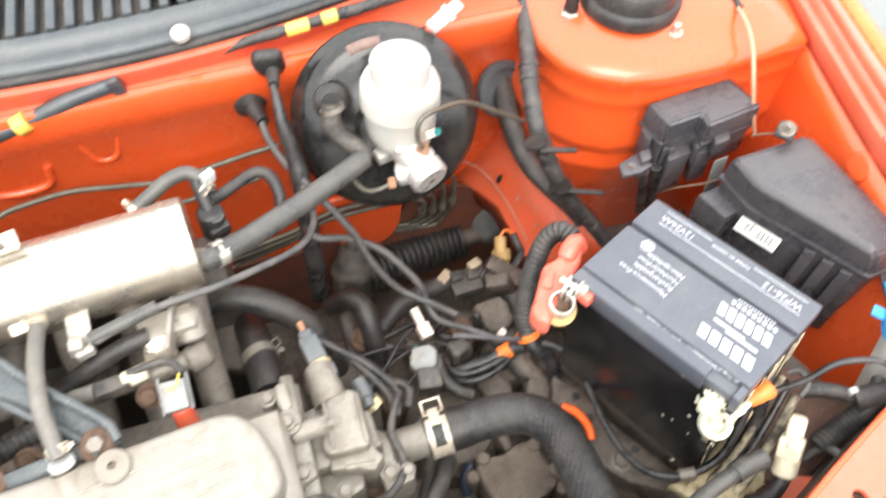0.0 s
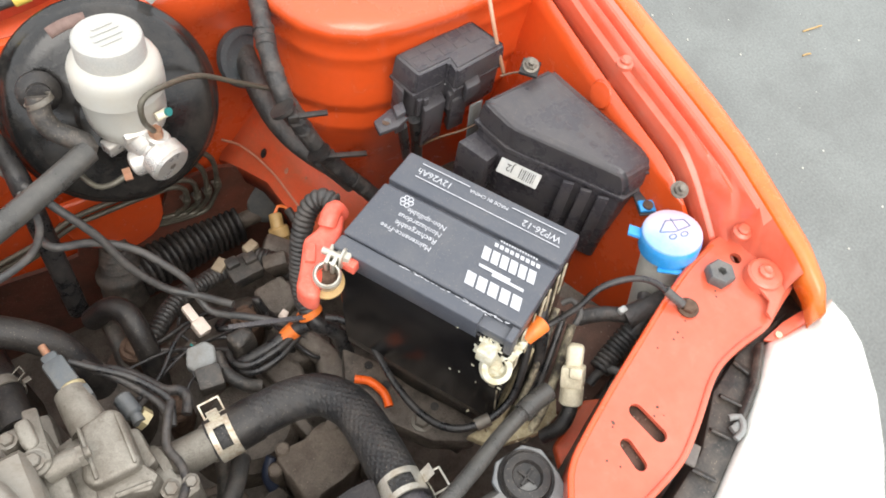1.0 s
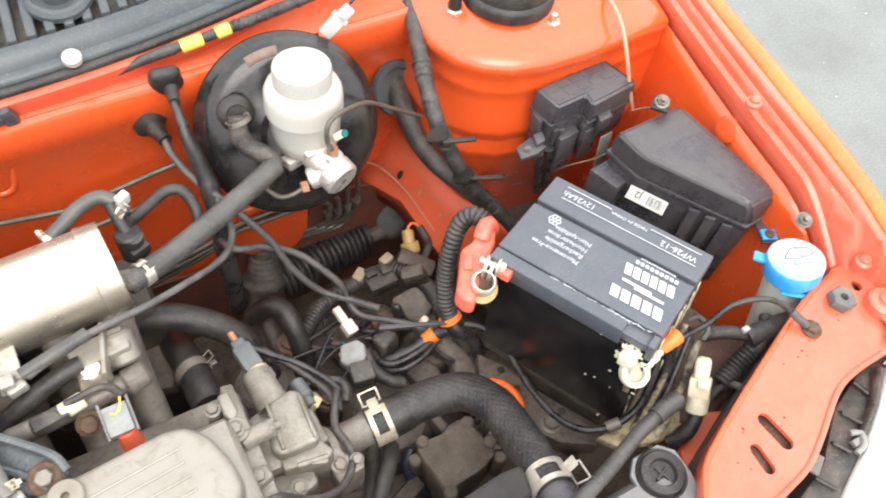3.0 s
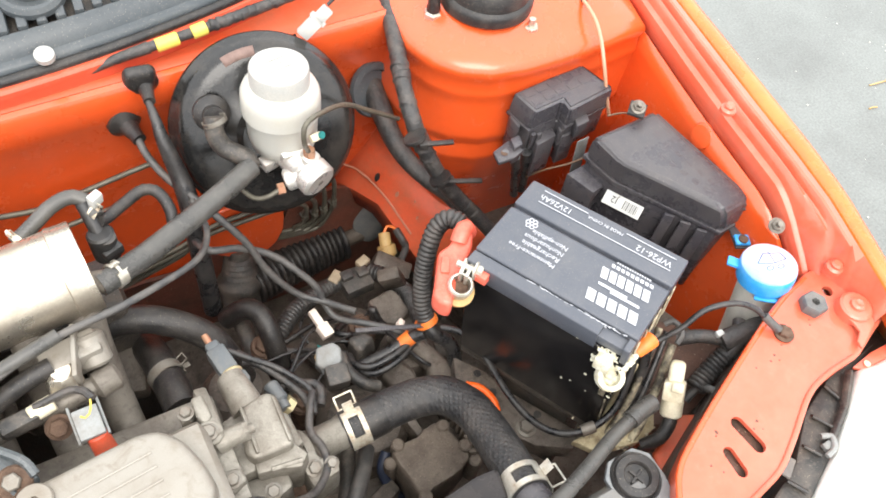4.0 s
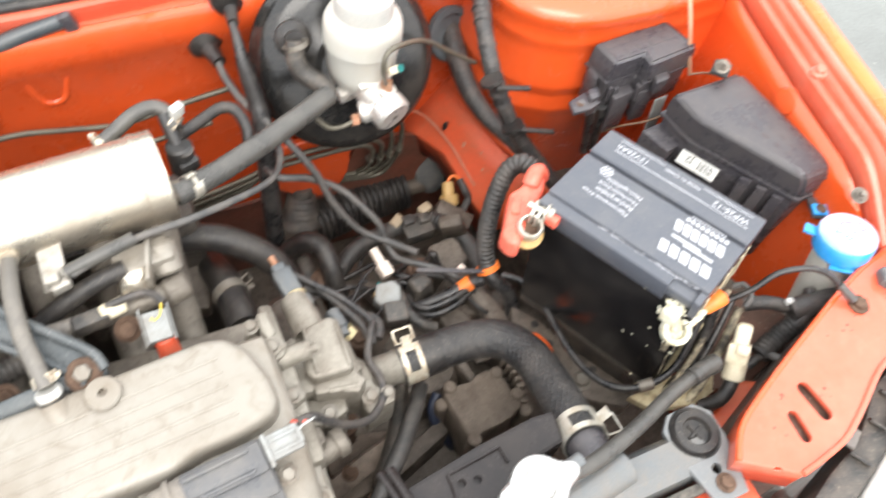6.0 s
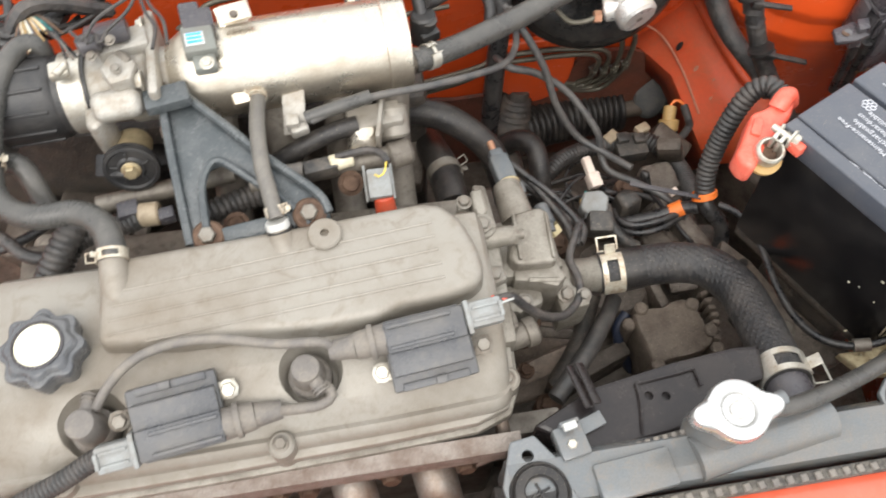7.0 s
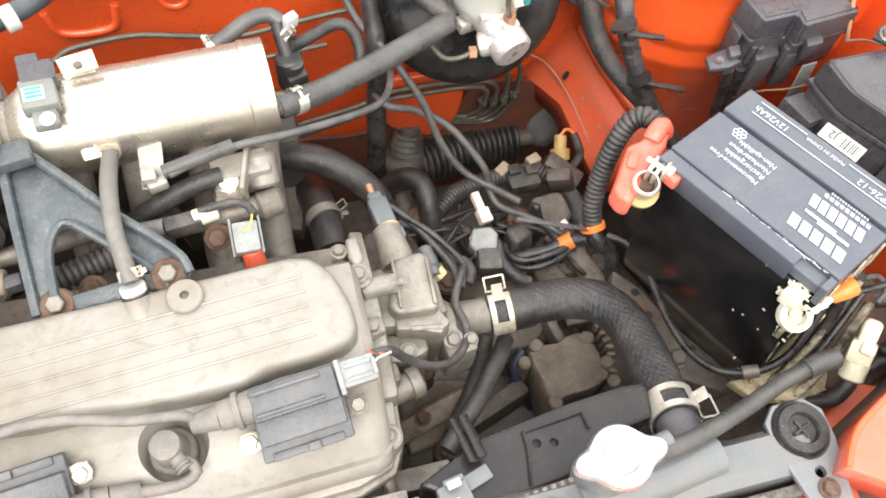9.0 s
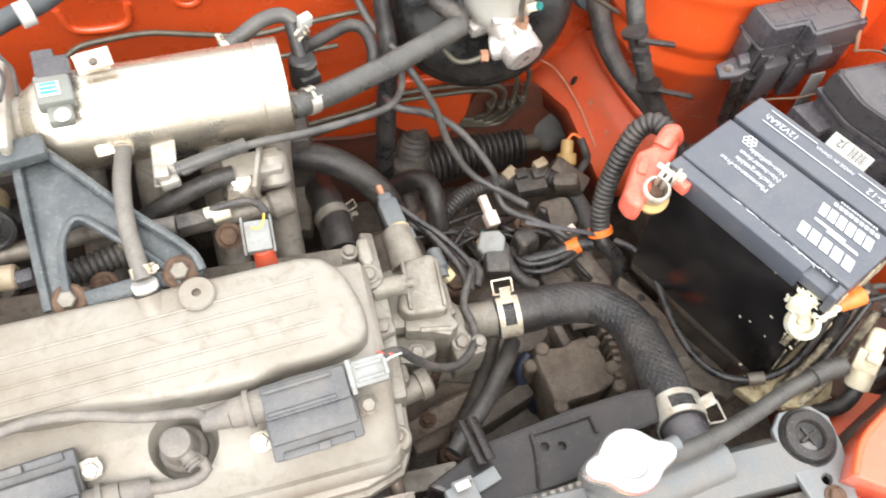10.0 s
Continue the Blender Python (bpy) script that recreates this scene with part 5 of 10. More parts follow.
prism(bm, [(0.555, 0.3213), (0.5803, 0.3205), (0.5732, 0.3082), (0.5514, 0.3077)], 0.68, 0.73, 0.002)
prism(bm, [(0.5172, 0.3733), (0.5211, 0.3562), (0.5005, 0.3301), (0.4996, 0.3504)], 0.69, 0.745, 0.002)
part("body", bm, "plastic", relay)
bm = bmesh.new()
prism(bm, [(0.4531, 0.3133), (0.479, 0.3209), (0.4809, 0.3076), (0.4893, 0.301), (0.4723, 0.2953), (0.4501, 0.2959)], 0.738, 0.744, 0.0015)
rod(bm, (0.4645, 0.3049, 0.7445), (0.4651, 0.3055, 0.7435), 0.0045)
prism(bm, [(0.4783, 0.3183), (0.4922, 0.3189), (0.4877, 0.3045), (0.4747, 0.3027)], 0.72, 0.75, 0.002)
ear = part("bracket", bm, "plastic", relay)
bm = bmesh.new()
lathe(bm, [(0.0042, 0), (0.0042, 0.0006)], Matrix.Translation((0.4634, 0.3055, 0.7443)), 20)
part("hole", bm, "rust", ear)
bm = bmesh.new()
prism(bm, [(0.5663, 0.3134), (0.5863, 0.315), (0.5817, 0.3016), (0.5614, 0.2995)], 0.73, 0.752, 0.002)
part("clip", bm, "plastic", relay)
bm = bmesh.new()
FL = frame_of((0.5776, 0.2944, 0.668), (0.5969, 0.2961, 0.668), (0.5708, 0.2994, 0.73))
box(bm, (0.018, 0.062, 0.0018), FL @ at(0.0, 0.026, 0.002), 0.0005)
box(bm, (0.018, 0.010, 0.0018), FL @ at(-0.003, -0.006, 0.003, 0, 0, 14), 0.0005)
part("metal_strap", bm, "gplug", relay, "grey metal mounting strap")
bm = bmesh.new()
tube(bm, [(0.4886, 0.3108, 0.72), (0.498, 0.3141, 0.68), (0.5096, 0.3178, 0.63)], 0.0055, 12)
tube(bm, [(0.5116, 0.3199, 0.71), (0.5206, 0.3232, 0.67), (0.5291, 0.328, 0.62)], 0.007, 12)
part("cable", bm, "cable", relay)

# ---- washer bottle ----
wash = thing("washer_bottle", (0.64, 0.04, 0.55), "pale washer bottle neck with a blue bleached cap", "washer bottle")
W0, W1 = Vector((0.6232, 0.0221, 0.68)), Vector((0.6177, 0.0391, 0.775))
wm = axes(W1 - W0, at=W1)
bm = bmesh.new()
lathe(bm, [(0.024, -0.22), (0.023, -0.12), (0.0235, -0.04), (0.0235, -0.012)], wm, 32)
part("neck", bm, "tank", wash, "grey-white translucent neck")
bm = bmesh.new()
lathe(bm, [(0.026, -0.02), (0.029, -0.018), (0.0295, -0.006), (0.029, 0.0), (0.0275, 0.003), (0.024, 0.004), (0.0225, 0.0025)], wm, 40)
box(bm, (0.006, 0.024, 0.003), wm @ at(-0.018, -0.022, -0.021, 0, 0, 45), 0.001)
box(bm, (0.012, 0.016, 0.004), wm @ at(-0.022, 0.024, -0.006, 10, 0, 40), 0.001)
cap = part("cap", bm, "blue", wash, "blue plastic cap")
bm = bmesh.new()
lathe(bm, [(0.0286, 0.0015), (0.028, 0.0032), (0.026, 0.0046), (0.02, 0.005), (0.0005, 0.0052)], wm, 40)
top = part("cap_top", bm, "bluetop", cap, "sun-bleached lilac cap top")
# thin dark blue rods draw the engraved lines
bm = bmesh.new()
def on_cap(p):
    q = wm.inverted() @ Vector(p)
    return wm @ Vector((q.x, q.y, 0.005))
windscreen = [on_cap(p) for p in ((0.6201, 0.053, 0.779), (0.6356, 0.0441, 0.779), (0.6351, 0.0349, 0.779), (0.6179, 0.0376, 0.779), (0.6058, 0.0456, 0.779))]
for a, b in zip(windscreen, windscreen[1:] + windscreen[:1]):
    rod(bm, a, b, 0.0007, n=6)
rod(bm, on_cap((0.6262, 0.0525, 0.779)), on_cap((0.6217, 0.0373, 0.779)), 0.0006, n=6)
for c in (Vector((0.6122, 0.0342, 0.779)), Vector((0.6233, 0.0304, 0.779))):
    ring = [on_cap(c + Vector((0.0038 * math.cos(a), 0.0026 * math.sin(a), 0))) for a in np.linspace(0, 2 * math.pi, 13)]
    for a, b in zip(ring, ring[1:]):
        rod(bm, a, b, 0.0006, n=6)
part("wiper_symbol", bm, "symbolblue", cap, "engraved wiper symbol")

# ---- brake booster and master cylinder ----
BA = Vector((-0.08, -0.85, 0.52)).normalized()
BC = Vector((0.2315, 0.4455, 0.752))
bmx = axes(BA, at=BC)
booster = thing("brake_booster", BC + Vector((0, 0.03, -0.1)), "round black-painted brake booster on the firewall", "brake booster")
bm = bmesh.new()
lathe(bm, [(0.09, -0.05), (0.098, -0.03), (0.1005, -0.008), (0.103, -0.006), (0.104, 0.0), (0.1025, 0.004), (0.099, 0.007), (0.097, 0.014), (0.092, 0.021), (0.084, 0.0245), (0.075, 0.0262), (0.06, 0.0285), (0.048, 0.0305), (0.038, 0.034), (0.034, 0.05)], bmx, 64)
part("shell", bm, "gloss", booster, "glossy black pressed-steel shell")
bm = bmesh.new()
a0_ = bmx.inverted() @ Vector((0.2195, 0.481, 0.8315))
a0_ = math.atan2(a0_.y, a0_.x)
loft(bm, [[bmx @ Vector((r * math.cos(a0_ + u), r * math.sin(a0_ + u), h)) for r, h in ((0.083, 0.0257), (0.0885, 0.0236), (0.093, 0.0212))] for u in np.linspace(-0.2, 0.2, 9)], closed=False)
thick(part("sticker", bm, "oldlabel", booster, "small faded pink-brown sticker"), 0.0004)
VN = Vector((0.1719, 0.428, 0.8106))
bm = bmesh.new()
lathe(bm, [(0.019, 0), (0.019, 0.006), (0.015, 0.01), (0.011, 0.012), (0.011, 0.022)], axes(BA, at=VN - BA * 0.012), 28)
part("check_valve", bm, "rubber", booster, "rubber check-valve grommet")

mc = thing("brake_master_cylinder", BC + BA * 0.05, "aluminium master cylinder with white fluid reservoir on the booster", "brake cylinder")
bm = bmesh.new()
mA, mB = BC + BA * 0.045, Vector((0.2494, 0.3387, 0.762))
ax = (mB - mA).normalized()
rod(bm, mA, mA + ax * 0.05, 0.019, bevel=0.002)
rod(bm, mA + ax * 0.04, mB - ax * 0.012, 0.0165, bevel=0.002, n=28)
rod(bm, mB - ax * 0.02, mB, 0.0205, bevel=0.003, n=32)
rod(bm, Vector((0.2192, 0.361, 0.757)), mB - ax * 0.018, 0.0125, bevel=0.002)
rod(bm, Vector((0.2487, 0.3601, 0.785)), mB - ax * 0.022, 0.011, bevel=0.002)
box(bm, (0.034, 0.024, 0.02), Matrix.Translation(mA + ax * 0.03) @ at(0, 0, 0.012, 20), 0.004)
box(bm, (0.03, 0.016, 0.014), Matrix.Translation(Vector((0.2177, 0.3906, 0.76))) @ at(0, 0, 0, 0, 0, 15), 0.003)
part("casting", bm, "brakealu", mc, "bright aluminium casting")
bm = bmesh.new()
lathe(bm, [(0.002, 0), (0.0035, 0.0004)], axes(ax, at=mB), 14)
part("plug_dimple", bm, "alud", mc)
bm = bmesh.new()
for p, q in (((0.2142, 0.3523, 0.757), (0.207, 0.3531, 0.757)), ((0.247, 0.3592, 0.785), (0.2464, 0.3601, 0.794))):
    bm = bmesh.new()
    rod(bm, p, q, 0.0065, n=6)
    part("pipe_nut", bm, "copper", mc, "copper-red brake pipe nut")
RV = (0.2365, 0.405)
rm = Matrix.Translation((*RV, 0)) @ at(0, 0, 0.8, -3, 2) @ at(0, 0, -0.8)
bm = bmesh.new()
lathe(bm, [(0.014, 0.758), (0.026, 0.762), (0.034, 0.772), (0.0365, 0.785), (0.0375, 0.812), (0.0385, 0.814), (0.0405, 0.816), (0.0405, 0.82), (0.0405, 0.832), (0.04, 0.839), (0.0375, 0.845), (0.032, 0.849), (0.03, 0.85)], rm, 48)
res = part("reservoir", bm, "reservoir", mc, "translucent white fluid reservoir")
bm = bmesh.new()
prof = [(0.0295, 0.846), (0.03, 0.85), (0.0298, 0.866), (0.029, 0.8695), (0.027, 0.871), (0.012, 0.8705)]
lathe(bm, prof, rm, 48)
cp = part("cap", bm, "capgrey", mc, "pale grey screw cap with worn embossing")
bm = bmesh.new()
for y in (-0.011, -0.004, 0.004, 0.011):
    box(bm, (0.03 - abs(y), 0.0028, 0.0005), rm @ at(0, y, 0.8712, 0, 0, 10), 0.0001)
part("embossed_bar", bm, "capgrey", cp)
bm = bmesh.new()
rod(bm, (0.2522, 0.367, 0.8), (0.2638, 0.3688, 0.8), 0.0042)
sw = part("level_switch", bm, "ivory", mc)
bm = bmesh.new()
lathe(bm, [(0.004, 0), (0.004, 0.003)], axes((0.5, -0.7, 0.4), at=(0.263, 0.3671, 0.802)), 12)
part("plug", bm, "teal", sw)

def pipe(name, pts, r, material, label, category="pipe", n=10, step=0.005, rib=0.0, pitch=0.005, group=""):
    bm = bmesh.new()
    tube(bm, pts, r, n, step, rib, pitch)
    return solo(name, bm, material, label, category, 60, group=group)

pipe("brake_pipe", [(0.2458, 0.3589, 0.792), (0.2373, 0.3486, 0.822), (0.241, 0.3514, 0.842), (0.2626, 0.3649, 0.836), (0.3054, 0.3979, 0.8), (0.345, 0.413, 0.76), (0.3841, 0.4137, 0.73)], 0.0027, "pipe", "thin olive-grey steel brake pipe from the master cylinder", group="brake pipes")
pipe("brake_pipe", [(0.2091, 0.3521, 0.757), (0.196, 0.3516, 0.753), (0.184, 0.3564, 0.75), (0.1773, 0.3677, 0.75), (0.1742, 0.3852, 0.745)], 0.0027, "pipe", "short bent steel brake pipe under the master cylinder", group="brake pipes")
# bundle of pipes that loop down below the booster
UNIONS = [(0.2838, 0.475, 0.52), (0.2985, 0.475, 0.517), (0.313, 0.475, 0.518), (0.327, 0.475, 0.525)]
UPPER = [[(0.02, 0.478, 0.514), (0.055, 0.474, 0.527), (0.113, 0.47, 0.546), (0.15, 0.47, 0.56), (0.178, 0.468, 0.5645), (0.24, 0.468, 0.5645), (0.272, 0.468, 0.56), (0.2835, 0.468, 0.546), (0.284, 0.473, 0.526)],
         [(0.02, 0.478, 0.524), (0.055, 0.474, 0.537), (0.113, 0.47, 0.556), (0.15, 0.47, 0.572), (0.185, 0.468, 0.578), (0.229, 0.468, 0.577), (0.28, 0.468, 0.569), (0.2955, 0.468, 0.553), (0.298, 0.473, 0.525)],
         [(0.29, 0.466, 0.603), (0.305, 0.467, 0.585), (0.3115, 0.47, 0.56), (0.3125, 0.474, 0.526)],
         [(0.31, 0.466, 0.61), (0.322, 0.467, 0.59), (0.3265, 0.47, 0.565), (0.327, 0.474, 0.532)]]
for k, (p, up) in enumerate(zip(UNIONS, UPPER)):
    pipe("brake_pipe", up, 0.0034, "pipe", "thin dusty steel brake pipe hooking down below the booster", group="brake pipes")
    x, y, z = p
    d = 3 - k
    pipe("brake_pipe", [(x, 0.476, z - 0.006), (x - 0.001, 0.483, z - 0.028), (x - 0.012, 0.49, 0.463 + 0.005 * d), (0.303 - 0.011 * d, 0.491, 0.455 + 0.006 * d), (0.272 - 0.008 * d, 0.491, 0.459 + 0.0065 * d), (0.2, 0.492, 0.478 + 0.0065 * d)], 0.0034, "pipe", "thin dusty steel brake pipe running behind the red lobe", group="brake pipes")
    p = Vector(p)
    g = thing("pipe_union", p, "dusty hexagonal brake pipe union below the booster", "pipe union", group="pipe unions")
    bm = bmesh.new()
    rod(bm, p + Vector((0, 0.001, -0.009)), p + Vector((0, 0, 0.001)), 0.0056, n=6, bevel=0.0009)
    rod(bm, p + Vector((0, 0, 0.001)), p + Vector((0.0005, -0.001, 0.009)), 0.0046, n=16, bevel=0.0008)
    part("nut", bm, "pipe", g)
    bm = bmesh.new()
    box(bm, (0.0125, 0.006, 0.005), Matrix.Translation(p + Vector((0.0, 0.004, -0.001))), 0.001)
    part("clip", bm, "dusty", g)
for d in (0, 1):
    pipe("brake_pipe", [(0.02, 0.481, 0.505 - 0.009 * d), (0.055, 0.479, 0.517 - 0.009 * d), (0.113, 0.477, 0.537 - 0.008 * d), (0.146, 0.4915, 0.545 - 0.008 * d), (0.19, 0.4925, 0.53 - 0.008 * d)], 0.0034, "pipe", "thin dusty steel brake pipe running behind the red lobe", group="brake pipes")

# ---- vacuum hose from plenum to booster ----
hose = thing("vacuum_hose", (0.1146, 0.3658, 0.74), "thick grey-black rubber vacuum hose from plenum to booster", "hose")
bm = bmesh.new()
tube(bm, [(0.0145, 0.2875, 0.797), (0.0244, 0.2912, 0.796), (0.0336, 0.2947, 0.795), (0.0592, 0.3067, 0.79), (0.103, 0.3287, 0.785), (0.1541, 0.3526, 0.785), (0.1878, 0.3705, 0.785)], 0.0110, 20)
part("hose", bm, "hosegrey", hose)
bm = bmesh.new()
tube(bm, [(0.1686, 0.415, 0.822), (0.1655, 0.405, 0.8085), (0.17, 0.396, 0.7953), (0.1811, 0.386, 0.7901), (0.1889, 0.376, 0.7865), (0.1817, 0.372, 0.7782)], 0.0098, 18)
part("elbow", bm, "rubberd", hose)

def band(bm, m, r0, r1, a0, a1, z0, z1, n):
    """A curved strip between two radii, two angles and two heights."""
    rings = []
    for a in np.linspace(a0, a1, n):
        c, q = math.cos(a), math.sin(a)
        rings.append([m @ Vector((r * c, r * q, z)) for r, z in ((r0, z0), (r1, z0), (r1, z1), (r0, z1))])
    loft(bm, rings)

def spring_clamp(parent, p, way, r, w=0.012, ear=(0, 0, 1), material="clampsteel", size=1.0, side=1):
    """A spring band round a hose with an open window, a narrow tongue through it and a raised loop at the ear."""
    m = axes(way, at=p)
    e = m.inverted().to_3x3() @ Vector(ear)
    m = m @ pose(0, 0, 0, 0, 0, math.degrees(math.atan2(e.y, e.x))) @ Matrix.Diagonal((1, side, 1, 1))
    r1 = r + 0.0012
    bm = bmesh.new()
    band(bm, m, r - 0.0002, r1, 0.25, math.radians(258), -w / 2, w / 2, 26)
    for z0, z1 in ((-w / 2, -w * 0.26), (w * 0.26, w / 2)):
        band(bm, m, r - 0.0002, r1, math.radians(256), math.radians(318), z0, z1, 8)
    band(bm, m, r - 0.0002, r1, math.radians(317), math.radians(340), -w / 2, w / 2, 5)
    band(bm, m, r - 0.0001, r1 - 0.0002, math.radians(338), math.radians(378), -w * 0.16, w * 0.16, 5)
    cl = part("hose_clamp", bm, material, parent, "zinc spring clamp")
    # the loop: a frame of bent strip that stands off the band
    h, t = 0.0115 * size, 0.0016 * max(size, 0.7)
    lean = m @ pose(r1 * math.cos(0.3), r1 * math.sin(0.3), 0, 0, 0, 12)
    bm = bmesh.new()
    for z in (-w / 2 + t / 2, w / 2 - t / 2):
        box(bm, (h, 0.0011, t), lean @ at(h / 2, 0, z), 0.0003, 1)
    box(bm, (t, 0.0011, w), lean @ at(h - t / 2, 0, 0), 0.0003, 1)
    part("loop", bm, material, cl)
    # the tongue: a short tab on the other side
    lean = m @ pose(r1 * math.cos(-0.32), r1 * math.sin(-0.32), 0, 0, 0, -18)
    bm = bmesh.new()
    box(bm, (h * 0.75, 0.0011, w * 0.5), lean @ at(h * 0.36, 0, 0), 0.0003, 1)
    part("tab", bm, material, cl)

spring_clamp(hose, Vector((0.0312, 0.2938, 0.7955)), Vector((0.0592, 0.3067, 0.79)) - Vector((0.0336, 0.2947, 0.795)), 0.0113, 0.0095, (0.3, -0.2, 0.8), "steel", size=0.45)
spring_clamp(hose, Vector((0.1689, 0.412, 0.8191)), Vector((0.02, -0.06, -0.1)), 0.0115, 0.005, (-0.4, 0.6, -0.5), "boltgrey", size=0.4)

# ---- firewall furniture ----
def grommet(p, q, r, label):
    g = thing("cable_grommet", p, label, "grommet", group="firewall grommets")
    bm = bmesh.new()
    w = Vector(q) - Vector(p)
    lathe(bm, [(r, -0.004), (r, 0.002), (r * 0.85, 0.004), (r * 0.55, 0.009), (r * 0.42, 0.022), (r * 0.4, 0.03)], axes(w, at=p), 24)
    part("rubber_boot", bm, "rubber", g)
    return g
grommet((0.0953, 0.506, 0.7579), (0.1012, 0.48, 0.7553), 0.019, "black rubber grommet with a cable through the firewall")
g = grommet((0.1251, 0.503, 0.8086), (0.1214, 0.47, 0.8078), 0.015, "wide black rubber boot with a cable through the firewall")
bm = bmesh.new()
prism(bm, [(0.1045, 0.827), (0.109, 0.8345), (0.136, 0.8315), (0.1415, 0.823), (0.135, 0.804), (0.1225, 0.795), (0.113, 0.799), (0.103, 0.815)], 0.0, 0.013, 0.0055, 3, pose(0, 0.505, 0, 90), top=0.86)
part("boot_plate", bm, "rubber", g)
pipe("clutch_cable", [(0.1206, 0.475, 0.8075), (0.1204, 0.455, 0.7977), (0.1201, 0.44, 0.7813), (0.1239, 0.42, 0.7485), (0.1237, 0.4, 0.7213), (0.121, 0.39, 0.6635), (0.116, 0.37, 0.5456)], (0.0036, 0.0078, 0.0108, 0.0112, 0.0112, 0.0112, 0.0112), "cable", "black sheathed cable hanging down from the firewall", "cable")
pipe("throttle_cable", [(0.1007, 0.485, 0.7568), (0.1025, 0.46, 0.7481), (0.1122, 0.43, 0.7385), (0.126, 0.4, 0.7367), (0.1441, 0.37, 0.723), (0.1644, 0.35, 0.6892), (0.1794, 0.33, 0.6476), (0.2036, 0.31, 0.6129), (0.2304, 0.29, 0.6042), (0.2563, 0.26, 0.6088)], 0.0042, "cablegrey", "grey-black control cable crossing down to the gearbox", "cable")
pipe("throttle_cable", [(0.119, 0.398, 0.665), (0.1185, 0.372, 0.686), (0.127, 0.352, 0.6945), (0.1577, 0.3518, 0.68), (0.1886, 0.3421, 0.66), (0.2102, 0.3224, 0.64), (0.2258, 0.3031, 0.62), (0.2292, 0.2907, 0.6), (0.2367, 0.2722, 0.59), (0.2629, 0.2484, 0.594), (0.290, 0.226, 0.592), (0.312, 0.205, 0.575)], 0.0042, "cablegrey", "thin black control cable looping over the gearbox", "cable")
pipe("accelerator_cable", [(-0.0825, 0.2371, 0.795), (-0.0584, 0.2429, 0.8), (-0.0252, 0.2519, 0.8), (0.0226, 0.26, 0.795), (0.0642, 0.278, 0.78), (0.0988, 0.2979, 0.765), (0.1171, 0.3201, 0.755), (0.125, 0.3436, 0.755), (0.1216, 0.3669, 0.77)], 0.0035, "cablegrey", "thin accelerator cable running over the plenum", "cable")
pipe("cable_sleeve", [(-0.0867, 0.2408, 0.795), (-0.0605, 0.2445, 0.8), (-0.0289, 0.2526, 0.8)], 0.0062, "hosegrey", "grey sleeve on the accelerator cable end", "cable")

# heater hoses between firewall and plenum
hh = thing("heater_hose", (-0.0027, 0.3875, 0.78), "small black rubber hose arching behind the plenum", "hose", group="small hoses")
bm = bmesh.new()
tube(bm, [(-0.0369, 0.3516, 0.81), (-0.0164, 0.3619, 0.815), (0.0016, 0.3704, 0.82), (0.0198, 0.3742, 0.82), (0.0313, 0.366, 0.815), (0.0337, 0.352, 0.81)], 0.007, 16)
part("hose", bm, "hosegrey", hh)
spring_clamp(hh, Vector((-0.0329, 0.3525, 0.81)), Vector((-0.0164, 0.3619, 0.815)) - Vector((-0.0369, 0.3516, 0.81)), 0.0072, 0.006, (-0.4, 0.3, 1), size=0.7)
spring_clamp(hh, Vector((0.0336, 0.357, 0.81)), Vector((0.02, -0.02, -0.01)), 0.0072, 0.008, (0.3, 0.2, 1), size=0.6)
bm = bmesh.new()
box(bm, (0.012, 0.008, 0.014), Matrix.Translation((0.0382, 0.3586, 0.825)) @ at(0, 0, 0, 10, 0, 30), 0.001)
part("white_clip", bm, "white", hh, "white plastic clip")
pipe("heater_hose", [(0.0342, 0.3485, 0.806), (0.040, 0.352, 0.802), (0.061, 0.3645, 0.8), (0.080, 0.3725, 0.8), (0.0925, 0.366, 0.798), (0.097, 0.348, 0.79), (0.093, 0.332, 0.775)], 0.0058, "rubber", "short black rubber hose behind the plenum", "hose", 14, group="small hoses")
vs = thing("vacuum_switch", (0.033, 0.3484, 0.79), "black plastic vacuum valve with elbow at the plenum end", "valve")
bm = bmesh.new()
V0 = Vector((0.0308, 0.3353, 0.79))
rod(bm, V0 + Vector((0, 0, -0.02)), V0 + Vector((0, 0.004, 0.012)), 0.0125, bevel=0.002)
rod(bm, V0, V0 + Vector((-0.004, 0.03, 0.028)), 0.0065)
box(bm, (0.02, 0.026, 0.012), Matrix.Translation(V0 + Vector((0.002, 0.0, -0.006))) @ at(0, 0, 0, 0, 0, 20), 0.003)
part("body", bm, "duct", vs)
bm = bmesh.new()
lathe(bm, [(0.0085, 0), (0.0085, 0.002), (0.006, 0.003)], Matrix.Translation(V0 + Vector((0.004, -0.002, 0.008))), 20)
part("cap", bm, "rubberd", vs)
# steel pipe along the firewall
pipe("fuel_pipe", [(-0.2231, 0.46, 0.6915), (-0.2025, 0.465, 0.7029), (-0.1867, 0.475, 0.7082), (-0.1611, 0.48, 0.7095), (-0.1161, 0.485, 0.708), (-0.0665, 0.488, 0.6948), (-0.014, 0.488, 0.6849), (0.0363, 0.488, 0.6918), (0.0742, 0.488, 0.6976), (0.1136, 0.488, 0.7024)], 0.0032, "pipe", "long thin grey-green steel pipe along the firewall", "pipe")
pipe("fuel_pipe", [(-0.0148, 0.478, 0.6539), (0.0297, 0.48, 0.6562), (0.0823, 0.48, 0.6619)], 0.003, "pipe", "thin grey steel pipe behind the plenum", "pipe")
# harness along the cowl
hn = thing("wiring_loom", (0.1845, 0.5528, 0.81), "black taped wiring loom with yellow tape bands along the cowl", "wiring")
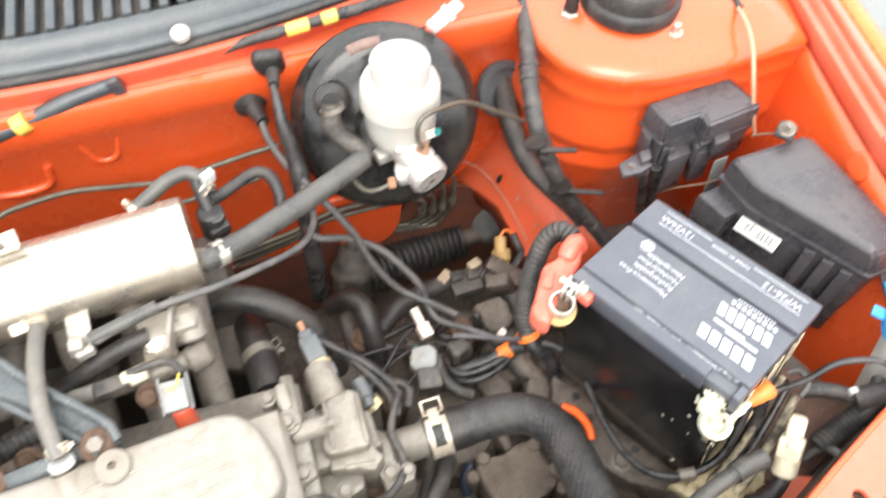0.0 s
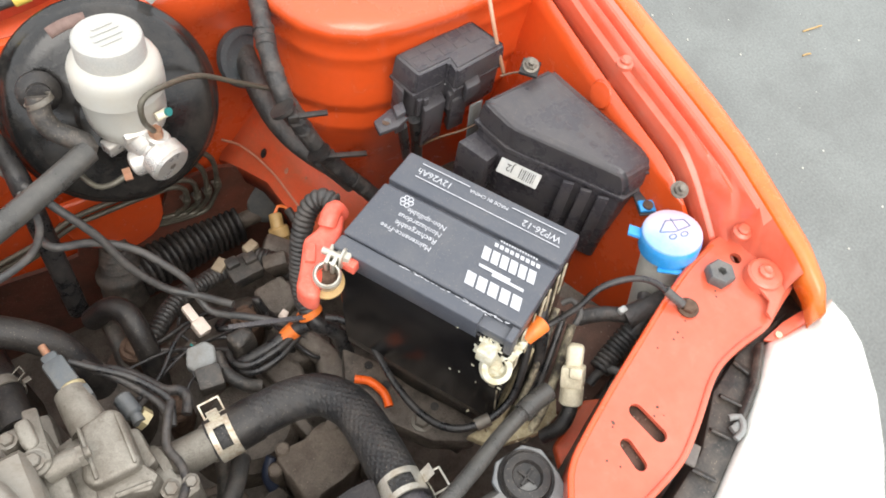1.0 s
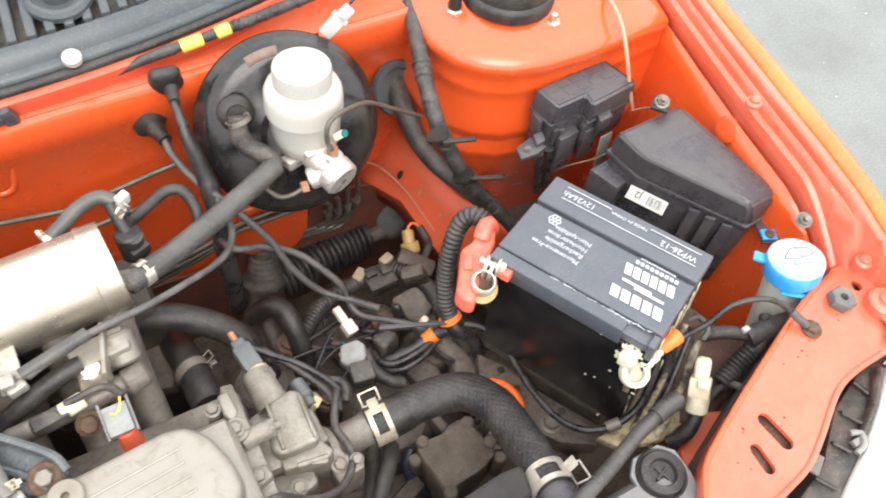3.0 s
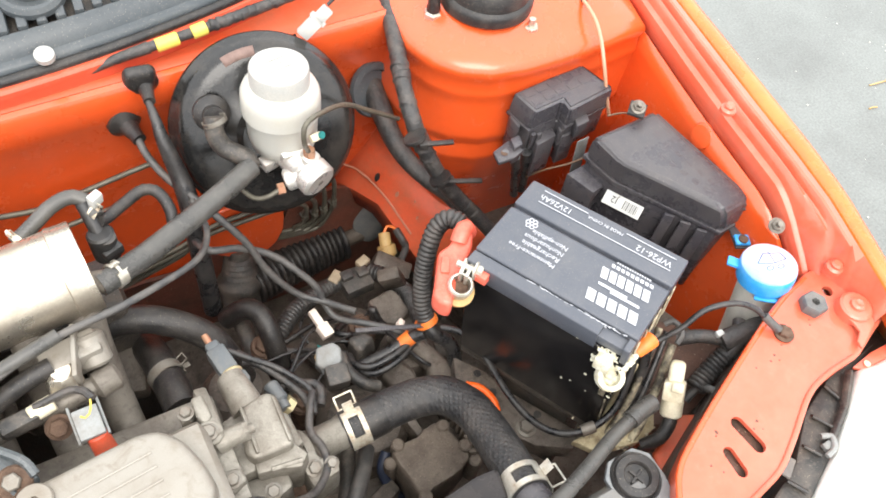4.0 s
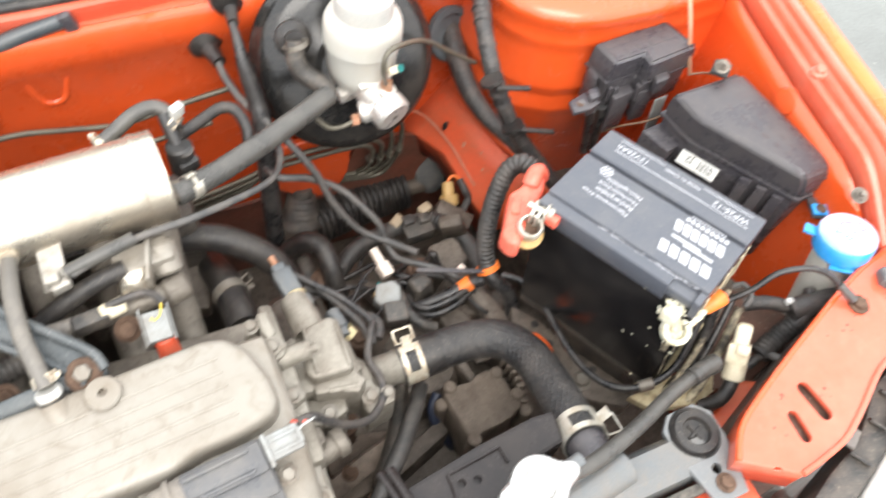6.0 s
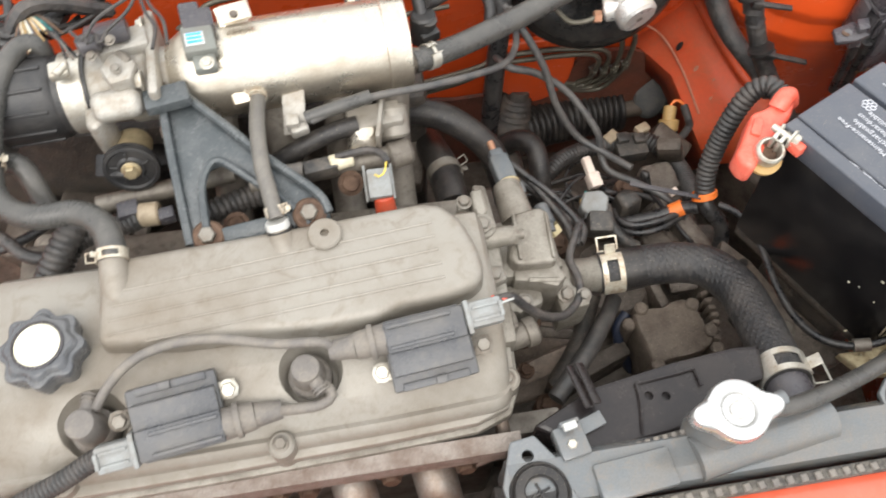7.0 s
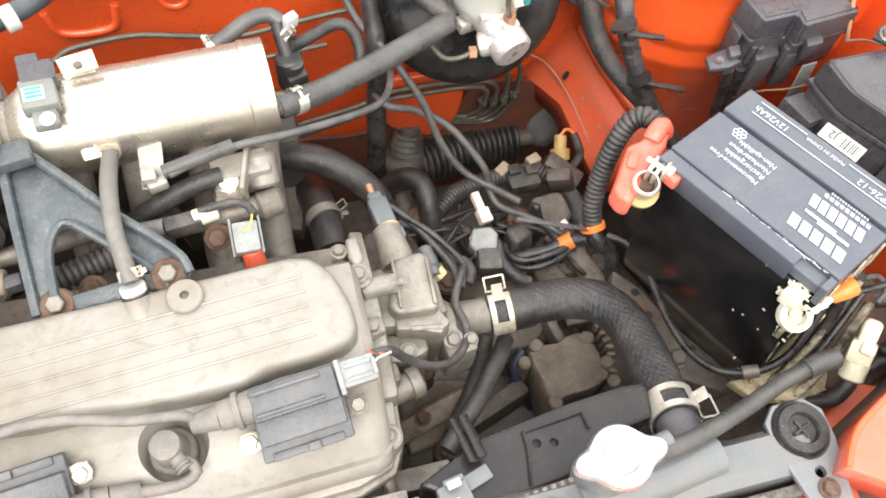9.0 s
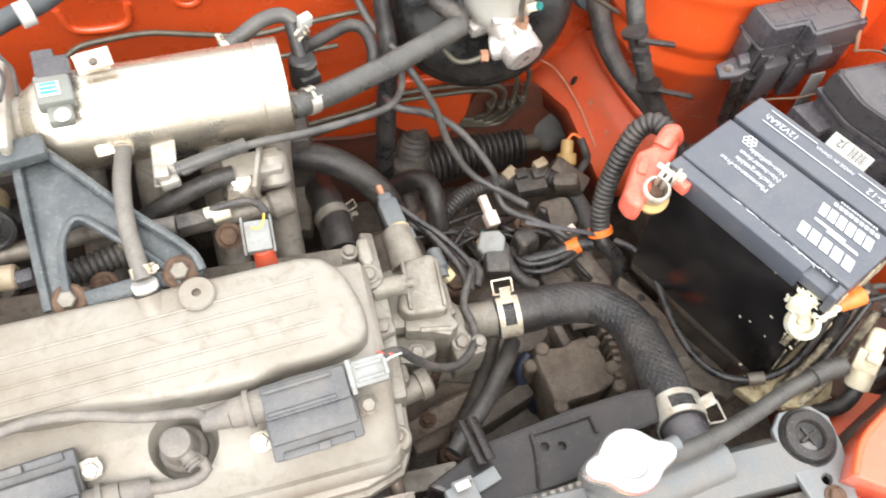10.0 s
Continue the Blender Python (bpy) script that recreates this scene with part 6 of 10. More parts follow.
bm = bmesh.new()
tube(bm, [(0.0, 0.5335, 0.797), (0.045, 0.5305, 0.8085), (0.0764, 0.528, 0.8172), (0.1065, 0.5245, 0.827), (0.1418, 0.522, 0.8334)], (0.0012, 0.0066), 14)
tube(bm, [(0.1065, 0.5245, 0.827), (0.1418, 0.522, 0.8334), (0.197, 0.524, 0.8366), (0.2497, 0.53, 0.8378), (0.3134, 0.54, 0.8377), (0.3881, 0.55, 0.8426)], 0.0055, 14)
part("loom", bm, "taped", hn)
for a, b in (((0.1488, 0.522, 0.8326), (0.1731, 0.522, 0.8353)), ((0.1879, 0.522, 0.8373), (0.2041, 0.522, 0.8397))):
    bm = bmesh.new()
    rod(bm, a, b, 0.0072, n=16, bevel=0.001)
    part("tape_band", bm, "yellow", hn, "yellow tape band")
pl = thing("hose_with_plug", (-0.0846, 0.52, 0.7946), "dusty black conduit along the firewall ledge ending in a plug", "wiring")
bm = bmesh.new()
tube(bm, [(-0.2222, 0.5, 0.7779), (-0.1635, 0.505, 0.7903), (-0.1168, 0.51, 0.7986), (-0.0799, 0.512, 0.8093), (-0.0358, 0.515, 0.8167)], 0.0085, 14)
part("conduit", bm, "cowl", pl)
bm = bmesh.new()
box(bm, (0.014, 0.012, 0.022), Matrix.Translation((-0.0308, 0.513, 0.8156)) @ at(0, 0, 0, 0, -15), 0.003)
part("end_plug", bm, "plastic", pl)
bm = bmesh.new()
rod(bm, (-0.1344, 0.503, 0.7985), (-0.1221, 0.505, 0.8022), 0.0105, n=16)
part("tape_band", bm, "yellow", pl, "yellow tape band")
wc = thing("white_connector", (0.3335, 0.5497, 0.79), "white plastic connector hanging beside the booster", "connector")
WC = frame_of((0.2919, 0.492, 0.8239), (0.3282, 0.488, 0.8582), (0.2979, 0.488, 0.818))
bm = bmesh.new()
box(bm, (0.024, 0.015, 0.009), WC @ at(0.016, 0.004, 0), 0.0015)
box(bm, (0.018, 0.013, 0.008), WC @ at(0.038, 0.004, 0), 0.0015)
box(bm, (0.006, 0.019, 0.008), WC @ at(0.03, 0.004, 0), 0.001)
part("housing", bm, "white", wc)
bm = bmesh.new()
tube(bm, [(0.3276, 0.488, 0.8569), (0.3385, 0.49, 0.8649), (0.3475, 0.495, 0.8771)], 0.002, 8)
tube(bm, [(0.2906, 0.492, 0.8243), (0.2841, 0.498, 0.816), (0.268, 0.5, 0.8116)], 0.002, 8)
part("wire", bm, "cable", wc)

# ---- strut mount ----
sm = thing("strut_mount", (0.5095, 0.448, 0.835), "black rubber strut mount on the red tower", "strut mount")
SC = Vector((0.5201, 0.4644, 0.84))
bm = bmesh.new()
lathe(bm, [(0.056, -0.012), (0.056, -0.002), (0.0535, 0.002), (0.0505, 0.004), (0.048, 0.018), (0.045, 0.022), (0.039, 0.0235), (0.036, 0.021), (0.033, 0.021), (0.031, 0.028), (0.024, 0.031)], Matrix.Translation(SC), 48)
part("rubber", bm, "rubber", sm)
bm = bmesh.new()
lathe(bm, [(0.0078, -0.002), (0.0082, 0.005), (0.0072, 0.008), (0.0072, 0.022), (0.0058, 0.026), (0.004, 0.0235)], Matrix.Translation((0.4537, 0.4727, 0.824)), 20)
part("stud_cap", bm, "rubber", sm, "tall black rubber stud cap")
bm = bmesh.new()
lathe(bm, [(0.0108, -0.012), (0.0108, -0.002), (0.0085, 0.0)], Matrix.Translation((0.4532, 0.4718, 0.824)), 6)
part("washer", bm, "steel", sm)
for p in ((0.5499, 0.4085, 0.815), (0.6081, 0.5423, 0.82)):
    bm = bmesh.new()
    hexbolt(bm, Vector(p) + Vector((0, 0, -0.004)), (0, 0, 1), 0.0092, 0.011)
    rod(bm, Vector(p), Vector(p) + Vector((0, 0, 0.016)), 0.004, n=12)
    part("stud_nut", bm, "steel", sm, "zinc stud nut")
wh = thing("washer_hose", (0.624, 0.312, 0.735), "clear yellowed washer hose beside the tower", "hose")
bm = bmesh.new()
tube(bm, [(0.629, 0.425, 0.83), (0.622, 0.386, 0.83), (0.617, 0.360, 0.82), (0.611, 0.335, 0.8), (0.615, 0.322, 0.77), (0.624, 0.312, 0.735)], 0.0023, 10)
part("hose", bm, "clearhose", wh)
bm = bmesh.new()
tube(bm, [(0.600, 0.500, 0.836), (0.620, 0.462, 0.832), (0.6305, 0.430, 0.83), (0.6285, 0.414, 0.83)], 0.0045, 12)
part("sleeve", bm, "rubber", wh, "black rubber end sleeve")

# harness past the tower
lm = thing("wiring_loom", (0.3932, 0.455, 0.8), "black taped wiring loom running down beside the tower", "wiring")
bm = bmesh.new()
tube(bm, [(0.4386, 0.5805, 0.8), (0.4213, 0.5239, 0.8), (0.4036, 0.4672, 0.795), (0.3865, 0.415, 0.785), (0.3801, 0.3764, 0.765), (0.3878, 0.3621, 0.735), (0.4057, 0.3465, 0.69), (0.4283, 0.3345, 0.65), (0.4564, 0.3214, 0.61), (0.4816, 0.3031, 0.57), (0.4983, 0.2812, 0.52)], 0.0098, 18)
part("loom", bm, "taped", lm)
bm = bmesh.new()
tube(bm, [(0.3956, 0.5066, 0.7), (0.3907, 0.4704, 0.69), (0.3892, 0.4282, 0.675), (0.3947, 0.3943, 0.665), (0.4071, 0.3676, 0.655), (0.4244, 0.3469, 0.64), (0.4406, 0.3301, 0.618)], (0.0150, 0.0085), 18)
part("fabric_sleeve", bm, "taped", lm, "thick dusty cloth-taped branch")
rnd = random.Random(53)
LAID = path([(0.2041, 0.5245, 0.8369), (0.2497, 0.53, 0.8378), (0.3134, 0.54, 0.8377), (0.3881, 0.55, 0.8426)], 0.009)
for k in range(1, len(LAID) - 1):
    bm = bmesh.new()
    t = (LAID[k + 1] - LAID[k - 1]).normalized() + Vector((rnd.gauss(0, 0.15), rnd.gauss(0, 0.15), rnd.gauss(0, 0.15)))
    lathe(bm, [(0.005, -0.006), (0.0058 + rnd.uniform(0, 0.0008), -0.005), (0.006, 0.004), (0.005, 0.0055)], axes(t, at=LAID[k]), 14)
    part("tape_wrap", bm, "taped", hn)
rnd = random.Random(52)
WRAP = path([(0.4386, 0.5805, 0.8), (0.4213, 0.5239, 0.8), (0.4036, 0.4672, 0.795), (0.3865, 0.415, 0.785), (0.3801, 0.3764, 0.765), (0.3878, 0.3621, 0.735), (0.4057, 0.3465, 0.69), (0.4283, 0.3345, 0.65), (0.4564, 0.3214, 0.61)], 0.008)
for k in range(2, len(WRAP) - 2):
    bm = bmesh.new()
    t = (WRAP[k + 1] - WRAP[k - 1]).normalized() + Vector((rnd.gauss(0, 0.16), rnd.gauss(0, 0.16), rnd.gauss(0, 0.16)))
    rr = 0.0092 + rnd.uniform(0, 0.0006) + (0.0012 if 18 < k < 22 or 29 < k < 33 else 0)
    lathe(bm, [(0.009, -0.006), (rr, -0.005), (rr + 0.0003, 0.004), (0.009, 0.0052)], axes(t, at=WRAP[k]), 16)
    part("tape_wrap", bm, "taped", lm)
for a, b, c in (((0.3706, 0.3588, 0.765), (0.372, 0.345, 0.76), (0.411, 0.335, 0.757)), ((0.3973, 0.3364, 0.7), (0.406, 0.330, 0.695), (0.449, 0.316, 0.69))):
    bm = bmesh.new()
    p = Vector(a)
    lathe(bm, [(0.0118, -0.002), (0.0138, -0.002), (0.0138, 0.002), (0.0118, 0.002)], axes((0.25, -0.3, -0.6), at=p + (Vector(b) - p) * 0.35), 20)
    d = Vector(c) - Vector(b)
    mm = frame_of(b, c, Vector(b) + Vector((0, 0, 1)))
    box(bm, (d.length, 0.0032, 0.0065), mm @ at(d.length / 2, 0, 0), 0.0008)
    box(bm, (0.012, 0.010, 0.012), mm @ at(0.004, 0, 0), 0.002)
    tie = part("cable_tie", bm, "rubber", lm)
bm = bmesh.new()
lathe(bm, [(0.026, -0.003), (0.034, -0.002), (0.036, 0.003), (0.034, 0.008), (0.026, 0.008), (0.025, 0.002)], axes((0.15, -0.8, 0.45), at=(0.3921, 0.495, 0.7018)), 32)
gm = solo("firewall_grommet", bm, "cowl", "large grey rubber grommet round the loom in the firewall", "grommet")
# a dark disc closes the ring; the opening's shade is in its colour
bm = bmesh.new()
lathe(bm, [(0.026, -0.002), (0.026, 0.0)], axes((0.15, -0.8, 0.45), at=(0.3949, 0.5, 0.6962)), 24)
part("dark_opening", bm, "rubberd", gm)

# ---- engine: block, gearbox and head ----
block = thing("engine_block", (-0.1, 0.12, 0.25), "grimy aluminium engine block and gearbox in the bay", "engine")
bm = bmesh.new()
prism(bm, [(-0.36, -0.01), (0.06, -0.01), (0.07, 0.19), (-0.36, 0.2)], 0.27, 0.715, 0.008, 2)
part("head_casting", bm, "alud", block, "oily cast cylinder head")
bm = bmesh.new()
prism(bm, [(0.06, 0.02), (0.2, -0.0), (0.34, 0.1), (0.36, 0.22), (0.3, 0.33), (0.12, 0.34), (0.05, 0.2)], 0.27, 0.50, 0.02, 3)
rod(bm, (0.2, 0.17, 0.4), (0.22, 0.16, 0.545), 0.075, 0.055, 32, 0.012)
rod(bm, (0.3, 0.22, 0.4), (0.31, 0.22, 0.545), 0.05, 0.035, 28, 0.01)
rod(bm, (0.1, 0.24, 0.4), (0.1, 0.25, 0.57), 0.05, 0.04, 28, 0.01)
rod(bm, (0.33, 0.27, 0.4), (0.335, 0.275, 0.53), 0.035, 0.03, 24, 0.006)
box(bm, (0.1, 0.02, 0.05), at(0.17, 0.06, 0.52, 0, 0, 20), 0.006)
box(bm, (0.012, 0.12, 0.05), at(0.26, 0.15, 0.53, 0, 0, 10), 0.004)
part("gearbox", bm, "grime", block, "greasy brown-grey gearbox casing")
bm = bmesh.new()
prism(bm, [(0.2213, 0.1004), (0.2854, 0.1083), (0.3011, 0.0579), (0.2824, 0.0496), (0.2267, 0.0402)], 0.50, 0.577, 0.005, 2)
rough(bm, 0.0035, 45)
part("mount_block", bm, "brownbox", block, "dusty brown mounting block")
rnd = random.Random(11)
for x, y, z, r in ((0.11, 0.12, 0.55, 0.012), (0.16, 0.2, 0.57, 0.01), (0.27, 0.27, 0.545, 0.012), (0.24, 0.08, 0.535, 0.009), (0.31, 0.16, 0.54, 0.01), (0.15, 0.29, 0.56, 0.011), (0.22, 0.22, 0.56, 0.009), (0.12, 0.03, 0.52, 0.01)):
    bm = bmesh.new()
    rod(bm, (x, y, 0.45), (x, y, z), r * 1.5, r * 1.5, 16, 0.002)
    hexbolt(bm, (x, y, z), (0.1, -0.1, 1), r, 0.008)
    part("bolt", bm, "rust", block)
for k in range(14):
    bm = bmesh.new()
    x, y = rnd.uniform(0.09, 0.36), rnd.uniform(0.12, 0.36)
    box(bm, (rnd.uniform(0.02, 0.06), rnd.uniform(0.015, 0.03), rnd.uniform(0.02, 0.05)), at(x, y, rnd.uniform(0.48, 0.55), rnd.uniform(-20, 20), rnd.uniform(-20, 20), rnd.uniform(0, 180)), 0.004)
    part("casting_rib", bm, "grime", block)

# ---- valve cover ----
vc = thing("valve_cover", (-0.15, 0.06, 0.70), "dirty beige cast-aluminium valve cover with fine ribs", "valve cover")
DECK = [(0.142, 0.70), (0.142, 0.762), (0.136, 0.77), (0.125, 0.772), (0.06, 0.772), (0.035, 0.768), (0.015, 0.762), (0.0, 0.755), (-0.01, 0.747), (-0.016, 0.741), (-0.02, 0.742), (-0.024, 0.739), (-0.027, 0.733), (-0.028, 0.70)]
bm = bmesh.new()
def deck_ring(x, s, dy=0.0):
    return [(x, 0.06 + (y - 0.06) * s + dy, 0.70 + (z - 0.70) * s) for y, z in DECK]
rows = [(-0.352, 0.85, -0.004), (-0.35, 0.95, -0.004), (-0.345, 1.0, -0.004), (-0.2, 1.0, -0.003), (-0.05, 1.0, 0.0), (0.036, 1.0, 0.004), (0.046, 0.98, 0.006), (0.051, 0.9, 0.006)]
loft(bm, [deck_ring(*r) for r in rows])
cover_ = part("cover", bm, "alu", vc, "beige cast cover stained with oil dust", 50)
bm = bmesh.new()
PLAT = [(-0.262, 0.058), (-0.262, 0.118), (-0.25, 0.131), (-0.1, 0.139), (-0.0, 0.146), (0.018, 0.142), (0.032, 0.126), (0.041, 0.098), (0.043, 0.075), (0.035, 0.062), (0.01, 0.056), (-0.03, 0.054), (-0.045, 0.047), (-0.1, 0.046), (-0.16, 0.05), (-0.2, 0.05)]
prism(bm, PLAT, 0.762, 0.792, 0.0085, 5, top=0.985)
deck_ = part("raised_deck", bm, "alu", vc, "raised ribbed deck")
# soft hollows round the plug caps, scooped out of cover and deck
for (x, y, z), obs in (((-0.1045, 0.0186, 0.0), (cover_, deck_)), ((-0.2705, 0.0023, -0.0075), (cover_,))):
    for ob_ in obs:
        bm = bmesh.new()
        lathe(bm, [(0.0175, 0.748), (0.0195, 0.7495), (0.021, 0.755), (0.0222, 0.7595), (0.0245, 0.7635), (0.0272, 0.7685), (0.0296, 0.776), (0.0302, 0.81)], Matrix.Translation((x, y, z)), 56)
        cut(ob_, bm, 40)
for k in range(5):
    x0, y0, x1, y1 = -0.209, 0.056 + 0.0118 * k, 0.009 - 0.0008 * k, 0.074 + 0.0125 * k
    far = -0.222 if k == 0 else -0.25
    bm = bmesh.new()
    tube(bm, [(far, y0 + (far - x0) * (y1 - y0) / (x1 - x0), 0.7914), (-0.1, y0 + (-0.1 - x0) * (y1 - y0) / (x1 - x0), 0.7917), (x1, y1, 0.7917)], 0.0014, 8, 0.02)
    part("rib", bm, "alu", vc)
# raised ends and bosses
bm = bmesh.new()
EYE_ = Vector((-0.081, 0.1251, 0.7965))
lathe(bm, [(0.0142, -0.03), (0.014, -0.0015), (0.0128, 0.0)], Matrix.Translation(EYE_), 32)
eye_ = part("lifting_eye", bm, "alu", vc)
bm = bmesh.new()
lathe(bm, [(0.0036, -0.02), (0.0036, 0.01)], Matrix.Translation(EYE_), 16)
cut(eye_, bm)
for name_, zz, g in (("flange", 0.73, 0.0035), ("gasket", 0.716, 0.0075)):
    bm = bmesh.new()
    rim_ = [(0.05 + g, 0.13), (0.054 + g, 0.09), (0.056 + g, 0.04), (0.054 + g, 0.0), (0.045 + g * 0.7, -0.018 - g * 0.7), (0.02, -0.026 - g), (-0.06, -0.03 - g), (-0.2, -0.034 - g), (-0.345, -0.036 - g), (-0.345, 0.13)]
    prism(bm, rim_, zz - 0.012, zz, 0.0028, 2)
    part(name_, bm, "alu" if g < 0.005 else "housing", vc)
for x, y, z in ((0.05, 0.002, 0.735), (-0.134, -0.026, 0.747), (-0.3, -0.028, 0.74)):
    bm = bmesh.new()
    lathe(bm, [(0.0112, -0.03), (0.0105, -0.002), (0.0085, 0.0)], Matrix.Translation((x, y, z)), 22)
    boss = part("bolt_boss", bm, "alu", vc)
    bm = bmesh.new()
    hexbolt(bm, (x, y, z), (0, -0.1, 1), 0.0048, 0.005)
    part("bolt", bm, "boltgrey", boss)

cap = thing("oil_filler_cap", (-0.306, 0.06, 0.765), "black scalloped oil filler cap with a worn yellow disc", "cap")
bm = bmesh.new()
OC = Vector((-0.3005, 0.0628, 0.788))
ring = []
for z, s, w in ((-0.022, 0.92, 0.9), (-0.008, 0.99, 1.1), (0.0, 1.0, 1.2), (0.0018, 0.985, 1.2), (0.0024, 0.955, 1.15), (0.0026, 0.87, 0.9), (0.0058, 0.80, 0.8), (0.0066, 0.77, 0.6), (0.0068, 0.64, 0.1)):
    ring.append([OC + Vector((s * (0.0298 + w * 0.0024 * math.cos(8 * a)) * math.cos(a), s * (0.0298 + w * 0.0024 * math.cos(8 * a)) * math.sin(a), z)) for a in np.linspace(0, 2 * math.pi, 96, endpoint=False)])
loft(bm, ring)
knob_ = part("knob", bm, "capblack", cap, "", 40)
bm = bmesh.new()
lathe(bm, [(0.0192, 0.0055), (0.0192, 0.0082), (0.0184, 0.0088), (0.0174, 0.007)], Matrix.Translation(OC), 40)
part("rim", bm, "plastic", knob_)
bm = bmesh.new()
lathe(bm, [(0.0168, 0.006), (0.0168, 0.0078), (0.0156, 0.0082)], Matrix.Translation(OC), 36)
part("disc", bm, "paleyellow", cap, "sun-worn pale yellow disc")

# ---- ignition coils, leads and plug caps ----
def coil(m):
    """A coil about its middle: x along the cover, with a connector at +x and a lead boot at -x."""
    c = thing("ignition_coil", (0, 0, 0), "grey-blue plastic ignition coil bolted to the valve cover", "ignition coil", group="ignition coils")
    bm = bmesh.new()
    box(bm, (0.066, 0.054, 0.012), at(0, 0.003, -0.006), 0.002)
    part("mounting_base", bm, "coil", c)
    bm = bmesh.new()
    box(bm, (0.062, 0.020, 0.016), at(0, -0.003, 0.002), 0.0015)
    part("core_cover", bm, "coil", c)
    bm = bmesh.new()
    box(bm, (0.062, 0.024, 0.020), at(0, 0.0165, 0.003), 0.0025)
    part("winding_case", bm, "coil", c)
    for y, z in ((0.0085, 0.0135), (0.0245, 0.0135)):
        bm = bmesh.new()
        box(bm, (0.05, 0.003, 0.003), at(-0.004, y, z), 0.0006, 1)
        part("rail", bm, "coil", c)
    bm = bmesh.new()
    box(bm, (0.052, 0.006, 0.006), at(0.0, -0.0215, -0.001), 0.001)
    part("shelf", bm, "coil", c)
    bm = bmesh.new()
    box(bm, (0.009, 0.006, 0.005), at(0.004, -0.022, 0.003), 0.001)
    part("clip_lug", bm, "coil", c)
    bm = bmesh.new()
    box(bm, (0.058, 0.0025, 0.004), at(-0.001, 0.029, 0.0045), 0.0008)
    part("rim", bm, "coil", c)
    bm = bmesh.new()
    box(bm, (0.03, 0.02, 0.018), at(0.046, 0.019, 0.0), 0.002)
    box(bm, (0.004, 0.026, 0.022), at(0.034, 0.018, 0.0), 0.001)
    for y in (0.014, 0.024):
        box(bm, (0.02, 0.0025, 0.002), at(0.048, y, 0.0098), 0.0005)
    box(bm, (0.003, 0.012, 0.003), at(0.06, 0.019, 0.0095), 0.0005)
    part("connector", bm, "gplug", c, "light grey plug")
    bm = bmesh.new()
    tube(bm, [(-0.03, 0.018, 0), (-0.043, 0.018, 0), (-0.054, 0.018, 0)], (0.0125, 0.0105), 20)
    rod(bm, (-0.039, 0.018, 0), (-0.043, 0.018, 0), 0.0138)
    tube(bm, [(-0.054, 0.018, 0), (-0.075, 0.019, -0.001)], (0.0095, 0.0075), 18)
    part("lead_boot", bm, "boot", c, "dusty grey-brown rubber boot")
    for x, y in ((-0.039, -0.006), (0.041, -0.004)):
        bm = bmesh.new()
        box(bm, (0.018, 0.014, 0.004), at(x * 0.93, y, -0.008), 0.001)
        hexbolt(bm, (x, y, -0.006), (0, 0, 1), 0.0058, 0.007)
        part("bolt", bm, "steel" if x < 0 else "boltgrey", c, "zinc bolt")
    c.matrix_basis = m
    return c
COILA = frame_of((-0.0117, 0.0162, 0.785), (0.0219, 0.019, 0.787), (-0.0109, 0.0404, 0.792))
coil_a = coil(COILA)
COILB = frame_of((-0.2043, 0.0023, 0.775), (-0.2345, -0.0022, 0.777), (-0.2044, -0.0136, 0.767))
copy_thing(coil_a, COILB)

def plug_cap(p, way, label):
    g = thing("spark_plug_cap", p, label, "spark plug cap", group="spark plug caps")
    bm = bmesh.new()
    m = axes((0, -0.12, 1), at=p)
    lathe(bm, [(0.017, -0.03), (0.017, -0.017), (0.0162, -0.0145), (0.0134, -0.012), (0.0122, -0.006), (0.0113, 0.011), (0.0103, 0.0135), (0.007, 0.0142)], m, 30)
    part("cap", bm, "boot", g)
    bm = bmesh.new()
    tube(bm, [Vector(p) + Vector((0, 0, 0.006)), Vector(p) + Vector(way) * 0.014 + Vector((0, 0, 0.004)), Vector(p) + Vector(way) * 0.022 + Vector((0, 0, 0.003))], (0.0065, 0.005), 14)
    for u in (0.015, 0.018, 0.021):
        rod(bm, Vector(p) + Vector(way) * u + Vector((0, 0, 0.0035)), Vector(p) + Vector(way) * (u + 0.0012) + Vector((0, 0, 0.0033)), 0.0066)
    part("strain_relief", bm, "boot", g)
plug_cap((-0.1063, 0.0186, 0.775), (0.5, -0.85, 0), "grey rubber spark plug cap in its well")
plug_cap((-0.271, 0.0023, 0.772), (0.15, 1.0, 0), "grey rubber spark plug cap with its lead")
pipe("ignition_lead", [COILA @ Vector((-0.07, 0.019, -0.001)), (-0.0926, 0.033, 0.795), (-0.1258, 0.036, 0.797), (-0.1667, 0.0451, 0.8), (-0.1998, 0.0466, 0.8), (-0.2299, 0.0402, 0.795), (-0.2512, 0.0268, 0.785), (-0.2628, 0.0135, 0.777)], 0.0038, "boot", "dusty grey ignition lead across the valve cover", "ignition lead", group="ignition leads")
pipe("ignition_lead", [COILB @ Vector((-0.07, 0.019, -0.001)), (-0.1154, -0.0082, 0.772), (-0.0984, -0.0076, 0.772), (-0.0893, -0.0021, 0.773), (-0.0919, 0.0036, 0.776), (-0.0987, 0.0087, 0.777)], 0.0042, "boot", "short dusty ignition lead curling to a plug cap", "ignition lead", group="ignition leads")
pipe("coil_wire", [COILB @ Vector((0.058, 0.019, 0)), (-0.2662, -0.0211, 0.765), (-0.2937, -0.0307, 0.755), (-0.3216, -0.0379, 0.745), (-0.3496, -0.0465, 0.735)], 0.0075, "conduit", "corrugated conduit to the ignition coil plug", "wiring", 12, 0.005, 0.0012, 0.004)
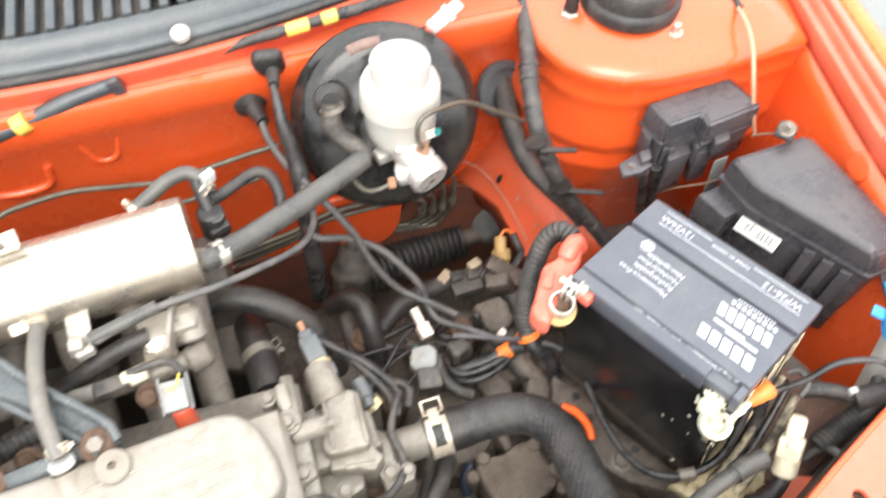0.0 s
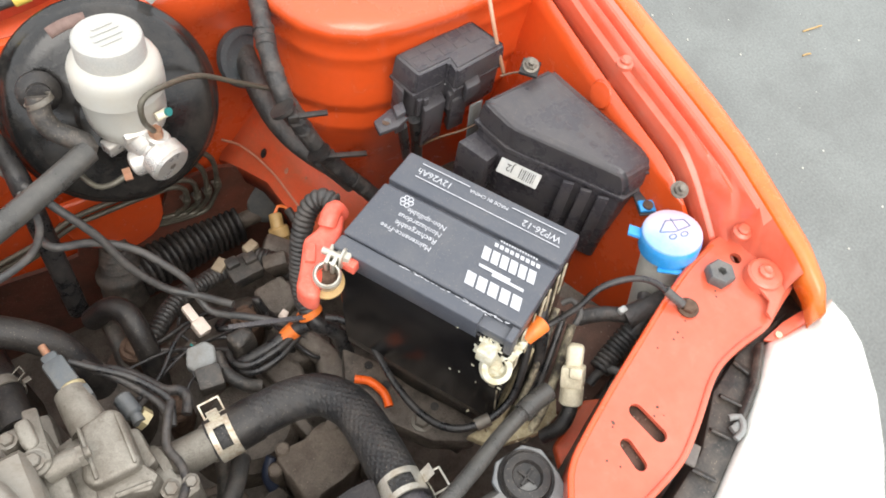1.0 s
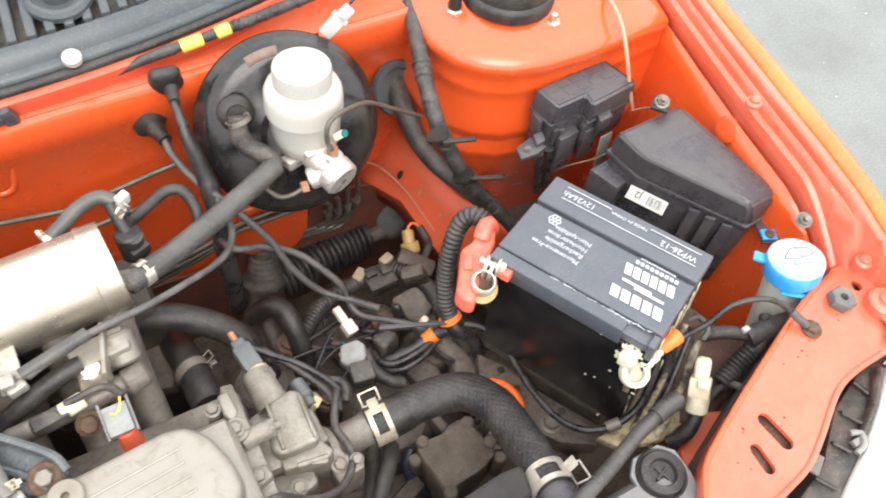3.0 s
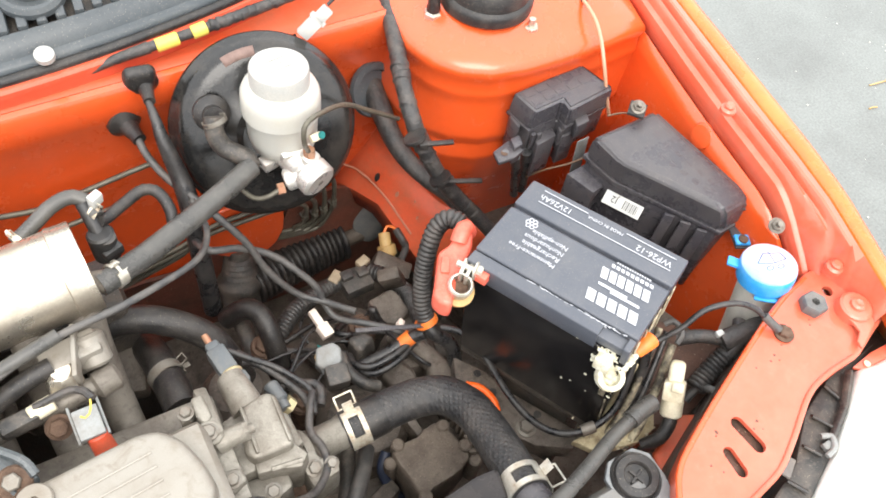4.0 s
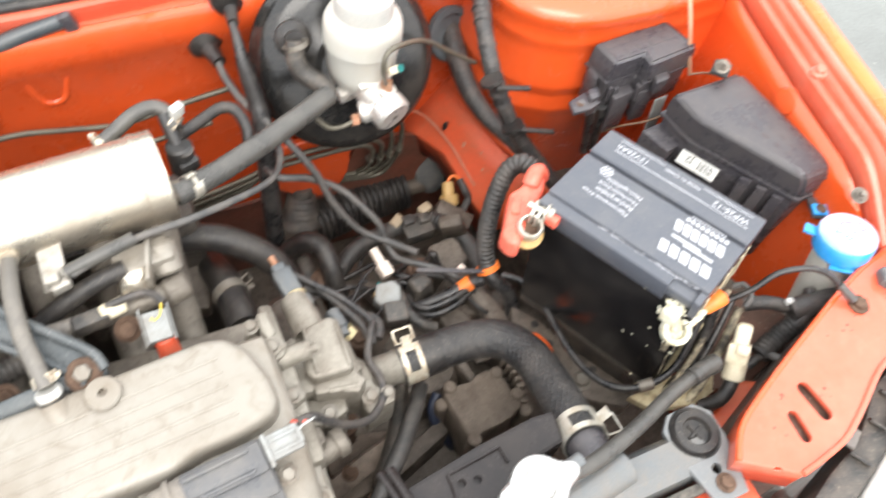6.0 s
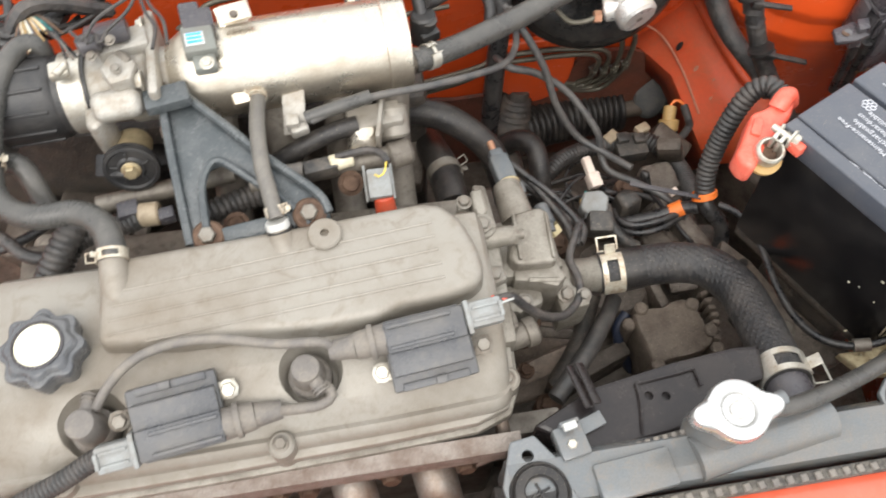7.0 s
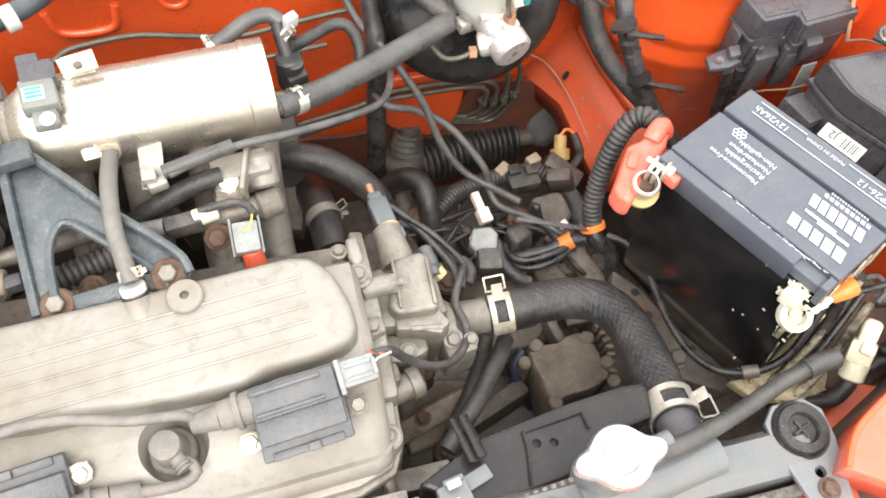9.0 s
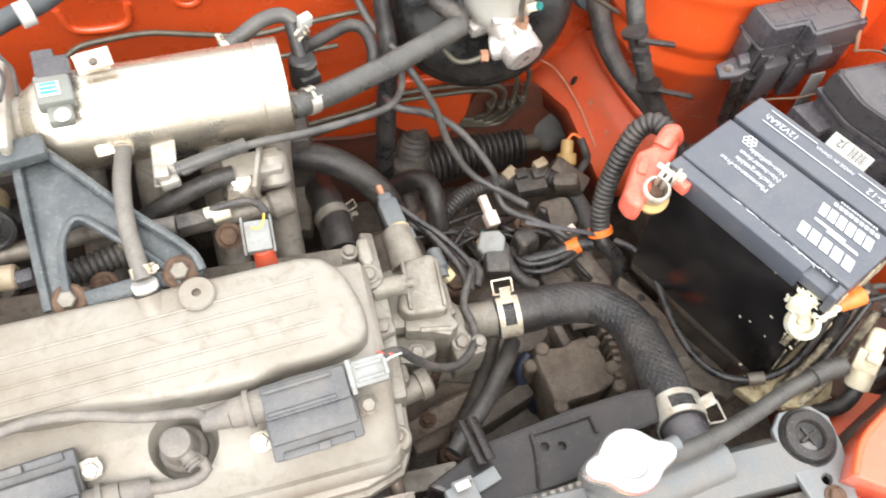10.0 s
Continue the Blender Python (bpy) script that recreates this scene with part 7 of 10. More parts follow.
wr = thing("coil_wire", (0.0621, 0.0573, 0.76), "taped wires from the coil plug to the thermostat housing", "wiring")
bm = bmesh.new()
tube(bm, [(0.0486, 0.0573, 0.77), (0.0626, 0.06, 0.765), (0.0762, 0.0576, 0.745), (0.0959, 0.0564, 0.72), (0.1188, 0.0631, 0.7), (0.1375, 0.082, 0.69), (0.141, 0.1008, 0.69), (0.1375, 0.1218, 0.69), (0.1493, 0.1459, 0.69), (0.1571, 0.1591, 0.685)], 0.0039, 12)
part("loom", bm, "taped", wr)
for k, (mt, dz) in enumerate((("terminal", 0), ("white", 0.003))):
    bm = bmesh.new()
    tube(bm, [(0.0449, 0.0602, 0.772), (0.0521, 0.0567, 0.772), (0.0622, 0.0584, 0.768)] if not k else [(0.0444, 0.0471, 0.772), (0.0513, 0.053, 0.772), (0.0629, 0.0573, 0.768)], 0.0011, 6)
    part("wire", bm, mt, wr)

# ---- exhaust manifold ----
ex = thing("exhaust_manifold", (-0.1, -0.05, 0.6), "rusty cast exhaust manifold below the valve cover", "exhaust")
bm = bmesh.new()
loft(bm, [[(x, -0.036, 0.712), (x, -0.05, 0.708), (x, -0.052, 0.69), (x, -0.034, 0.68)] for x in np.linspace(-0.36, 0.055, 8)])
part("heat_shield_lip", bm, "rustgrey", ex)
for k, x in enumerate((-0.3, -0.2, -0.09, -0.02)):
    bm = bmesh.new()
    tube(bm, [(x, -0.035, 0.655), (x + 0.004, -0.06, 0.652), (x + 0.008, -0.08, 0.635), (x + 0.02, -0.085, 0.58), (x + 0.03, -0.08, 0.5)], 0.019, 20)
    part("runner", bm, "hotsteel", ex, "heat-tinted steel runner")
for x in (-0.33, -0.25, -0.15, -0.125, -0.055, 0.01):
    bm = bmesh.new()
    box(bm, (0.03, 0.01, 0.04), at(x, -0.035, 0.665), 0.003)
    hexbolt(bm, (x, -0.045, 0.668), (0, -1, 0.2), 0.008, 0.009)
    part("stud_nut", bm, "rust", ex)
bm = bmesh.new()
tube(bm, [(0.0337, -0.0006, 0.7), (0.0419, -0.0137, 0.69), (0.0445, -0.0312, 0.68), (0.0347, -0.0397, 0.66), (-0.0008, -0.0447, 0.65)], 0.0065, 14)
part("tube", bm, "hotsteel", ex, "bent heat-tinted tube")
bm = bmesh.new()
box(bm, (0.5, 0.02, 0.1), at(-0.15, -0.02, 0.62), 0.003)
part("port_face", bm, "alud", ex)

# ---- intake plenum ----
PA, PB = Vector((-0.1866, 0.3037, 0.795)), Vector((0.0104, 0.3149, 0.795))
pax = (PB - PA).normalized()
pm = axes(pax, at=PA)
L = (PB - PA).length
plen = thing("intake_plenum", (PA + PB) / 2 + Vector((0, 0, -0.05)), "bright aluminium cylindrical intake plenum", "intake plenum")
bm = bmesh.new()
lathe(bm, [(0.022, -0.014), (0.03, -0.012), (0.035, -0.004), (0.0405, 0.004), (0.0415, 0.015), (0.0415, L - 0.03), (0.0418, L - 0.004), (0.0405, L - 0.001), (0.03, L)], pm, 56)
part("barrel", bm, "plenum", plen, "bright dusty aluminium barrel")
bm = bmesh.new()
lathe(bm, [(0.041, L - 0.0215), (0.0428, L - 0.020), (0.0431, L - 0.018), (0.0428, L - 0.016), (0.0424, L - 0.014), (0.0424, L + 0.0005), (0.041, L + 0.001)], pm, 56)
part("end_flange", bm, "plenum", plen)
bm = bmesh.new()
box(bm, (0.026, 0.003, 0.03), Matrix.Translation(Vector((-0.1376, 0.3222, 0.838))) @ at(0, 0, -0.004, -50, 0, 12), 0.001)
box(bm, (0.026, 0.018, 0.003), Matrix.Translation(Vector((-0.1338, 0.322, 0.846))) @ at(0, 0, 0, 10, 0, 12), 0.001)
tab = part("mounting_tab", bm, "plenum", plen)
# a dark disc on the tab stands for the shaded hole
bm = bmesh.new()
lathe(bm, [(0.0035, 0), (0.0035, 0.0006)], Matrix.Translation(Vector((-0.1345, 0.3185, 0.848))), 16)
part("hole", bm, "grime", tab)
bm = bmesh.new()
CBK = frame_of((-0.0985, 0.2774, 0.8), (-0.1015, 0.2428, 0.78), (-0.0783, 0.2733, 0.8))
box(bm, (0.055, 0.02, 0.003), CBK @ at(0.018, 0.004, 0.002), 0.001)
box(bm, (0.02, 0.034, 0.003), CBK @ at(-0.008, 0.012, 0.002), 0.001)
box(bm, (0.012, 0.012, 0.012), Matrix.Translation((-0.0981, 0.2375, 0.795)), 0.002)
box(bm, (0.016, 0.008, 0.01), Matrix.Translation((-0.0931, 0.2325, 0.79)) @ at(0, 0, 0, 0, 0, 15), 0.002)
part("cable_bracket", bm, "castbright", plen)
bm = bmesh.new()
box(bm, (0.03, 0.03, 0.02), Matrix.Translation((-0.1346, 0.2758, 0.8)) @ at(0, 0, 0, 20, 0, 10), 0.004)
rod(bm, (-0.1268, 0.2801, 0.8), (-0.1263, 0.2625, 0.8), 0.009)
part("hose_boss", bm, "plenum", plen)
bm = bmesh.new()
rod(bm, PB + Vector((-0.006, -0.02, 0.0)), Vector((0.0209, 0.2900, 0.797)), 0.0105)
part("hose_boss", bm, "alud", plen)
# an added dark slab; it stands for the shade below the plenum
bm = bmesh.new()
box(bm, (0.5, 0.07, 0.34), at(-0.22, 0.335, 0.56), 0.01)
part("dark_backing", bm, "grimeblack", plen, "added dark backing slab for the shade under the plenum")
rnd = random.Random(31)
for k in range(16):
    bm = bmesh.new()
    x = -0.42 + 0.028 * k
    z = rnd.uniform(0.58, 0.7)
    if k % 3:
        rod(bm, (x, 0.31, z - 0.05), (x + rnd.uniform(-0.02, 0.02), rnd.uniform(0.25, 0.28), z), rnd.uniform(0.008, 0.018), n=16, bevel=0.003)
    else:
        box(bm, (rnd.uniform(0.03, 0.05), 0.05, rnd.uniform(0.02, 0.05)), at(x, 0.285, z, rnd.uniform(-20, 20), rnd.uniform(-15, 15), rnd.uniform(-20, 20)), 0.004)
    part("casting_boss", bm, ("grime", "alud", "rubber", "castbrown")[k % 4], plen)
for k, x in enumerate((-0.16, -0.105, -0.05, 0.0)):
    bm = bmesh.new()
    tube(bm, [(x - 0.004, 0.29, 0.775), (x - 0.008, 0.272, 0.75), (x - 0.01, 0.245, 0.712), (x - 0.01, 0.215, 0.682), (x - 0.008, 0.18, 0.665)], 0.0155, 22)
    part("runner", bm, "alud", plen, "cast intake runner")
bm = bmesh.new()
box(bm, (0.25, 0.014, 0.05), at(-0.095, 0.182, 0.672, 25), 0.004)
part("head_flange", bm, "alud", plen)

ms = thing("pressure_sensor", (-0.1666, 0.2965, 0.85), "black and grey pressure sensor on top of the plenum", "sensor")
S0 = frame_of((-0.1665, 0.2937, 0.848), (-0.1451, 0.297, 0.846), (-0.1629, 0.3209, 0.848)) @ Matrix.Diagonal((0.78, 0.82, 0.8, 1))
bm = bmesh.new()
box(bm, (0.034, 0.036, 0.016), S0 @ at(0.003, 0.0, -0.004), 0.003)
box(bm, (0.024, 0.02, 0.012), S0 @ at(0.004, -0.026, -0.008), 0.003)
part("body", bm, "gplug2", ms, "grey-green sensor body")
bm = bmesh.new()
box(bm, (0.034, 0.026, 0.018), S0 @ at(0.006, 0.026, -0.004), 0.003)
box(bm, (0.022, 0.014, 0.014), S0 @ at(0.0, 0.042, -0.002), 0.003)
part("plug", bm, "plastic", ms)
bm = bmesh.new()
box(bm, (0.02, 0.017, 0.0006), S0 @ at(-0.001, -0.002, 0.0045), 0)
lb = part("label", bm, "white", ms, "small blue and white label")
bm = bmesh.new()
for y in (-0.006, -0.001, 0.004):
    box(bm, (0.016, 0.003, 0.0004), S0 @ at(-0.001, y, 0.0051), 0)
part("print_bar", bm, "blue", lb)
bm = bmesh.new()
hexbolt(bm, S0 @ Vector((0.006, -0.03, -0.002)), (0, -0.2, 1), 0.0045, 0.004)
part("screw", bm, "steel", ms)

# ---- throttle body and intake duct ----
tb = thing("throttle_assembly", (-0.2687, 0.308, 0.76), "cast aluminium throttle body with cable pulley", "throttle body")
T1, T0 = PA - pax * 0.02, PA - pax * 0.085
bm = bmesh.new()
lathe(bm, [(0.027, 0), (0.031, 0.002), (0.031, 0.03), (0.034, 0.036), (0.034, 0.055), (0.028, 0.062), (0.028, 0.075)], axes(pax, at=T0), 40)
box(bm, (0.044, 0.026, 0.024), Matrix.Translation(T0 + pax * 0.04 + Vector((0, 0.014, 0.031))) @ at(0, 0, 0, 0, 0, 10), 0.005)
box(bm, (0.026, 0.018, 0.014), Matrix.Translation(T0 + pax * 0.03 + Vector((-0.005, 0.016, 0.046))) @ at(0, 0, 0, 0, 0, 10), 0.004)
box(bm, (0.03, 0.016, 0.03), Matrix.Translation(T0 + pax * 0.046 + Vector((0, -0.024, 0.012))) @ at(0, 0, 0, 30, 0, 10), 0.003)
box(bm, (0.042, 0.026, 0.024), at(-0.239, 0.2605, 0.8175, 35, 0, 6), 0.009, 4)
part("housing", bm, "castbright", tb)
bm = bmesh.new()
prism(bm, [(-0.268, 0.265), (-0.248, 0.262), (-0.252, 0.247), (-0.26, 0.24), (-0.267, 0.246)], 0.762, 0.815, 0.004, 3)
part("spring_pillar", bm, "castbright", tb)
bm = bmesh.new()
prism(bm, [(-0.247, 0.281), (-0.239, 0.296), (-0.226, 0.297), (-0.217, 0.283), (-0.221, 0.266), (-0.238, 0.263)], 0.822, 0.842, 0.003, 2)
part("top_pad", bm, "castbright", tb)
bm = bmesh.new()
box(bm, (0.036, 0.022, 0.014), Matrix.Translation((-0.2411, 0.3167, 0.843)) @ at(0, 0, 0, -20, 0, 12), 0.003)
rod(bm, (-0.2627, 0.3021, 0.845), (-0.2462, 0.3062, 0.847), 0.009, bevel=0.002)
part("position_sensor", bm, "plastic", tb, "black throttle position sensor")
for p in ((-0.2319, 0.2754, 0.845), (-0.2328, 0.2942, 0.858), (-0.2521, 0.2915, 0.845)):
    bm = bmesh.new()
    hexbolt(bm, p, (0, -0.4, 1), 0.0034, 0.003)
    part("screw", bm, "boltgrey", tb)
bm = bmesh.new()
bar(bm, [(-0.2402, 0.2786, 0.83), (-0.2281, 0.2897, 0.84)], 0.016, 0.006)
part("cam_lever", bm, "alud", tb)
bm = bmesh.new()
box(bm, (0.009, 0.078, 0.094), axes(pax, at=T1 - pax * 0.002) @ at(0, 0, 0, 0, 90, 0) @ at(0, 0, 0, 0, 0, 0), 0.004)
part("flange", bm, "castbright", tb)
for dy, dz in ((0.03, 0.036), (-0.03, 0.036), (-0.03, -0.036)):
    bm = bmesh.new()
    hexbolt(bm, T1 - pax * 0.008 + Vector((0, dy, dz)), -pax, 0.0065, 0.006)
    part("bolt", bm, "steel", tb)
bm = bmesh.new()
PU = Vector((-0.2412, 0.2255, 0.775))
pw = Vector((0.05, -0.93, 0.3)).normalized()
lathe(bm, [(0.021, 0), (0.0235, 0.001), (0.0235, 0.003), (0.0205, 0.0035), (0.0205, 0.006), (0.0235, 0.0065), (0.0235, 0.0085), (0.0205, 0.009), (0.019, 0.0072), (0.0125, 0.0072), (0.0105, 0.009)], axes(pw, at=PU - pw * 0.006), 40)
pu = part("pulley", bm, "duct", tb, "black cable pulley")
for k in range(5):
    bm = bmesh.new()
    box(bm, (0.007, 0.002, 0.002), axes(pw, at=PU - pw * 0.006) @ at(0, 0, 0.0078, 0, 0, 72 * k + 20) @ at(0.0138, 0, 0), 0.0005, 1)
    part("spoke", bm, "duct", pu)
bm = bmesh.new()
rod(bm, Vector((-0.2653, 0.2334, 0.77)) - pw * 0.006, Vector((-0.2653, 0.2334, 0.77)), 0.0085, 0.008, 20, 0.001)
part("cable_cam", bm, "duct", tb)
bm = bmesh.new()
rod(bm, Vector((-0.2653, 0.2334, 0.77)), Vector((-0.2653, 0.2334, 0.77)) + pw * 0.002, 0.0035)
part("pin", bm, "steel", tb)
bm = bmesh.new()
hexbolt(bm, PU + pw * 0.002, pw, 0.0062, 0.008)
part("nut", bm, "brassy", pu, "brassy spindle nut")
bm = bmesh.new()
bar(bm, [(-0.2665, 0.2325, 0.774), (-0.252, 0.229, 0.776), (-0.241, 0.226, 0.777)], 0.02, 0.004)
part("cam_arm", bm, "duct", pu)
bm = bmesh.new()
sp = PU - pw * 0.008
coil_m = axes(-pw, at=sp)
tube(bm, [coil_m @ Vector((0.0145 * math.cos(a), 0.0145 * math.sin(a), 0.0031 * a / 6.283)) for a in np.arange(0, 6.283 * 10, 0.52)], 0.00135, 6, 0.002)
part("return_spring", bm, "brassy", tb, "coiled brassy return spring")

duct = thing("intake_duct", T0 + Vector((-0.04, 0, -0.04)), "black rubber intake duct clamped to the throttle body", "intake duct")
bm = bmesh.new()
D = axes(pax, at=T0)
lathe(bm, [(0.042, -0.13), (0.041, -0.085), (0.0385, -0.08), (0.0375, -0.076), (0.0375, -0.03), (0.036, -0.024), (0.0345, -0.022), (0.0345, 0.006)], D, 40)
part("duct", bm, "duct", duct)
bm = bmesh.new()
lathe(bm, [(0.0375, -0.088), (0.0445, -0.086), (0.0445, -0.078), (0.0375, -0.076)], D, 40)
part("ridge", bm, "hosebrown", duct, "dusty brown collar")
for k in range(12):
    bm = bmesh.new()
    box(bm, (0.003, 0.003, 0.046), D @ at(0, 0, 0, 0, 0, 30 * k) @ at(0.0378, 0, -0.051), 0.0008, 1)
    part("rib", bm, "duct", duct)
bm = bmesh.new()
lathe(bm, [(0.0343, -0.016), (0.0358, -0.016), (0.0358, 0.003), (0.0343, 0.003)], D, 44)
cl = part("band_clamp", bm, "steel", duct, "bright steel band clamp")
bm = bmesh.new()
box(bm, (0.016, 0.016, 0.008), Matrix.Translation(Vector((-0.2795, 0.2843, 0.84))) @ at(0, 0, 0, 0, 0, 10), 0.002)
rod(bm, (-0.2801, 0.2758, 0.845), (-0.2731, 0.2851, 0.845), 0.0035)
part("clamp_screw", bm, "steel", cl)

# ---- black iron support bracket ----
br = thing("plenum_bracket", (-0.1698, 0.2121, 0.77), "black-painted cast iron A-shaped bracket supporting the plenum", "bracket")
bm = bmesh.new()
slab(bm, [(-0.2081, 0.2619, 0.808), (-0.1828, 0.2692, 0.81), (-0.1253, 0.2065, 0.802), (-0.0843, 0.1682, 0.793), (-0.074, 0.1467, 0.788), (-0.0908, 0.1383, 0.785), (-0.1045, 0.1564, 0.788), (-0.1457, 0.1944, 0.796), (-0.1612, 0.2059, 0.799), (-0.1715, 0.2029, 0.797), (-0.1783, 0.1851, 0.791), (-0.1779, 0.1525, 0.781), (-0.1702, 0.1344, 0.776), (-0.1921, 0.1374, 0.776), (-0.1985, 0.1857, 0.79)], 0.009, 0.003)
box(bm, (0.038, 0.022, 0.012), frame_of((-0.21, 0.2632, 0.818), (-0.1817, 0.2686, 0.818), (-0.2056, 0.2904, 0.818)) @ at(0.011, -0.004, 0), 0.003)
part("frame", bm, "iron", br)
bm = bmesh.new()
o = [Vector(p) for p in ((-0.183, 0.2643, 0.813), (-0.1541, 0.234, 0.809), (-0.1251, 0.2027, 0.804), (-0.0844, 0.1648, 0.795), (-0.0756, 0.1468, 0.79))]
tube(bm, o, 0.004, 8)
tube(bm, [(-0.2044, 0.2559, 0.811), (-0.199, 0.2038, 0.797), (-0.1914, 0.1394, 0.779)], 0.004, 8)
tube(bm, [(-0.1767, 0.1507, 0.784), (-0.1772, 0.1831, 0.794), (-0.1699, 0.2001, 0.8), (-0.1608, 0.2039, 0.801), (-0.1452, 0.1918, 0.799), (-0.1043, 0.1562, 0.79), (-0.0919, 0.14, 0.787)], 0.0035, 8)
part("edge_rib", bm, "iron", br)
bm = bmesh.new()
bar(bm, [(-0.1605, 0.1443, 0.777), (-0.1013, 0.1508, 0.78)], 0.016, 0.008)
part("foot_bar", bm, "iron", br)
for p in ((-0.1764, 0.1448, 0.78), (-0.0918, 0.148, 0.79)):
    bm = bmesh.new()
    lathe(bm, [(0.0138, -0.014), (0.0138, 0.0), (0.0118, 0.002)], axes((0, -0.3, 1), at=p), 24)
    bs = part("boss", bm, "rust", br)
    bm = bmesh.new()
    hexbolt(bm, Vector(p) + Vector((0, 0, 0.001)), (0, -0.3, 1), 0.0072, 0.007, False)
    part("bolt", bm, "boltgrey", bs)

# ---- breather and vacuum hoses on the cover ----
pcv = thing("breather_hose", (-0.126, 0.2, 0.79), "grey-brown rubber breather hose between plenum and valve cover", "hose", group="breather hoses")
bm = bmesh.new()
tube(bm, [(-0.1257, 0.2626, 0.802), (-0.1266, 0.2248, 0.81), (-0.1246, 0.1864, 0.812), (-0.1209, 0.1628, 0.808), (-0.1174, 0.1419, 0.8)], 0.0068, 18)
part("hose", bm, "hosebrown", pcv)
spring_clamp(pcv, Vector((-0.1261, 0.265, 0.802)), Vector((0, -0.9, 0.2)), 0.0074, 0.005, (-0.8, 0.1, 0.3), size=0.5)
spring_clamp(pcv, Vector((-0.1182, 0.1484, 0.8)), Vector((0.1, -0.6, -0.3)), 0.0074, 0.008, (0.8, 0.1, 0.4), size=0.5)
bm = bmesh.new()
lathe(bm, [(0.0098, 0), (0.0098, 0.005), (0.0088, 0.0065)], axes((-0.1, 0.5, 0.7), at=(-0.1178, 0.1388, 0.79)), 26)
part("valve_base", bm, "white", pcv, "white plastic valve base")
bm = bmesh.new()
lathe(bm, [(0.0125, -0.012), (0.0118, -0.002), (0.0105, 0.0)], axes((-0.1, 0.5, 0.7), at=(-0.117, 0.1353, 0.788)), 26)
tube(bm, [(-0.117, 0.1345, 0.7855), (-0.1155, 0.124, 0.783), (-0.1135, 0.110, 0.7765)], (0.0115, 0.0135), 22)
part("valve_nipple", bm, "alu", pcv)
bm = bmesh.new()
lathe(bm, [(0.0108, -0.002), (0.0108, 0.001)], axes((-0.1, 0.5, 0.7), at=(-0.1175, 0.1373, 0.79)), 26)
part("seal", bm, "rubber", pcv)
br2 = thing("breather_hose", (-0.3077, 0.1846, 0.78), "thick grey rubber breather hose to the valve cover", "hose", group="breather hoses")
bm = bmesh.new()
tube(bm, [(-0.3026, 0.3199, 0.815), (-0.3015, 0.3228, 0.83), (-0.3133, 0.321, 0.835), (-0.3262, 0.3009, 0.835), (-0.3372, 0.2656, 0.825), (-0.3421, 0.2299, 0.812), (-0.3422, 0.2037, 0.803), (-0.3305, 0.1833, 0.8), (-0.3074, 0.1716, 0.8), (-0.2765, 0.1711, 0.8), (-0.2559, 0.1577, 0.8), (-0.2487, 0.1402, 0.797), (-0.2478, 0.1268, 0.793)], (0.0085, 0.0112), 20)
part("hose", bm, "hosegrey", br2)
spring_clamp(br2, Vector((-0.3419, 0.2228, 0.81)), Vector((0.0, -0.5, -0.1)), 0.0103, 0.011, (0.8, 0.1, 0.6), size=0.6)
spring_clamp(br2, Vector((-0.2485, 0.1305, 0.794)), Vector((0.02, -0.5, -0.1)), 0.0116, 0.009, (-0.8, 0.2, 0.5), size=0.6)
bm = bmesh.new()
tube(bm, [(-0.2478, 0.1285, 0.794), (-0.2474, 0.113, 0.787), (-0.2466, 0.095, 0.7775)], (0.0108, 0.0145), 24)
part("nipple", bm, "alu", br2)
pipe("small_hose", [(-0.3423, 0.2366, 0.79), (-0.3304, 0.2321, 0.79), (-0.3245, 0.2255, 0.785), (-0.3194, 0.2146, 0.775), (-0.3152, 0.2032, 0.76)], 0.0095, "hosegrey", "short black hose with clamp near the intake duct", "hose", 14, group="small hoses")

# ---- cowl panel ----
cowl = thing("cowl_panel", (0.0, 0.6, 0.84), "weathered black plastic cowl panel with a grille below the windscreen", "cowl panel")
bm = bmesh.new()
loft(bm, [[(x, cowl_line(x) + 0.0055 + 0.0055 * math.cos(a), 0.8335 + 0.0055 * math.sin(a)) for a in np.linspace(0, 2 * math.pi, 12, endpoint=False)] for x in np.linspace(-0.8, 0.9, 60)])
part("rubber_seal", bm, "rubber", cowl, "black rubber bonnet seal")
bm = bmesh.new()
cowl_strip(bm, [(0.008, 0.83), (0.0105, 0.84), (0.013, 0.8425), (0.019, 0.8445), (0.0205, 0.843), (0.022, 0.845), (0.025, 0.85), (0.036, 0.858), (0.039, 0.8585), (0.042, 0.852)])
thick(part("panel", bm, "cowl", cowl, "grey weathered plastic strip", 50), 0.003)
bm = bmesh.new()
cowl_strip(bm, [(0.04, 0.85), (0.2, 0.855), (0.34, 0.87)])
part("grille_floor", bm, "rubberd", cowl)
for k, x in enumerate(np.arange(-0.5, 0.42, 0.0185)):
    bm = bmesh.new()
    y = cowl_line(x)
    a, b = Vector((x, y + 0.04, 0.857)), Vector((x + 0.012, y + 0.17, 0.875))
    m = frame_of(a, b, a + Vector((0, 0, 1)))
    box(bm, ((b - a).length, 0.012, 0.010), m @ at((b - a).length / 2, 0, 0), 0.0025, 2)
    part("grille_slat", bm, "cowl", cowl)
for t in ("a", "b"):
    p = (0.0451, 0.5274, 0.852) if t == "a" else (-0.1668, 0.4887, 0.852)
    bm = bmesh.new()
    lathe(bm, [(0.0095, -0.004), (0.0095, 0.002), (0.006, 0.005), (0.002, 0.0055)], axes((0, -0.25, 1), at=p), 20)
    part("clip_cap", bm, "capgrey", cowl, "grey plastic trim clip")
sp_ = thing("wiper_spindle", (0.055, 0.598, 0.866), "dark wiper spindle with a cap in the cowl", "wiper")
bm = bmesh.new()
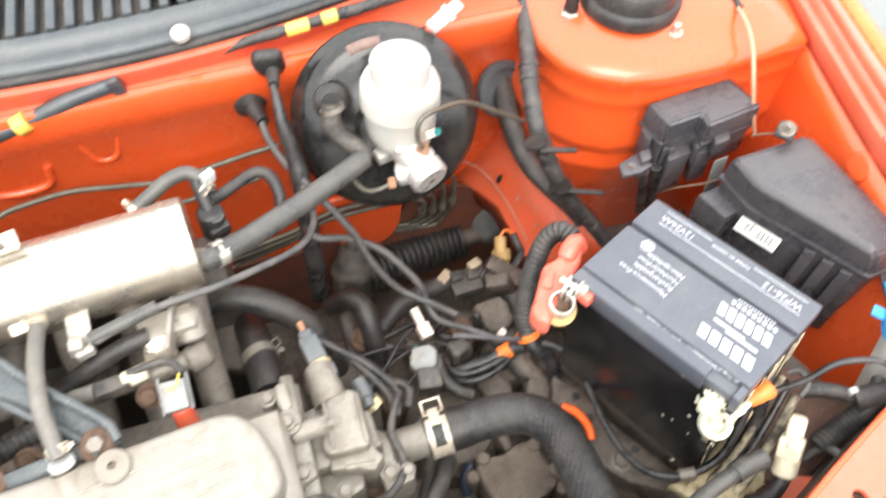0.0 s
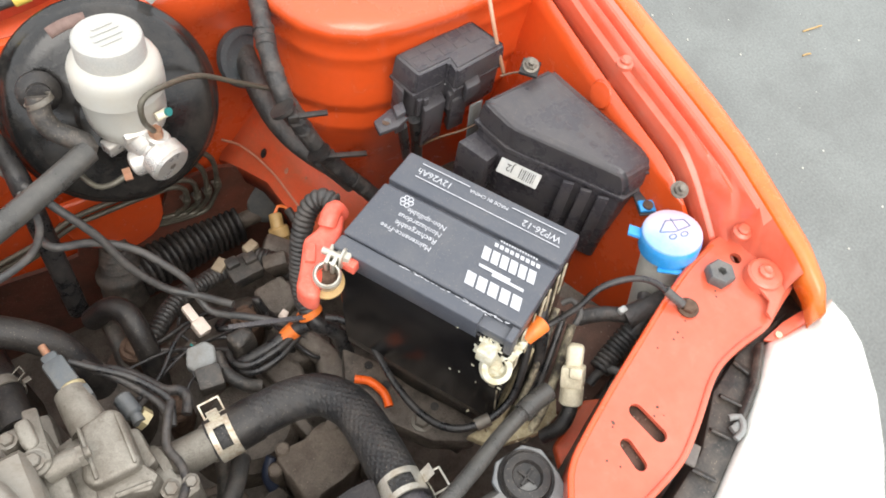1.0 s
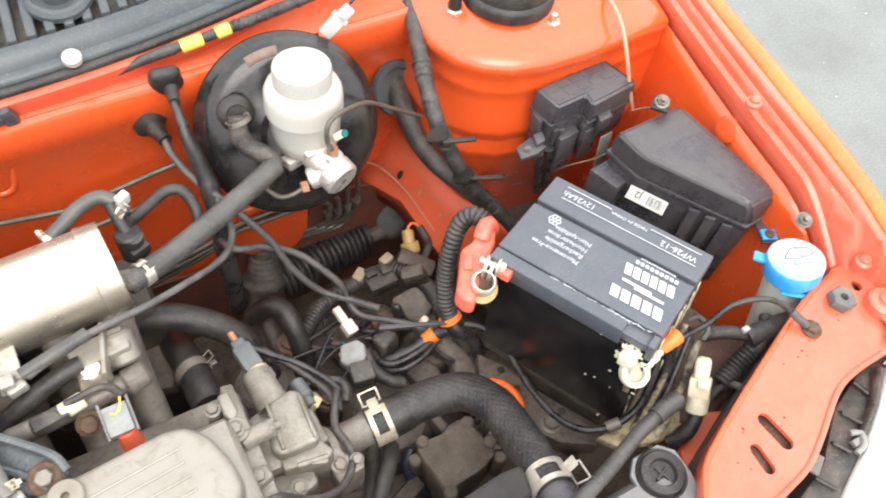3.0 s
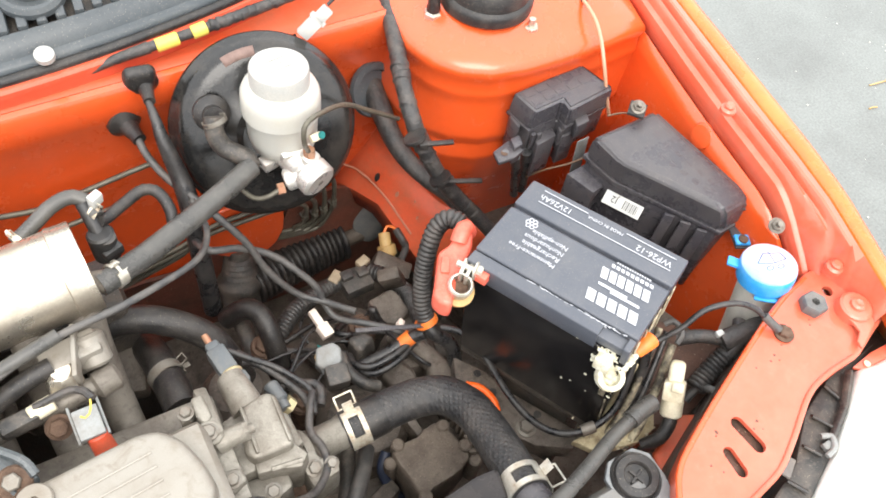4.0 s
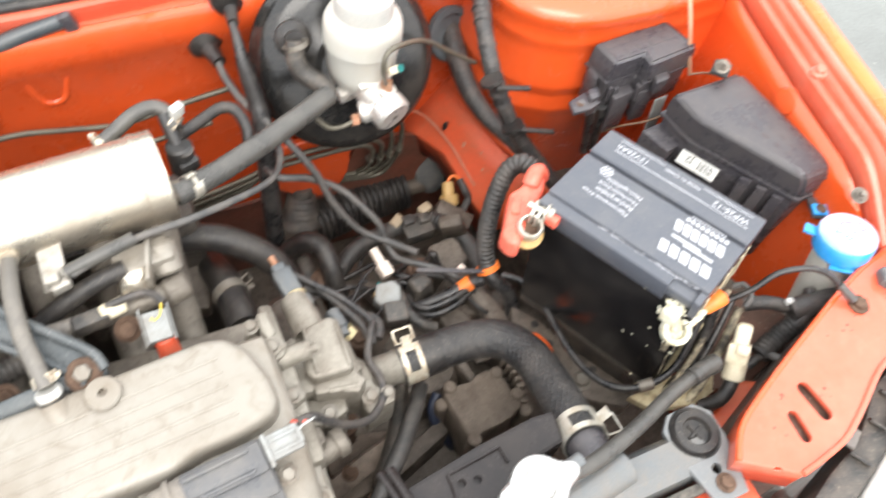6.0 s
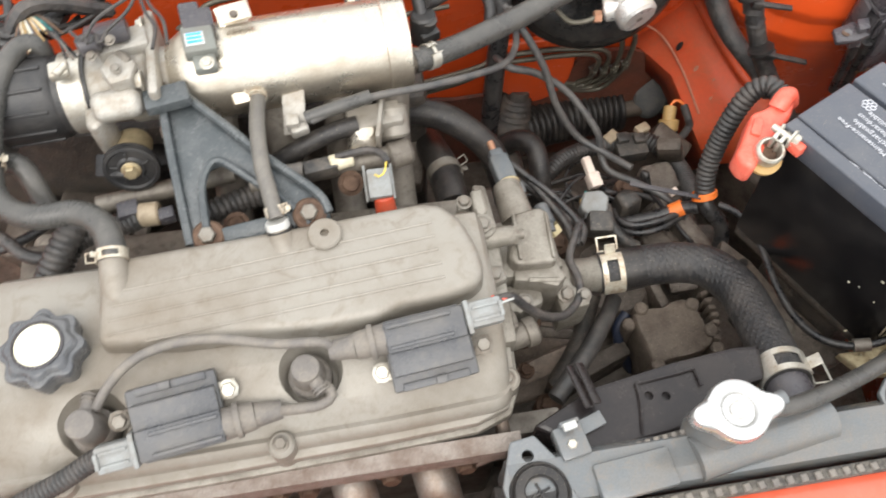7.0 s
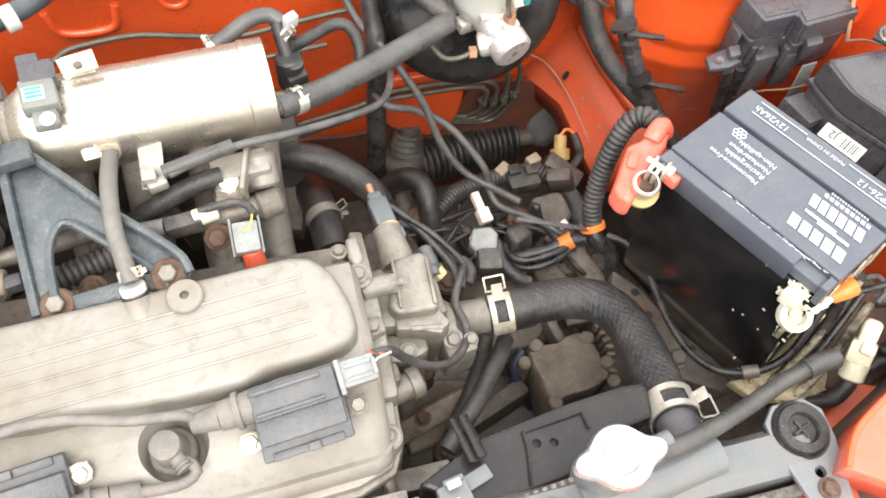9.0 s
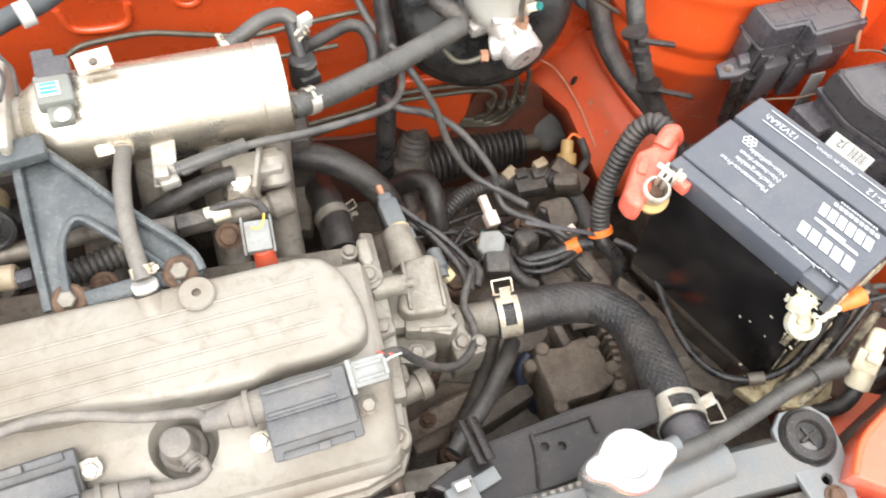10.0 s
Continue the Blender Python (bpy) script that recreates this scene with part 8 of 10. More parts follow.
lathe(bm, [(0.034, -0.006), (0.0335, 0.0), (0.030, 0.004), (0.026, 0.0045), (0.0245, 0.001), (0.016, 0.0005), (0.0155, 0.010), (0.011, 0.0135), (0.004, 0.014)], axes((0, -0.15, 1), at=(0.055, 0.601, 0.872)), 36)
part("spindle_cap", bm, "cowl", sp_)
bm = bmesh.new()
bar(bm, [(0.055, 0.601, 0.889), (-0.02, 0.66, 0.893), (-0.12, 0.73, 0.9)], 0.016, 0.007)
part("wiper_arm", bm, "iron", sp_)
ws = thing("windscreen", (0, 0.95, 0.95), "dark windscreen glass above the cowl", "windscreen")
bm = bmesh.new()
loft(bm, [[(x, 0.80 + 0.3 * (x + 0.05) ** 2, 0.87), (x, 1.2 + 0.3 * (x + 0.05) ** 2, 1.15)] for x in np.linspace(-0.75, 0.75, 20)], closed=False)
thick(part("glass", bm, "gloss", ws), 0.005)

# ---- thermostat housing ----
th = thing("thermostat_housing", (0.1059, 0.1722, 0.62), "dirty cast-aluminium thermostat housing on the cylinder head's end", "thermostat housing")
bm = bmesh.new()
prism(bm, [(0.085, 0.156), (0.11, 0.160), (0.119, 0.152), (0.1165, 0.104), (0.112, 0.100), (0.078, 0.102), (0.072, 0.112)], 0.62, 0.733, 0.0045, 3, top=0.97)
rough(bm, 0.0011, 80)
part("body", bm, "housing", th)
bm = bmesh.new()
prism(bm, [(0.061, 0.155), (0.088, 0.160), (0.09, 0.1), (0.062, 0.098)], 0.64, 0.717, 0.004, 2)
rough(bm, 0.0011, 80)
part("bridge", bm, "housing", th)
bm = bmesh.new()
prism(bm, [(0.079, 0.113), (0.115, 0.111), (0.1245, 0.0925), (0.1135, 0.083), (0.092, 0.090), (0.076, 0.094)], 0.66, 0.72, 0.0035, 2)
rough(bm, 0.0011, 80)
part("ledge", bm, "housing", th)
bm = bmesh.new()
prism(bm, [(0.11, 0.150), (0.124, 0.143), (0.1262, 0.108), (0.113, 0.104)], 0.64, 0.706, 0.0035, 2)
rough(bm, 0.0011, 80)
part("side_step", bm, "housing", th)
bm = bmesh.new()
prism(bm, [(0.05, 0.03), (0.064, 0.03), (0.0665, 0.13), (0.062, 0.172), (0.052, 0.172), (0.046, 0.16)], 0.64, 0.741, 0.004)
part("end_flange", bm, "housing", th)
for pts_, z1 in (([(0.047, 0.172), (0.059, 0.173), (0.0605, 0.147), (0.052, 0.139), (0.0465, 0.15)], 0.757), ([(0.0475, 0.1005), (0.0645, 0.0985), (0.067, 0.084), (0.05, 0.078), (0.043, 0.09)], 0.749), ([(0.0325, 0.154), (0.0345, 0.167), (0.043, 0.17), (0.0485, 0.161), (0.0435, 0.152)], 0.752)):
    bm = bmesh.new()
    prism(bm, pts_, 0.69, z1, 0.0035, 3, top=0.93)
    part("flange_ear", bm, "housing", th)
bm = bmesh.new()
bar(bm, [(0.0576, 0.1796, 0.733), (0.0568, 0.1312, 0.752)], 0.015, 0.012)
lathe(bm, [(0.0115, -0.02), (0.0112, -0.001), (0.0098, 0.0)], axes((0, -0.1, 1), at=(0.0525, 0.1335, 0.757)), 24)
part("arm", bm, "housing", th)
bm = bmesh.new()
tube(bm, [(0.0555, 0.127, 0.742), (0.064, 0.127, 0.744), (0.0795, 0.1268, 0.744)], (0.0098, 0.0086), 22)
rod(bm, (0.079, 0.1268, 0.744), (0.0832, 0.1267, 0.744), 0.0092, n=6)
rod(bm, (0.0832, 0.1267, 0.744), (0.088, 0.1266, 0.744), 0.0045)
part("port_boss", bm, "housing", th)
bm = bmesh.new()
tube(bm, [(0.0893, 0.1942, 0.714), (0.0905, 0.176, 0.716), (0.0926, 0.1535, 0.716)], (0.0135, 0.0162), 26)
part("sensor_boss", bm, "housing", th)
bm = bmesh.new()
lathe(bm, [(0.0225, -0.002), (0.0225, 0.006), (0.0195, 0.009), (0.0175, 0.016), (0.0168, 0.05), (0.0185, 0.052), (0.0185, 0.056), (0.0165, 0.058)], axes((0.0525, 0.007, -0.018), at=(0.1205, 0.1117, 0.671)), 32)
part("outlet_neck", bm, "housing", th)
bm = bmesh.new()
prism(bm, [(0.1148, 0.108), (0.133, 0.112), (0.135, 0.094), (0.149, 0.0905), (0.1477, 0.0745), (0.118, 0.068)], 0.64, 0.69, 0.004)
rough(bm, 0.0011, 80)
part("outlet_flange", bm, "housing", th)
bm = bmesh.new()
prism(bm, [(0.063, 0.1), (0.086, 0.097), (0.103, 0.09), (0.101, 0.076), (0.078, 0.07), (0.059, 0.074)], 0.63, 0.702, 0.004, 2)
rough(bm, 0.0011, 80)
part("lower_casting", bm, "housing", th)
bm = bmesh.new()
prism(bm, [(0.0518, 0.066), (0.0695, 0.064), (0.071, 0.0482), (0.0492, 0.0396)], 0.66, 0.728, 0.004, 2)
lathe(bm, [(0.0115, 0), (0.0112, 0.018), (0.0135, 0.019), (0.0135, 0.028), (0.0115, 0.03), (0.007, 0.031)], axes((0.026, 0.006, 0), at=(0.06, 0.0465, 0.70)), 26)
part("core_plug_boss", bm, "alud", th)
for a_, b_ in (((0.083, 0.108, 0.7335), (0.085, 0.152, 0.7335)), ((0.1125, 0.106, 0.7325), (0.1145, 0.150, 0.7325)), ((0.09, 0.0925, 0.72), (0.116, 0.0885, 0.72))):
    bm = bmesh.new()
    bar(bm, [a_, b_], 0.0045, 0.0035)
    part("casting_edge", bm, "housing", th)
for p, w, r_ in (((0.0522, 0.1335, 0.758), (0, -0.1, 1), 0.0058), ((0.0547, 0.0885, 0.75), (0, -0.1, 1), 0.0058), ((0.0405, 0.1605, 0.753), (0, 0, 1), 0.0054), ((0.1255, 0.086, 0.691), (0.2, -0.3, 1), 0.0062), ((0.0838, 0.0795, 0.703), (0, -0.3, 1), 0.006), ((0.142, 0.083, 0.69), (0.1, -0.2, 1), 0.0052)):
    bm = bmesh.new()
    hexbolt(bm, p, w, r_, 0.006)
    part("bolt", bm, "boltgrey", th)

ts = thing("temperature_sensor", (0.0886, 0.2206, 0.71), "grey-blue plug on the coolant temperature sensor", "sensor")
TSM = frame_of((0.0921, 0.1924, 0.714), (0.0852, 0.2354, 0.715), (0.1089, 0.1962, 0.714))
bm = bmesh.new()
box(bm, (0.030, 0.019, 0.017), TSM @ at(0.021, 0, 0), 0.003)
box(bm, (0.014, 0.014, 0.013), TSM @ at(0.037, 0, 0), 0.003)
for v in (-0.005, 0.005):
    box(bm, (0.026, 0.002, 0.003), TSM @ at(0.024, v, 0.009), 0.0006, 1)
part("plug", bm, "sensorgrey", ts)
bm = bmesh.new()
lathe(bm, [(0.0105, 0.001), (0.0115, 0.002), (0.0115, 0.006), (0.0095, 0.008)], TSM @ at(0, 0, 0, 0, 90), 20)
part("collar", bm, "brass", ts)
bm = bmesh.new()
lathe(bm, [(0.0125, -0.012), (0.0135, -0.010), (0.0135, -0.001), (0.0115, 0.001)], TSM @ at(0, 0, 0, 0, 90), 6)
part("hexagon", bm, "stopgrey", ts, "dark grey sensor hexagon")
bm = bmesh.new()
rod(bm, TSM @ Vector((0.044, 0, 0.002)), TSM @ Vector((0.056, 0, 0.002)), 0.0035)
part("tip", bm, "copper", ts)
pipe("sensor_wire", [(0.0966, 0.2254, 0.71), (0.1133, 0.2134, 0.7), (0.1325, 0.1993, 0.69), (0.1475, 0.1799, 0.685), (0.1561, 0.1593, 0.685), (0.1489, 0.1365, 0.685)], 0.0032, "cable", "black wire from the temperature sensor plug", "wiring", group="engine wires")
pipe("sensor_wire", [(0.1046, 0.2236, 0.7), (0.1207, 0.2083, 0.69), (0.136, 0.1884, 0.68), (0.1477, 0.1666, 0.675), (0.1494, 0.1476, 0.675)], 0.0043, "taped", "taped black wire beside the thermostat housing", "wiring", group="engine wires")
kn = thing("knock_plug", (0.1271, 0.166, 0.69), "small dark plug on the side of the housing", "connector")
bm = bmesh.new()
rod(bm, (0.1218, 0.1826, 0.69), (0.1257, 0.1602, 0.69), 0.008, bevel=0.002)
rod(bm, (0.1257, 0.1602, 0.69), (0.1264, 0.1521, 0.69), 0.0055)
part("plug", bm, "sensorgrey", kn)
bm = bmesh.new()
rod(bm, (0.1277, 0.1606, 0.685), (0.1321, 0.1549, 0.68), 0.0095, n=6)
part("nut", bm, "brass", kn)

# ---- radiator hose ----
rh = thing("radiator_hose", (0.2761, 0.112, 0.64), "thick ribbed black radiator hose curving to the radiator", "hose")
bm = bmesh.new()
tube(bm, [(0.1722, 0.1195, 0.652), (0.196, 0.1183, 0.655), (0.2242, 0.118, 0.658), (0.2546, 0.1147, 0.66), (0.2784, 0.1027, 0.665), (0.2916, 0.0752, 0.675), (0.2911, 0.0417, 0.69), (0.2872, 0.0096, 0.705), (0.2811, -0.027, 0.722), (0.2798, -0.037, 0.7265)], 0.0203, 28, 0.005)
part("hose", bm, "knit", rh, "black hose with a knitted surface")
bm = bmesh.new()
lathe(bm, [(0.0209, -0.012), (0.0213, -0.01), (0.0213, 0.012), (0.0209, 0.014)], axes(Vector((0.2242, 0.118, 0.658)) - Vector((0.196, 0.1183, 0.655)), at=(0.2017, 0.1183, 0.655)), 32)
part("cuff", bm, "rubber", rh)
spring_clamp(rh, Vector((0.1847, 0.1182, 0.654)), Vector((0.196, 0.1183, 0.655)) - Vector((0.1722, 0.1195, 0.652)), 0.0208, 0.021, (-0.1, 0.75, 0.6), "clampsteel", size=1.2, side=-1)
spring_clamp(rh, Vector((0.2819, -0.0268, 0.722)), Vector((0.2811, -0.027, 0.722)) - Vector((0.2872, 0.0096, 0.705)), 0.0209, 0.024, (0.9, 0.25, 0.2), "steel", size=1.25, side=-1)
bm = bmesh.new()
rod(bm, (0.2802, -0.034, 0.725), (0.279, -0.058, 0.732), 0.0175, 0.0185, 28)
part("neck", bm, "plastic", rh)

# ---- radiator ----
rad = thing("radiator", (0.2, -0.09, 0.35), "black plastic radiator tank with fan shroud at the front", "radiator")
bm = bmesh.new()
loft(bm, [[(x, -0.062, 0.66), (x, -0.062, 0.733), (x, -0.068, 0.742), (x, -0.09, 0.744), (x, -0.1, 0.738), (x, -0.104, 0.725), (x, -0.104, 0.66)] for x in (0.035, 0.05, 0.2, 0.36, 0.372)])
part("top_tank", bm, "tankgrey", rad, "grey-black top tank")
bm = bmesh.new()
box(bm, (0.34, 0.03, 0.36), at(0.2, -0.083, 0.48), 0.002)
part("core", bm, "rubberd", rad)
NK = Vector((0.1995, -0.0667, 0.79))
bm = bmesh.new()
lathe(bm, [(0.024, -0.07), (0.019, -0.04), (0.018, -0.012), (0.02, -0.01), (0.02, -0.004)], Matrix.Translation(NK), 32)
tube(bm, [(0.1806, -0.0857, 0.738), (0.2088, -0.0814, 0.74), (0.2474, -0.0767, 0.74), (0.2953, -0.0707, 0.738)], 0.0175, 24)
box(bm, (0.062, 0.03, 0.012), frame_of((0.1062, -0.0909, 0.742), (0.1519, -0.0868, 0.742), (0.1093, -0.0785, 0.742)) @ at(0.024, -0.002, 0), 0.003)
rod(bm, NK + Vector((0.02, 0.004, -0.016)), NK + Vector((0.05, 0.01, -0.018)), 0.0065)
part("filler_neck", bm, "tankgrey", rad)
SH = [(0.063, -0.039), (0.096, -0.0245), (0.1205, -0.0145), (0.189, -0.004), (0.245, 0.001), (0.266, -0.001), (0.262, -0.03), (0.215, -0.037), (0.205, -0.056), (0.171, -0.0625), (0.103, -0.0685), (0.09, -0.056)]
bm = bmesh.new()
prism(bm, SH, 0.66, 0.732, 0.004, 2)
shr = part("fan_shroud", bm, "shroud", rad, "black plastic fan shroud")
for pts in ([(0.1528, -0.0182, 0.733), (0.1523, -0.0344, 0.734), (0.1469, -0.0595, 0.733)], [(0.1528, -0.0182, 0.733), (0.1821, -0.0156, 0.733), (0.2044, -0.0131, 0.734)], [(0.2044, -0.0131, 0.734), (0.2059, -0.0288, 0.735)]):
    bm = bmesh.new()
    tube(bm, pts, 0.0016, 6)
    part("moulded_edge", bm, "shroud", shr)
for p in ((0.1612, -0.0292, 0.7325), (0.175, -0.0316, 0.7325)):
    bm = bmesh.new()
    lathe(bm, [(0.0038, -0.006), (0.0038, 0.02)], Matrix.Translation(p), 16)
    cut(shr, bm)
for a, b in (((0.1005, 0.002, 0.742), (0.1075, -0.034, 0.746)), ((0.1085, 0.003, 0.742), (0.1145, -0.032, 0.746))):
    bm = bmesh.new()
    bar(bm, [a, b], 0.0028, 0.009)
    part("clip_fin", bm, "shroud", shr)
bm = bmesh.new()
box(bm, (0.024, 0.026, 0.016), Matrix.Translation((0.088, -0.058, 0.738)) @ at(0, 0, 0, 0, 0, 10), 0.002)
box(bm, (0.016, 0.004, 0.022), Matrix.Translation((0.0875, -0.045, 0.742)) @ at(0, 0, 0, 0, 0, 10), 0.001)
box(bm, (0.03, 0.012, 0.006), Matrix.Translation((0.104, -0.046, 0.736)) @ at(0, 0, 0, 0, 0, 18), 0.001)
clip_ = part("clip_block", bm, "tankgrey", shr)
bm = bmesh.new()
box(bm, (0.011, 0.006, 0.005), Matrix.Translation((0.087, -0.0485, 0.754)) @ at(0, 0, 0, 0, 0, 10), 0.001)
part("white_tip", bm, "white", clip_, "pale clip tip")
bm = bmesh.new()
bar(bm, [(0.102, -0.0715, 0.7345), (0.188, -0.0625, 0.7345)], 0.006, 0.006)
strip_ = part("foam_seal", bm, "foam", rad, "dark foam strip with pale teeth")
for k in range(12):
    bm = bmesh.new()
    box(bm, (0.0042, 0.0045, 0.003), at(0.104 + k * 0.0073, -0.0713 + k * 0.00076, 0.7385, 0, 0, 6), 0.0008, 1)
    part("tooth", bm, "boot", strip_)
bm = bmesh.new()
hexbolt(bm, (0.0875, -0.0606, 0.7425), (0, 0, 1), 0.0042, 0.005)
part("bolt", bm, "steel", clip_)
ring = []
e = (Vector((0.231, -0.0665, 0.803)) - Vector((0.1601, -0.0675, 0.803)))
th0 = math.atan2(e.y, e.x)
for z, s in ((-0.01, 0.9), (-0.002, 1.0), (0.004, 1.0), (0.007, 0.95), (0.0085, 0.85), (0.0088, 0.64), (0.008, 0.58), (0.0055, 0.5), (0.0052, 0.3)):
    row = []
    for a in np.linspace(0, 2 * math.pi, 72, endpoint=False):
        r = 0.0232 + 0.0125 * max(0.0, math.cos(2 * a)) ** 4 * (1 if math.cos(2 * a) > 0 else 0)
        k = 1.0 if s > 0.8 else (0.0232 / r)
        row.append(NK + Vector((r * s * k * math.cos(a + th0), r * s * k * math.sin(a + th0), 0.006 + z)))
    ring.append(row)
bm = bmesh.new()
loft(bm, ring)
rc = part("radiator_cap", bm, "cap", rad, "bare metal two-eared radiator cap")
bm = bmesh.new()
lathe(bm, [(0.0062, 0.0105), (0.0062, 0.0135), (0.005, 0.0145), (0.002, 0.0142)], Matrix.Translation(NK), 30)
part("pressed_centre", bm, "brakealu", rc)
oh = thing("overflow_hose", (0.3278, -0.0438, 0.73), "grey rubber overflow hose from the radiator neck", "hose", group="small hoses")
bm = bmesh.new()
tube(bm, [(0.2314, -0.0632, 0.772), (0.251, -0.0633, 0.768), (0.2858, -0.0566, 0.758), (0.3317, -0.0433, 0.745), (0.3741, -0.029, 0.735), (0.4076, -0.0205, 0.73)], 0.007, 16)
part("hose", bm, "hosegrey", oh)
bm = bmesh.new()
tube(bm, [(0.4045, -0.0214, 0.73), (0.4198, -0.0181, 0.73), (0.4369, -0.017, 0.728)], 0.0092, 18)
part("sleeve", bm, "hosegrey", oh)

def radiator_mount(P, ends, label):
    g = thing("radiator_mount", P, label, "bracket", group="radiator mounts")
    bm = bmesh.new()
    c = Vector(P)
    a, b = Vector(ends[0]), Vector(ends[1])
    d = (b - a).normalized()
    n = Vector((-d.y, d.x, 0))
    nw = 0.016 if b.x > 0.3 else 0.01
    ring = [c + n * 0.026 - d * 0.012, c + n * 0.026 + d * 0.012, b + n * nw, b - n * nw, c - n * 0.026 + d * 0.012, c - n * 0.026 - d * 0.012, c - n * 0.014 - d * 0.024, c + n * 0.014 - d * 0.024]
    prism(bm, [(p.x, p.y) for p in ring], P[2] - 0.012, P[2] - 0.006, 0.0015)
    pl_ = part("plate", bm, "ironblue", g)
    bm = bmesh.new()
    lathe(bm, [(0.024, -0.02), (0.024, -0.006), (0.0225, -0.003), (0.021, -0.004), (0.0195, -0.001), (0.013, 0.0005), (0.012, -0.001), (0.0118, -0.0052), (0.0105, -0.0055)], Matrix.Translation(c), 36)
    part("rubber_bush", bm, "rubber", g, "round rubber bush")
    bm = bmesh.new()
    for k in (0, 2):
        box(bm, (0.016, 0.0022, 0.003), Matrix.Translation(c) @ at(0, 0, -0.0045, 0, 0, 45 * k + 20), 0.0005)
    part("centre_star", bm, "rubber", g)
    h = b - d * 0.014
    bm = bmesh.new()
    q = h if ends[1][0] < 0.3 else c + d * 0.034
    lathe(bm, [(0.0048, P[2] - 0.05), (0.0048, P[2] + 0.05)], Matrix.Translation((q.x, q.y, 0)), 18)
    cut(pl_, bm)
    if ends[1][0] > 0.3:
        bm = bmesh.new()
        hexbolt(bm, (h.x, h.y, P[2] - 0.006), (0, 0, 1), 0.0065, 0.006)
        part("bolt", bm, "rust", g, "rusty bolt")
radiator_mount((0.3693, -0.0695, 0.748), ((0.3693, -0.0695, 0.748), (0.3699, -0.1312, 0.748)), "dark grey steel bracket with rubber bush on the radiator")
radiator_mount((0.0559, -0.0923, 0.748), ((0.0559, -0.0923, 0.748), (0.0502, -0.0495, 0.748)), "small grey steel bracket with rubber bush on the radiator")

# ---- hoses and conduits over the gearbox ----
pipe("coolant_hose", [(-0.017, 0.3038, 0.69), (0.0095, 0.3063, 0.7), (0.0413, 0.2971, 0.7), (0.0717, 0.2821, 0.685), (0.0924, 0.267, 0.665), (0.1022, 0.2495, 0.64), (0.109, 0.2379, 0.61)], 0.0145, "rubber", "thick black coolant hose passing under the plenum", "hose", 18, group="coolant hoses")
ch = thing("coolant_hose", (0.0389, 0.2506, 0.66), "upright black coolant hose with a spring clamp", "hose", group="coolant hoses")
bm = bmesh.new()
tube(bm, [(0.0297, 0.3075, 0.64), (0.0359, 0.2619, 0.67), (0.0382, 0.2224, 0.685), (0.0398, 0.1941, 0.69)], 0.0165, 22)
part("hose", bm, "rubber", ch)
spring_clamp(ch, Vector((0.0377, 0.2398, 0.68)), Vector((0.02, -0.09, 0.02)), 0.0168, 0.011, (0.9, 0.3, 0.2), "boltgrey", size=0.8)
pipe("coolant_hose", [(0.1244, 0.3437, 0.56), (0.1441, 0.333, 0.585), (0.1573, 0.3174, 0.59), (0.1604, 0.2926, 0.58), (0.1597, 0.2685, 0.55), (0.1564, 0.2529, 0.52)], 0.0125, "rubber", "black hose bending down beside the engine", "hose", 16, group="coolant hoses")
pipe("coolant_hose", [(0.1368, 0.3635, 0.54), (0.1392, 0.3296, 0.55), (0.1375, 0.2991, 0.545), (0.1365, 0.2784, 0.53)], 0.0105, "rubberd", "dusty black hose bending down beside the engine", "hose", 16, group="coolant hoses")
pipe("steering_boot", [(0.1922, 0.4673, 0.41), (0.2501, 0.4795, 0.405), (0.3099, 0.4894, 0.4), (0.349, 0.4911, 0.4)], 0.03, "rubber", "ribbed black rubber boot on the steering rack", "boot", 24, 0.005, 0.0055, 0.0095)
pipe("steering_shaft", [(0.3388, 0.4899, 0.4), (0.3881, 0.4909, 0.4), (0.4482, 0.49, 0.4)], 0.014, "grime", "dark greasy steering shaft below the booster", "shaft", 16)
gb = thing("gear_boot", (0.171, 0.459, 0.385), "dusty flared rubber boot with rings at the bulkhead", "boot")
bm = bmesh.new()
lathe(bm, [(0.014, -0.012), (0.0165, 0.0), (0.0205, 0.003), (0.0175, 0.006), (0.0185, 0.008), (0.0222, 0.0115), (0.0188, 0.0145), (0.02, 0.017), (0.024, 0.0205), (0.0202, 0.0235), (0.0215, 0.026), (0.0258, 0.0295), (0.022, 0.033), (0.0245, 0.037), (0.0305, 0.042), (0.033, 0.046), (0.033, 0.051), (0.0295, 0.054), (0.0285, 0.062), (0.030, 0.066), (0.030, 0.09)], axes((-0.012, -0.022, -0.085), at=(0.184, 0.4825, 0.472)), 36)
part("rubber", bm, "rubberd", gb)
pipe("wiring_conduit", [(0.1515, 0.2921, 0.53), (0.1781, 0.3109, 0.535), (0.2067, 0.3342, 0.53), (0.2406, 0.3496, 0.52), (0.2781, 0.3607, 0.51)], 0.0105, "conduit", "dusty corrugated conduit over the gearbox", "wiring", 12, 0.005, 0.0022, 0.0055, group="conduits")
pipe("wiring_conduit", [(0.3245, 0.3606, 0.51), (0.3421, 0.3366, 0.515), (0.3499, 0.3004, 0.525), (0.3433, 0.2602, 0.545), (0.3348, 0.2324, 0.56)], 0.0105, "conduit", "dusty corrugated conduit by the battery", "wiring", 12, 0.005, 0.0022, 0.0055, group="conduits")
pc = thing("positive_cable", (0.3291, 0.2432, 0.66), "thick corrugated black conduit on the battery's positive cable", "cable")
bm = bmesh.new()
